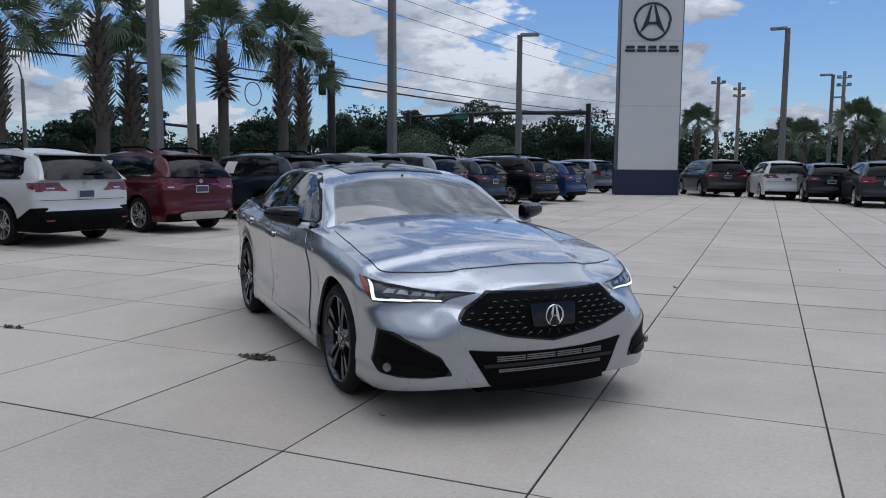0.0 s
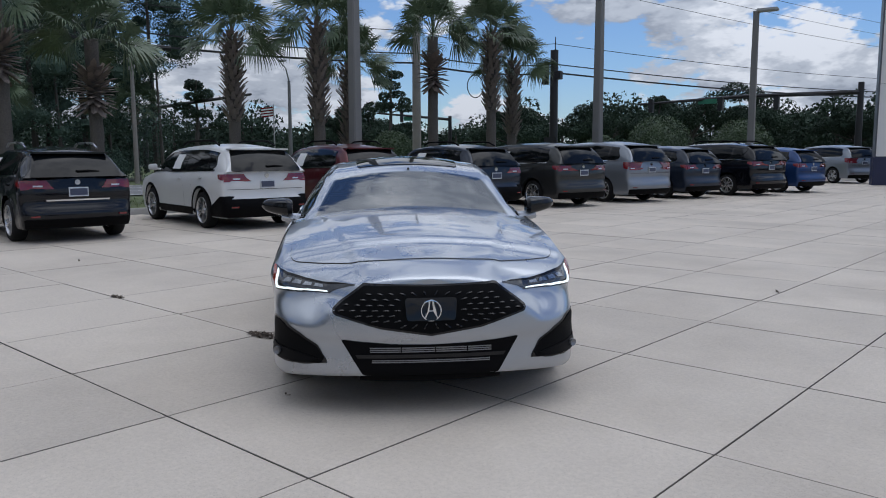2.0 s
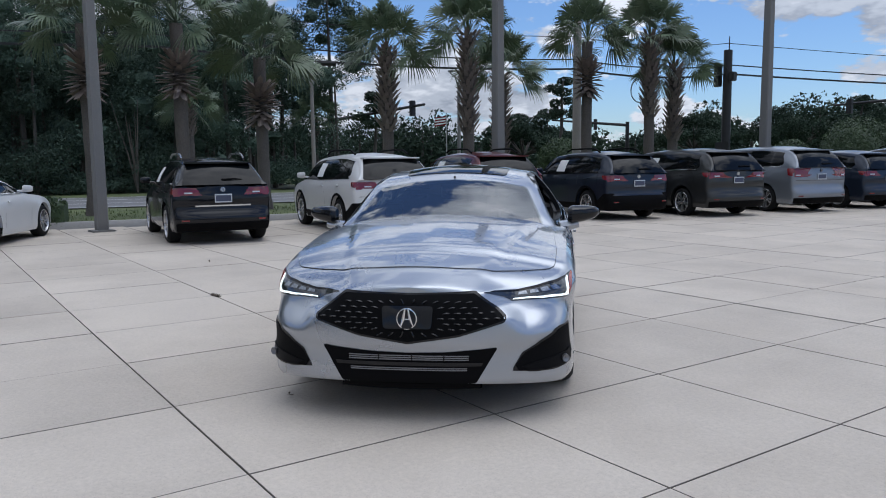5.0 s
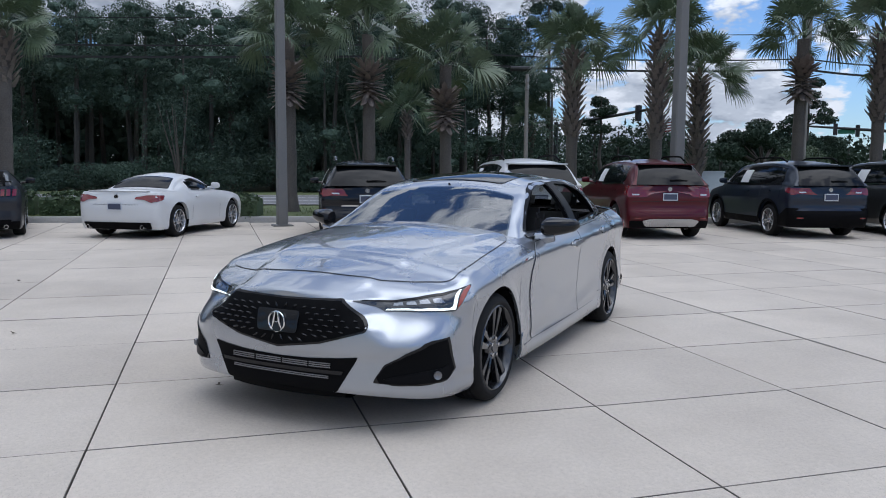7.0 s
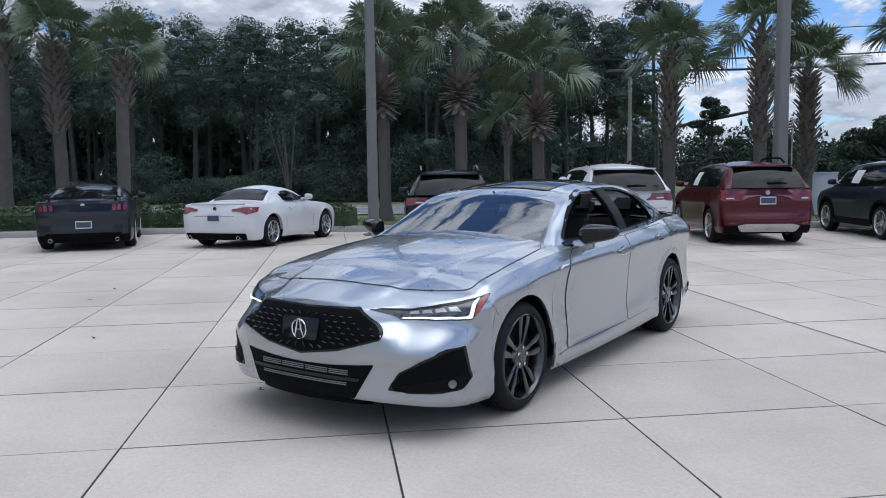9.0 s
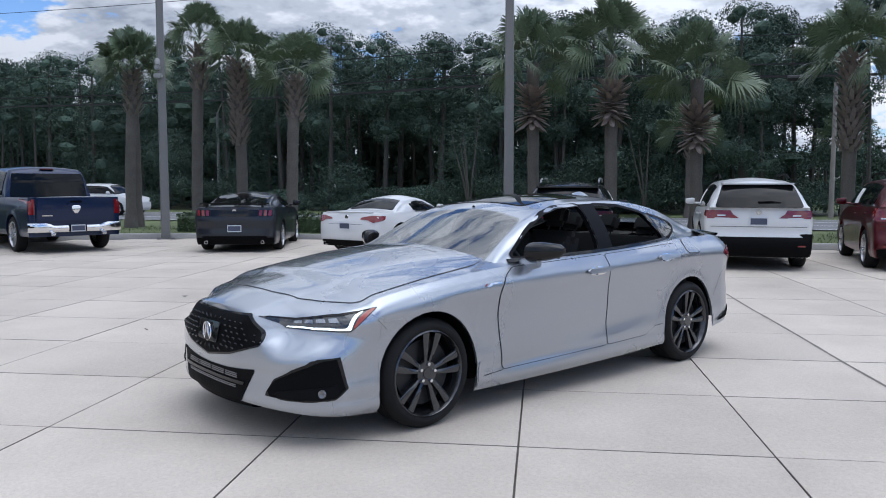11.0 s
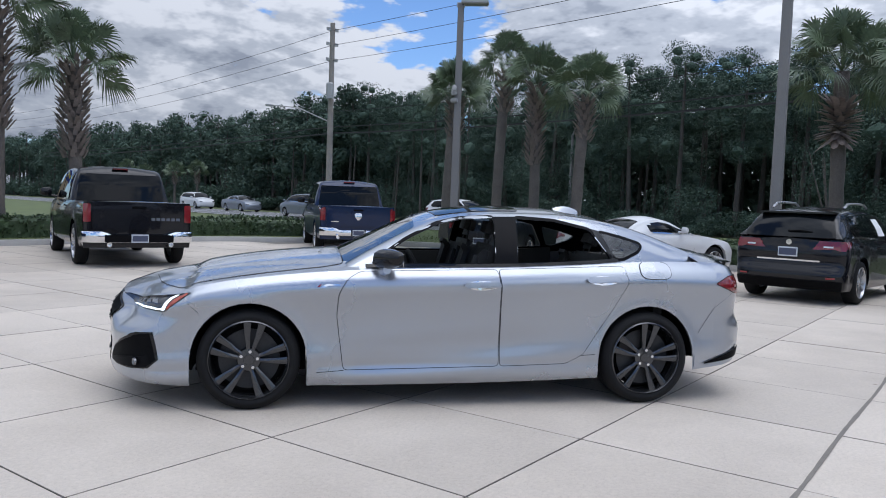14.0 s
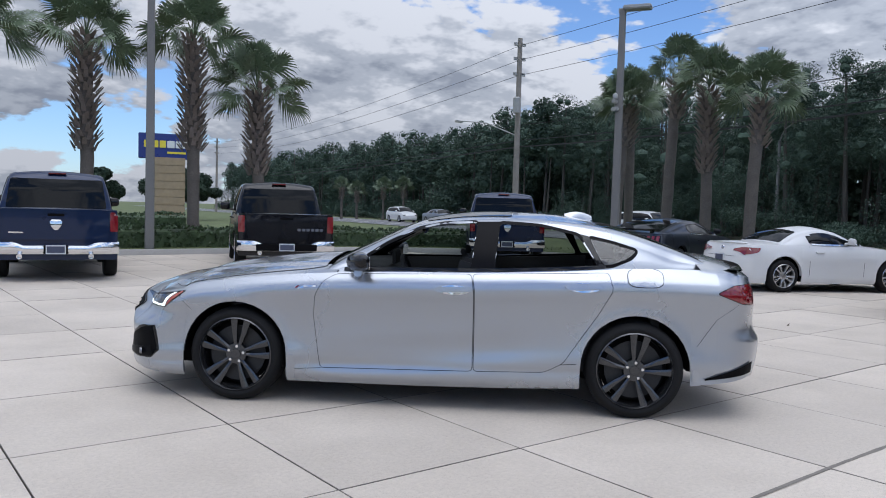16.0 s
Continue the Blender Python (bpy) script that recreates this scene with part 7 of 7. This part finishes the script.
tagged(mesh_part("grass_tufts", V, F, M["blade"]), "short grass blades on the verge", "grass", kind="stuff")

# a slim bare tree at the edge of the woods
def bare_tree(x, y, h, seed):
    r = random.Random(seed)
    bm = bmesh.new()
    for k in range(5):
        az = r.uniform(0, 6.28)
        top = Vector((math.cos(az) * r.uniform(0.4, 1.6), math.sin(az) * r.uniform(0.4, 1.6), h * r.uniform(0.7, 1.0)))
        tube(bm, [(0, 0, 0), top * 0.35 + Vector((0, 0, 0.3)), top * 0.7, top], [0.06, 0.045, 0.03, 0.012], 6)
    o = part("bare_tree", bm, M["trunk"])
    o.location = (x, y, 0)
    tagged(o, "slim leafless grey tree before the woods", "tree")


bare_tree(wood_edge(2.0) + 3.0, 2.0, 6.0, 2)
bare_tree(wood_edge(12.0) + 2.5, 12.0, 5.0, 5)


# ---- posts, signs, wires ----
def lamp_post(x, y, h, arm_to, r=0.125, head=True, label="grey square concrete lamp post with a flat lamp head"):
    t = thing("lamp_post", Matrix.Translation((x, y, 0)), label, "lamp post", "lot lamp posts")
    bm = bmesh.new()
    a = math.atan2(arm_to[1], arm_to[0])
    rows = []
    for z, s in ((0.0, 1.0), (h * 0.5, 0.86), (h, 0.72)):
        q, c = r * s, r * s * 0.78
        rows.append([bm.verts.new(Matrix.Rotation(a, 3, "Z") @ Vector((u, v, z))) for u, v in ((q, c), (c, q), (-c, q), (-q, c), (-q, -c), (-c, -q), (c, -q), (q, -c))])
    grid_faces(bm, rows, True)
    bm.faces.new(rows[-1])
    part("post", bm, M["pole"], t)
    bm = bmesh.new()
    box(bm, -0.24, 0.24, -0.24, 0.24, -0.05, 0.035, 0.015, Matrix.Rotation(a, 4, "Z"))
    part("base_plate", bm, M["pole"], t)
    if head:
        bm = bmesh.new()
        box(bm, 0.02, 0.85, -0.22, 0.22, h - 0.02, h + 0.10, 0.03, Matrix.Rotation(a, 4, "Z"))
        box(bm, -0.12, 0.12, -0.06, 0.06, h - 0.1, h + 0.04, 0.01, Matrix.Rotation(a, 4, "Z"))
        part("lamp_head", bm, M["lamp_head"], t)
    return t


lamp_post(-15.9, 5.43, 9.0, (1, 0.1), label="grey square concrete lamp post by the kerb")
p2 = lamp_post(-17.6, -4.5, 7.6, (-0.5, 0.85), label="grey concrete lamp post carrying a small camera")
bm = bmesh.new()
box(bm, 0.12, 0.30, -0.06, 0.06, 4.78, 4.9, 0.02)
box(bm, 0.12, 0.26, -0.12, 0.12, 4.55, 4.68, 0.03)
lathe(bm, [(4.92, 0.001), (4.92, 0.07), (5.02, 0.08), (5.08, 0.05), (5.1, 0.001)], 12, axis="z", m=Matrix.Translation((0.2, 0, 0)))
part("camera_box", bm, M["lamp_head"], p2)
lamp_post(-5.6, -10.7, 8.0, (0.3, 0.9), label="grey concrete lamp post behind the kerb")
lamp_post(-13.9, 15.1, 9.5, (1, 0), 0.145, label="stout grey concrete lamp post among the cars")
lamp_post(-12.1, 24.5, 9.0, (1, 0), 0.15, label="grey concrete lamp post behind parked SUVs")
lamp_post(-10.5, 34.2, 7.2, (1, 0.2), 0.15, label="grey lamp post with one flat head")
lamp_post(0.7, 45.1, 8.6, (-1, 0.1), 0.17, label="tall grey lamp post beyond the tower")
lamp_post(4.0, 61.0, 7.8, (-1, 0.1), 0.15, label="grey lamp post far beyond the tower")
lamp_post(5.7, 73.0, 7.2, (-1, 0.1), 0.15, label="grey lamp post far down the row")


def utility_pole(x, y, h, r, arms, label, along=(0.18, 0.98)):
    t = thing("utility_pole", Matrix.Translation((x, y, 0)), label, "utility pole", "utility poles")
    bm = bmesh.new()
    tube(bm, [(0, 0, -0.3), (0, 0, h * 0.5), (0, 0, h)], [r, r * 0.85, r * 0.7], 10)
    part("post", bm, M["wood_pole"], t)
    ac = Vector((-along[1], along[0], 0)).normalized()
    for z in arms:
        bm = bmesh.new()
        tube(bm, [Vector((0, 0, z)) - ac * 0.35, Vector((0, 0, z)) + ac * 0.35], 0.05, 6)
        for s in (-1, 1):
            for q in range(3):
                p = Vector((0, 0, z)) + ac * (0.22 + 0.09 * q) * s
                tube(bm, [p - Vector((0, 0, 0.03)), p + Vector((0, 0, 0.16))], 0.045, 8)
        part("insulator_arm", bm, M["lamp_head"], t)
    return t


u = utility_pole(-32.7, -25.0, 12.3, 0.22, (11.85, 10.95, 10.0), "tall grey utility pole with insulators and transformer")
bm = bmesh.new()
lathe(bm, [(7.6, 0.001), (7.6, 0.24), (8.5, 0.24), (8.58, 0.16), (8.6, 0.001)], 16, axis="z", m=Matrix.Translation((0.4, 0.3, 0)))
part("transformer", bm, M["lamp_head"], u)
bm = bmesh.new()
tube(bm, [(0, 0, 6.2), (1.4, -1.4, 7.0), (2.6, -2.6, 7.1)], [0.04, 0.035, 0.03], 6)
box(bm, 2.4, 2.9, -2.75, -2.5, 7.0, 7.12, 0.02)
part("street_light_arm", bm, M["lamp_head"], u)
utility_pole(-22.0, 25.9, 13.0, 0.20, (12.0, 11.0), "weathered utility pole by the highway")
utility_pole(-50.0, -118.0, 12.5, 0.22, (11.9, 11.0, 10.0), "tall grey utility pole down the highway")
utility_pole(-37.0, 20.5, 6.6, 0.13, (6.2, 5.8), "slim wooden pole across the highway")
utility_pole(-2.1, 62.0, 7.6, 0.16, (7.1, 6.6), "utility pole beyond the tower sign")
utility_pole(-3.0, 52.0, 7.0, 0.15, (6.6,), "utility pole beyond the tower sign")
utility_pole(4.4, 57.0, 7.6, 0.15, (7.2, 6.7), "utility pole beyond the far row")
# plain posts with street light arms, far side of the highway
for x, y, h, s in ((-48.0, -16.0, 6.6, 1), (-58.0, -62.0, 6.2, 1), (-38.5, 31.5, 6.0, -1)):
    t = thing("street_light", Matrix.Translation((x, y, 0)), "slim grey street light with a curved arm", "street light", "street lights")
    bm = bmesh.new()
    tube(bm, [(0, 0, 0), (0, 0, h * 0.6), (0, 0, h)], [0.13, 0.11, 0.09], 8)
    part("post", bm, M["pole"], t)
    bm = bmesh.new()
    tube(bm, [(0, 0, h), (0.5, 0.6 * s, h + 0.7), (1.2, 1.6 * s, h + 1.0)], [0.05, 0.04, 0.035], 6)
    box(bm, 1.05, 1.6, 1.5 * s - 0.1, 1.5 * s + 0.2, h + 0.95, h + 1.07, 0.03)
    part("arm", bm, M["lamp_head"], t)


def wire(pts, r=0.012, sag=0.4, label="black overhead cable along the highway"):
    bm = bmesh.new()
    for a, b in zip(pts, pts[1:]):
        a, b = Vector(a), Vector(b)
        tube(bm, [a.lerp(b, k / 14) - Vector((0, 0, sag * 4 * (k / 14) * (1 - k / 14))) for k in range(15)], r, 4, cap=False)
    return tagged(part("overhead_wire", bm, M["wire"]), label, "cable", "overhead wires")


ac = Vector((-0.98, 0.18, 0)) * 0.3
for z, r in ((11.85, 0.014), (10.95, 0.014), (10.0, 0.014)):
    wire([(-32.7, -25.0, z), (-22.0, 25.9, z + 0.2), (-12.0, 85.0, z)], r, 0.5)
    wire([(-32.7, -25.0, z), (-50.0, -118.0, z)], r, 1.2)
for z, r in ((6.9, 0.018), (5.95, 0.032), (5.55, 0.05)):
    low_wire = wire([(-47.0, -90.0, z), (-32.9, -25.0, z), (-24.4, 9.0, z - 0.2), (-22.0, 25.9, z - 0.2), (-19.4, 32.7, z - 0.3), (-12.0, 70.0, z)], r, 0.25, "heavy dark cable bundle along the highway")
bm = bmesh.new()
tube(bm, [(-22.75, 14.0, 4.95), (-22.6, 14.7, 4.95)], 0.09, 8)
part("splice_case", bm, M["wire"], low_wire)
bm = bmesh.new()
tube(bm, [Vector((-20.9, 28.6, 4.45)) + Vector((0.12, 0.42, 0)) * math.cos(a) + Vector((0, 0, 0.5)) * math.sin(a) for a in np.linspace(0, 2 * math.pi, 25)], 0.022, 6, cap=False)
part("cable_loop", bm, M["wire"], low_wire, "spare coil of black cable")

# tower sign
tw = thing("tower_sign", Matrix.Translation((-5.42, 39.3, 0)) @ Matrix.Rotation(math.atan2(1.13, 3.07), 4, "Z"), "tall white dealership tower with navy foot", "sign")
bm = bmesh.new()
box(bm, -1.52, 1.52, -0.02, 0.72, 1.22, 10.6, 0.01)
part("tower_body", bm, M["tower_edge"], tw, smooth=False)
bm = bmesh.new()
box(bm, -1.56, 1.56, -0.05, 0.76, 0.0, 1.22, 0.01)
part("tower_foot", bm, M["navy"], tw, smooth=False)
for k in range(3):
    bm = bmesh.new()
    z0 = 1.25 + k * 3.1
    box(bm, -1.46, 1.46, -0.06, -0.02, z0, z0 + 3.085, 0.006)
    part("face_panel", bm, M["tower"], tw, smooth=False)
bm = bmesh.new()
tube(bm, [(0.86 * math.cos(a) * (0.94 if math.sin(a) < 0 else 1), -0.09, 8.36 + 0.86 * math.sin(a)) for a in np.linspace(0, 2 * math.pi, 49)], 0.055, 8, cap=False)
for s in (1, -1):
    for p in ([(s * 0.12, 9.12), (s * 0.05, 9.12), (s * 0.20, 8.20), (s * 0.62, 7.78), (s * 0.34, 8.45)],):
        vs = [bm.verts.new((x, -0.075, z)) for x, z in p]
        w = [bm.verts.new((x, -0.115, z)) for x, z in p]
        bm.faces.new(w)
        for i in range(5):
            bm.faces.new((vs[i], vs[(i + 1) % 5], w[(i + 1) % 5], w[i]))
box(bm, -0.25, 0.25, -0.115, -0.075, 8.22, 8.34)
bmesh.ops.recalc_face_normals(bm, faces=bm.faces[:])
part("emblem", bm, M["logo"], tw, "dark ring emblem")
for x0, x1 in ((-1.28, -0.78), (-0.72, -0.26), (-0.2, 0.26), (0.32, 0.74), (0.8, 1.3)):
    bm = bmesh.new()
    box(bm, x0, x1, -0.10, -0.06, 6.92, 7.04, 0.01)
    box(bm, x0 + 0.04, x1 - 0.04, -0.10, -0.06, 7.08, 7.22, 0.01)
    part("name_bar", bm, M["logo"], tw, smooth=False)

# signal mast across the street, dark signal pole at the corner
sm = thing("signal_mast", Matrix.Translation((-13.2, 61.7, 0)), "dark traffic signal mast with a long arm", "traffic signal", "traffic signals")
bm = bmesh.new()
tube(bm, [(0, 0, 0), (0, 0, 6.3)], [0.26, 0.2], 10)
part("post", bm, M["black_steel"], sm)
bm = bmesh.new()
tube(bm, [(0, 0, 5.6), (-7.0, -2.4, 5.55), (-14.5, -5.0, 5.15)], [0.17, 0.14, 0.08], 8)
part("arm", bm, M["black_steel"], sm)
for f in (0.35, 0.6, 0.93):
    bm = bmesh.new()
    box(bm, -14.5 * f - 0.18, -14.5 * f + 0.18, -5 * f - 0.3, -5 * f + 0.05, 4.5, 5.5, 0.03)
    part("signal_head", bm, M["black_steel"], sm)
bm = bmesh.new()
box(bm, -10.3, -8.9, -3.5, -3.42, 5.05, 5.4, 0.01)
part("street_name_plate", bm, M["sign_green"], sm, "green street name plate")
sp = thing("signal_pole", Matrix.Translation((-19.4, 32.7, 0)), "thick dark signal pole with signal head", "traffic signal", "traffic signals")
bm = bmesh.new()
tube(bm, [(0, 0, 0), (0, 0, 6.3)], [0.21, 0.19], 10)
tube(bm, [(0.05, 0, 6.3), (0.05, 0, 6.9)], [0.03, 0.02], 6)
part("post", bm, M["black_steel"], sp)
bm = bmesh.new()
box(bm, -0.5, -0.22, -0.35, -0.05, 4.7, 5.7, 0.03)
box(bm, 0.25, 0.5, -0.3, 0.0, 4.9, 5.3, 0.03)
part("signal_head", bm, M["black_steel"], sp)
bm = bmesh.new()
box(bm, -0.35, 0.35, -0.3, -0.22, 1.6, 2.2, 0.02)
part("control_box", bm, M["black_steel"], sp)


def far_mast(x, y, post_h, arm, heads, plate=None):
    """Signal mast: post, one straight arm to the offset `arm`, hung heads at parts of its length, street plate between two of them."""
    t = thing("signal_mast", Matrix.Translation((x, y, 0)), "dark signal mast reaching over the highway", "traffic signal", "traffic signals")
    bm = bmesh.new()
    tube(bm, [(0, 0, -0.1), (0, 0, post_h)], [0.24, 0.19], 10)
    part("post", bm, M["black_steel"], t)
    a0, a1 = Vector((0, 0, post_h - 0.35)), Vector(arm)
    bm = bmesh.new()
    tube(bm, [a0, a0.lerp(a1, 0.5), a1], [0.16, 0.13, 0.09], 8)
    part("arm", bm, M["black_steel"], t)
    turn = Matrix.Rotation(math.atan2(arm[1], arm[0]), 4, "Z")
    for f in heads:
        p = Matrix.Translation(a0.lerp(a1, f)) @ turn
        bm = bmesh.new()
        box(bm, -0.19, 0.19, -0.24, 0.10, -0.72, 0.42, 0.03, p)
        for z in (0.26, -0.10, -0.46):
            box(bm, -0.15, 0.15, -0.40, -0.22, z, z + 0.05, 0.0, p)
        part("signal_head", bm, M["black_steel"], t)
    if plate:
        p = Matrix.Translation(a0.lerp(a1, plate)) @ turn
        bm = bmesh.new()
        box(bm, -0.75, 0.75, -0.12, -0.06, -0.5, -0.08, 0.01, p)
        part("street_name_plate", bm, M["sign_green"], t, "green street name plate")


far_mast(-59.5, 32.6, 5.45, (14.2, 0.7, 5.62), (0.9,))
far_mast(-54.9, 65.4, 5.45, (-5.6, -5.7, 5.78), (0.42, 0.66), 0.54)

# pale equipment cabinet on a pad beyond the parked cars
cb = thing("equipment_cabinet", Matrix.Translation((-18.4, 19.35, 0)) @ Matrix.Rotation(radians(-35), 4, "Z"), "pale grey metal equipment cabinet on a concrete pad", "cabinet")
bm = bmesh.new()
box(bm, -0.62, 0.62, -0.55, 0.55, -0.1, 0.12, 0.02)
part("pad", bm, M["pole"], cb)
bm = bmesh.new()
box(bm, -0.42, 0.42, -0.38, 0.38, 0.12, 1.36, 0.02)
box(bm, -0.45, 0.45, -0.41, 0.41, 1.36, 1.41, 0.015)
part("housing", bm, surf("cabinet_paint", (0.68, 0.72, 0.76), 0.5, var=0.1), cb)
for k in (-1, 1):
    bm = bmesh.new()
    box(bm, min(0.01 * k, 0.39 * k), max(0.01 * k, 0.39 * k), -0.405, -0.376, 0.2, 1.3, 0.008)
    part("door", bm, M["paper"], cb)

# blue and yellow dealer sign across the lawn, wordless
cs = thing("dealer_sign", Matrix.Translation((-19.2, -50.8, 0)) @ Matrix.Rotation(radians(163), 4, "Z"), "blue dealer sign on a tan block pylon", "sign")
tan = surf("tan_block", (0.33, 0.25, 0.16), 0.85, var=0.2)
for k in range(8):
    bm = bmesh.new()
    box(bm, -1.45, 1.45, -0.6, 0.6, k * 0.62 - 0.05, k * 0.62 + 0.565, 0.03)
    part("pylon_block", bm, tan, cs)
bm = bmesh.new()
box(bm, -2.0, 2.0, -0.45, 0.45, 4.8, 6.75, 0.04)
part("sign_box", bm, surf("sign_blue", (0.012, 0.03, 0.19), 0.35), cs)
ym, wm = surf("sign_yellow", (0.75, 0.62, 0.05), 0.4), surf("sign_white", (0.75, 0.75, 0.75), 0.4)
for y0, y1 in ((-0.50, -0.45), (0.45, 0.50)):
    for x0, x1, mm in ((-1.6, -1.1, ym), (-1.0, -0.55, ym), (-0.45, 0.0, ym), (0.1, 0.65, wm), (0.72, 1.15, wm), (1.22, 1.62, wm), (0.1, 1.5, ym)):
        q = -1 if y0 < 0 else 1
        bm = bmesh.new()
        box(bm, -q * x0, -q * x1, y0, y1, 5.2 if x1 - x0 > 1 else 5.65, 5.36 if x1 - x0 > 1 else 6.2, 0.02)
        part("letter_bar", bm, mm, cs)

# flag on a thin mast
fl = thing("flagpole", Matrix.Translation((-46.7, 36.2, 0)), "thin white flagpole with a striped flag", "flag")
bm = bmesh.new()
tube(bm, [(0, 0, 0), (0, 0, 5.1)], [0.06, 0.04], 8)
part("pole", bm, M["lamp_head"], fl)
for k in range(7):
    bm = bmesh.new()
    rows = [[bm.verts.new((-1.0 * q / 6 * 0.7, -1.0 * q / 6 * 0.6 + 0.05 * math.sin(q), 4.95 - 0.10 * k - d - 0.02 * q)) for d in (0, 0.10)] for q in range(7)]
    grid_faces(bm, rows)
    part("flag_stripe", bm, M["lens_red"] if k % 2 == 0 else M["paper"], fl)


# ---- small things on the concrete ----
def litter(x, y, r, n, seed):
    """A small drift of dirt and dead leaves in a joint."""
    g = random.Random(seed)
    bm = bmesh.new()
    for _ in range(n):
        a, q = g.uniform(0, 6.28), r * math.sqrt(g.random())
        c = Vector((x + math.cos(a) * q * 1.6, y + math.sin(a) * q * 0.6, 0.004 + g.random() * 0.012))
        u = Vector((g.uniform(-1, 1), g.uniform(-1, 1), g.uniform(-0.3, 0.3))).normalized() * g.uniform(0.012, 0.035)
        v = Vector((-u.y, u.x, g.uniform(-0.01, 0.01))) * 0.5
        bm.faces.new([bm.verts.new(c - u), bm.verts.new(c + v), bm.verts.new(c + u + Vector((0, 0, 0.004))), bm.verts.new(c - v)])
    tagged(part("leaf_litter", bm, LITTER, smooth=False), "small drift of dead leaves in a joint", "litter", "leaf litter", kind="stuff")


LITTER = surf("dead_leaves", (0.07, 0.05, 0.035), 0.9, var=0.5, scale=8, fine=60)
litter(-3.40, 4.70, 0.10, 90, 1)
litter(-5.93, 4.71, 0.06, 40, 2)
g_ = random.Random(4)
for k in range(14):
    litter(g_.uniform(-10, 5), g_.uniform(0, 14), 0.02, 2, 20 + k)

# tarred construction joint, uneven and wider than the sawn ones
bm = bmesh.new()
rows = []
x = -15.9
while x < 18:
    wob, wd = noise.noise(Vector((x * 0.7, 3.1, 0))) * 0.012, 0.009 + 0.010 * abs(noise.noise(Vector((x * 1.9, 7.7, 0)))) + 0.009 * abs(noise.noise(Vector((x * 6.0, 1.7, 0))))
    rows.append([bm.verts.new((x, 8.82 + wob + s * wd, 0.0025)) for s in (-1, 1)])
    x += 0.08
grid_faces(bm, rows)
bmesh.ops.recalc_face_normals(bm, faces=bm.faces[:])
tagged(part("joint_filler", bm, M["joint"], smooth=False), "dark uneven tar joint across the lot", "joint", kind="structure")


# ---- concrete slabs ----
GX = [0.36 + 1.265 * k for k in range(-16, 14)]
GY = [3.215 - 1.445 * k for k in range(10, 0, -1)] + [3.215, 4.70, 6.13, 7.55, 8.82] + [8.82 + 1.44 * k for k in range(1, 25)]


def kerb_x(y):
    """The kerb's x at this y on the west side, with the south-west corner."""
    best = None
    for a, b in zip(KERB, KERB[1:]):
        if min(a.y, b.y) <= y <= max(a.y, b.y) and abs(a.y - b.y) > 1e-4:
            x = a.x + (b.x - a.x) * (y - a.y) / (b.y - a.y)
            best = x if best is None else min(best, x)
    return best


slab_meshes = {}


def slab_mesh(wx, wy):
    key = (round(wx, 2), round(wy, 2))
    if key not in slab_meshes:
        bm = bmesh.new()
        g, b = 0.0042, 0.0022
        x, y = wx / 2 - g, wy / 2 - g
        lo = [bm.verts.new((sx * x, sy * y, -0.02)) for sx, sy in ((-1, -1), (1, -1), (1, 1), (-1, 1))]
        md = [bm.verts.new((sx * x, sy * y, -b)) for sx, sy in ((-1, -1), (1, -1), (1, 1), (-1, 1))]
        hi = [bm.verts.new((sx * (x - b), sy * (y - b), 0)) for sx, sy in ((-1, -1), (1, -1), (1, 1), (-1, 1))]
        for u, w in ((lo, md), (md, hi)):
            for k in range(4):
                bm.faces.new((u[k], u[(k + 1) % 4], w[(k + 1) % 4], w[k])).material_index = 1
        bm.faces.new(hi)
        me = bpy.data.meshes.new("slab")
        bm.to_mesh(me)
        bm.free()
        me.materials.append(M["slab"])
        me.materials.append(M["joint"])
        slab_meshes[key] = me
    return slab_meshes[key]


cells = []
for i in range(len(GX) - 1):
    for j in range(len(GY) - 1):
        x0, x1, y0, y1 = GX[i], GX[i + 1], GY[j], GY[j + 1]
        kx = [kerb_x(y) for y in (y0, y1)]
        lim = max((k for k in kx if k is not None), default=None)
        if lim is None or x1 < lim + 0.25:
            continue
        x0 = max(x0, lim + 0.02)
        cells.append((math.hypot((x0 + x1) / 2 + 1.5, (y0 + y1) / 2 - 6.0), x0, x1, y0, y1))
cells.sort()
for _, x0, x1, y0, y1 in cells[:300]:
    o = new("slab", slab_mesh(x1 - x0, y1 - y0))
    o.parent = pav
    o.location = ((x0 + x1) / 2, (y0 + y1) / 2, random.uniform(-0.0015, 0.0015))
bm = bmesh.new()
for _, x0, x1, y0, y1 in cells[300:]:
    g = 0.0075
    v = [bm.verts.new((x, y, z)) for z in (-0.02, 0.0) for x, y in ((x0 + g, y0 + g), (x1 - g, y0 + g), (x1 - g, y1 - g), (x0 + g, y1 - g))]
    bm.faces.new(v[4:])
    for k in range(4):
        bm.faces.new((v[k], v[(k + 1) % 4], v[4 + (k + 1) % 4], v[4 + k])).material_index = 1
field = tagged(part("slab_field", bm, M["slab"], pav, smooth=False), kind="stuff")
field.data.materials.append(M["joint"])
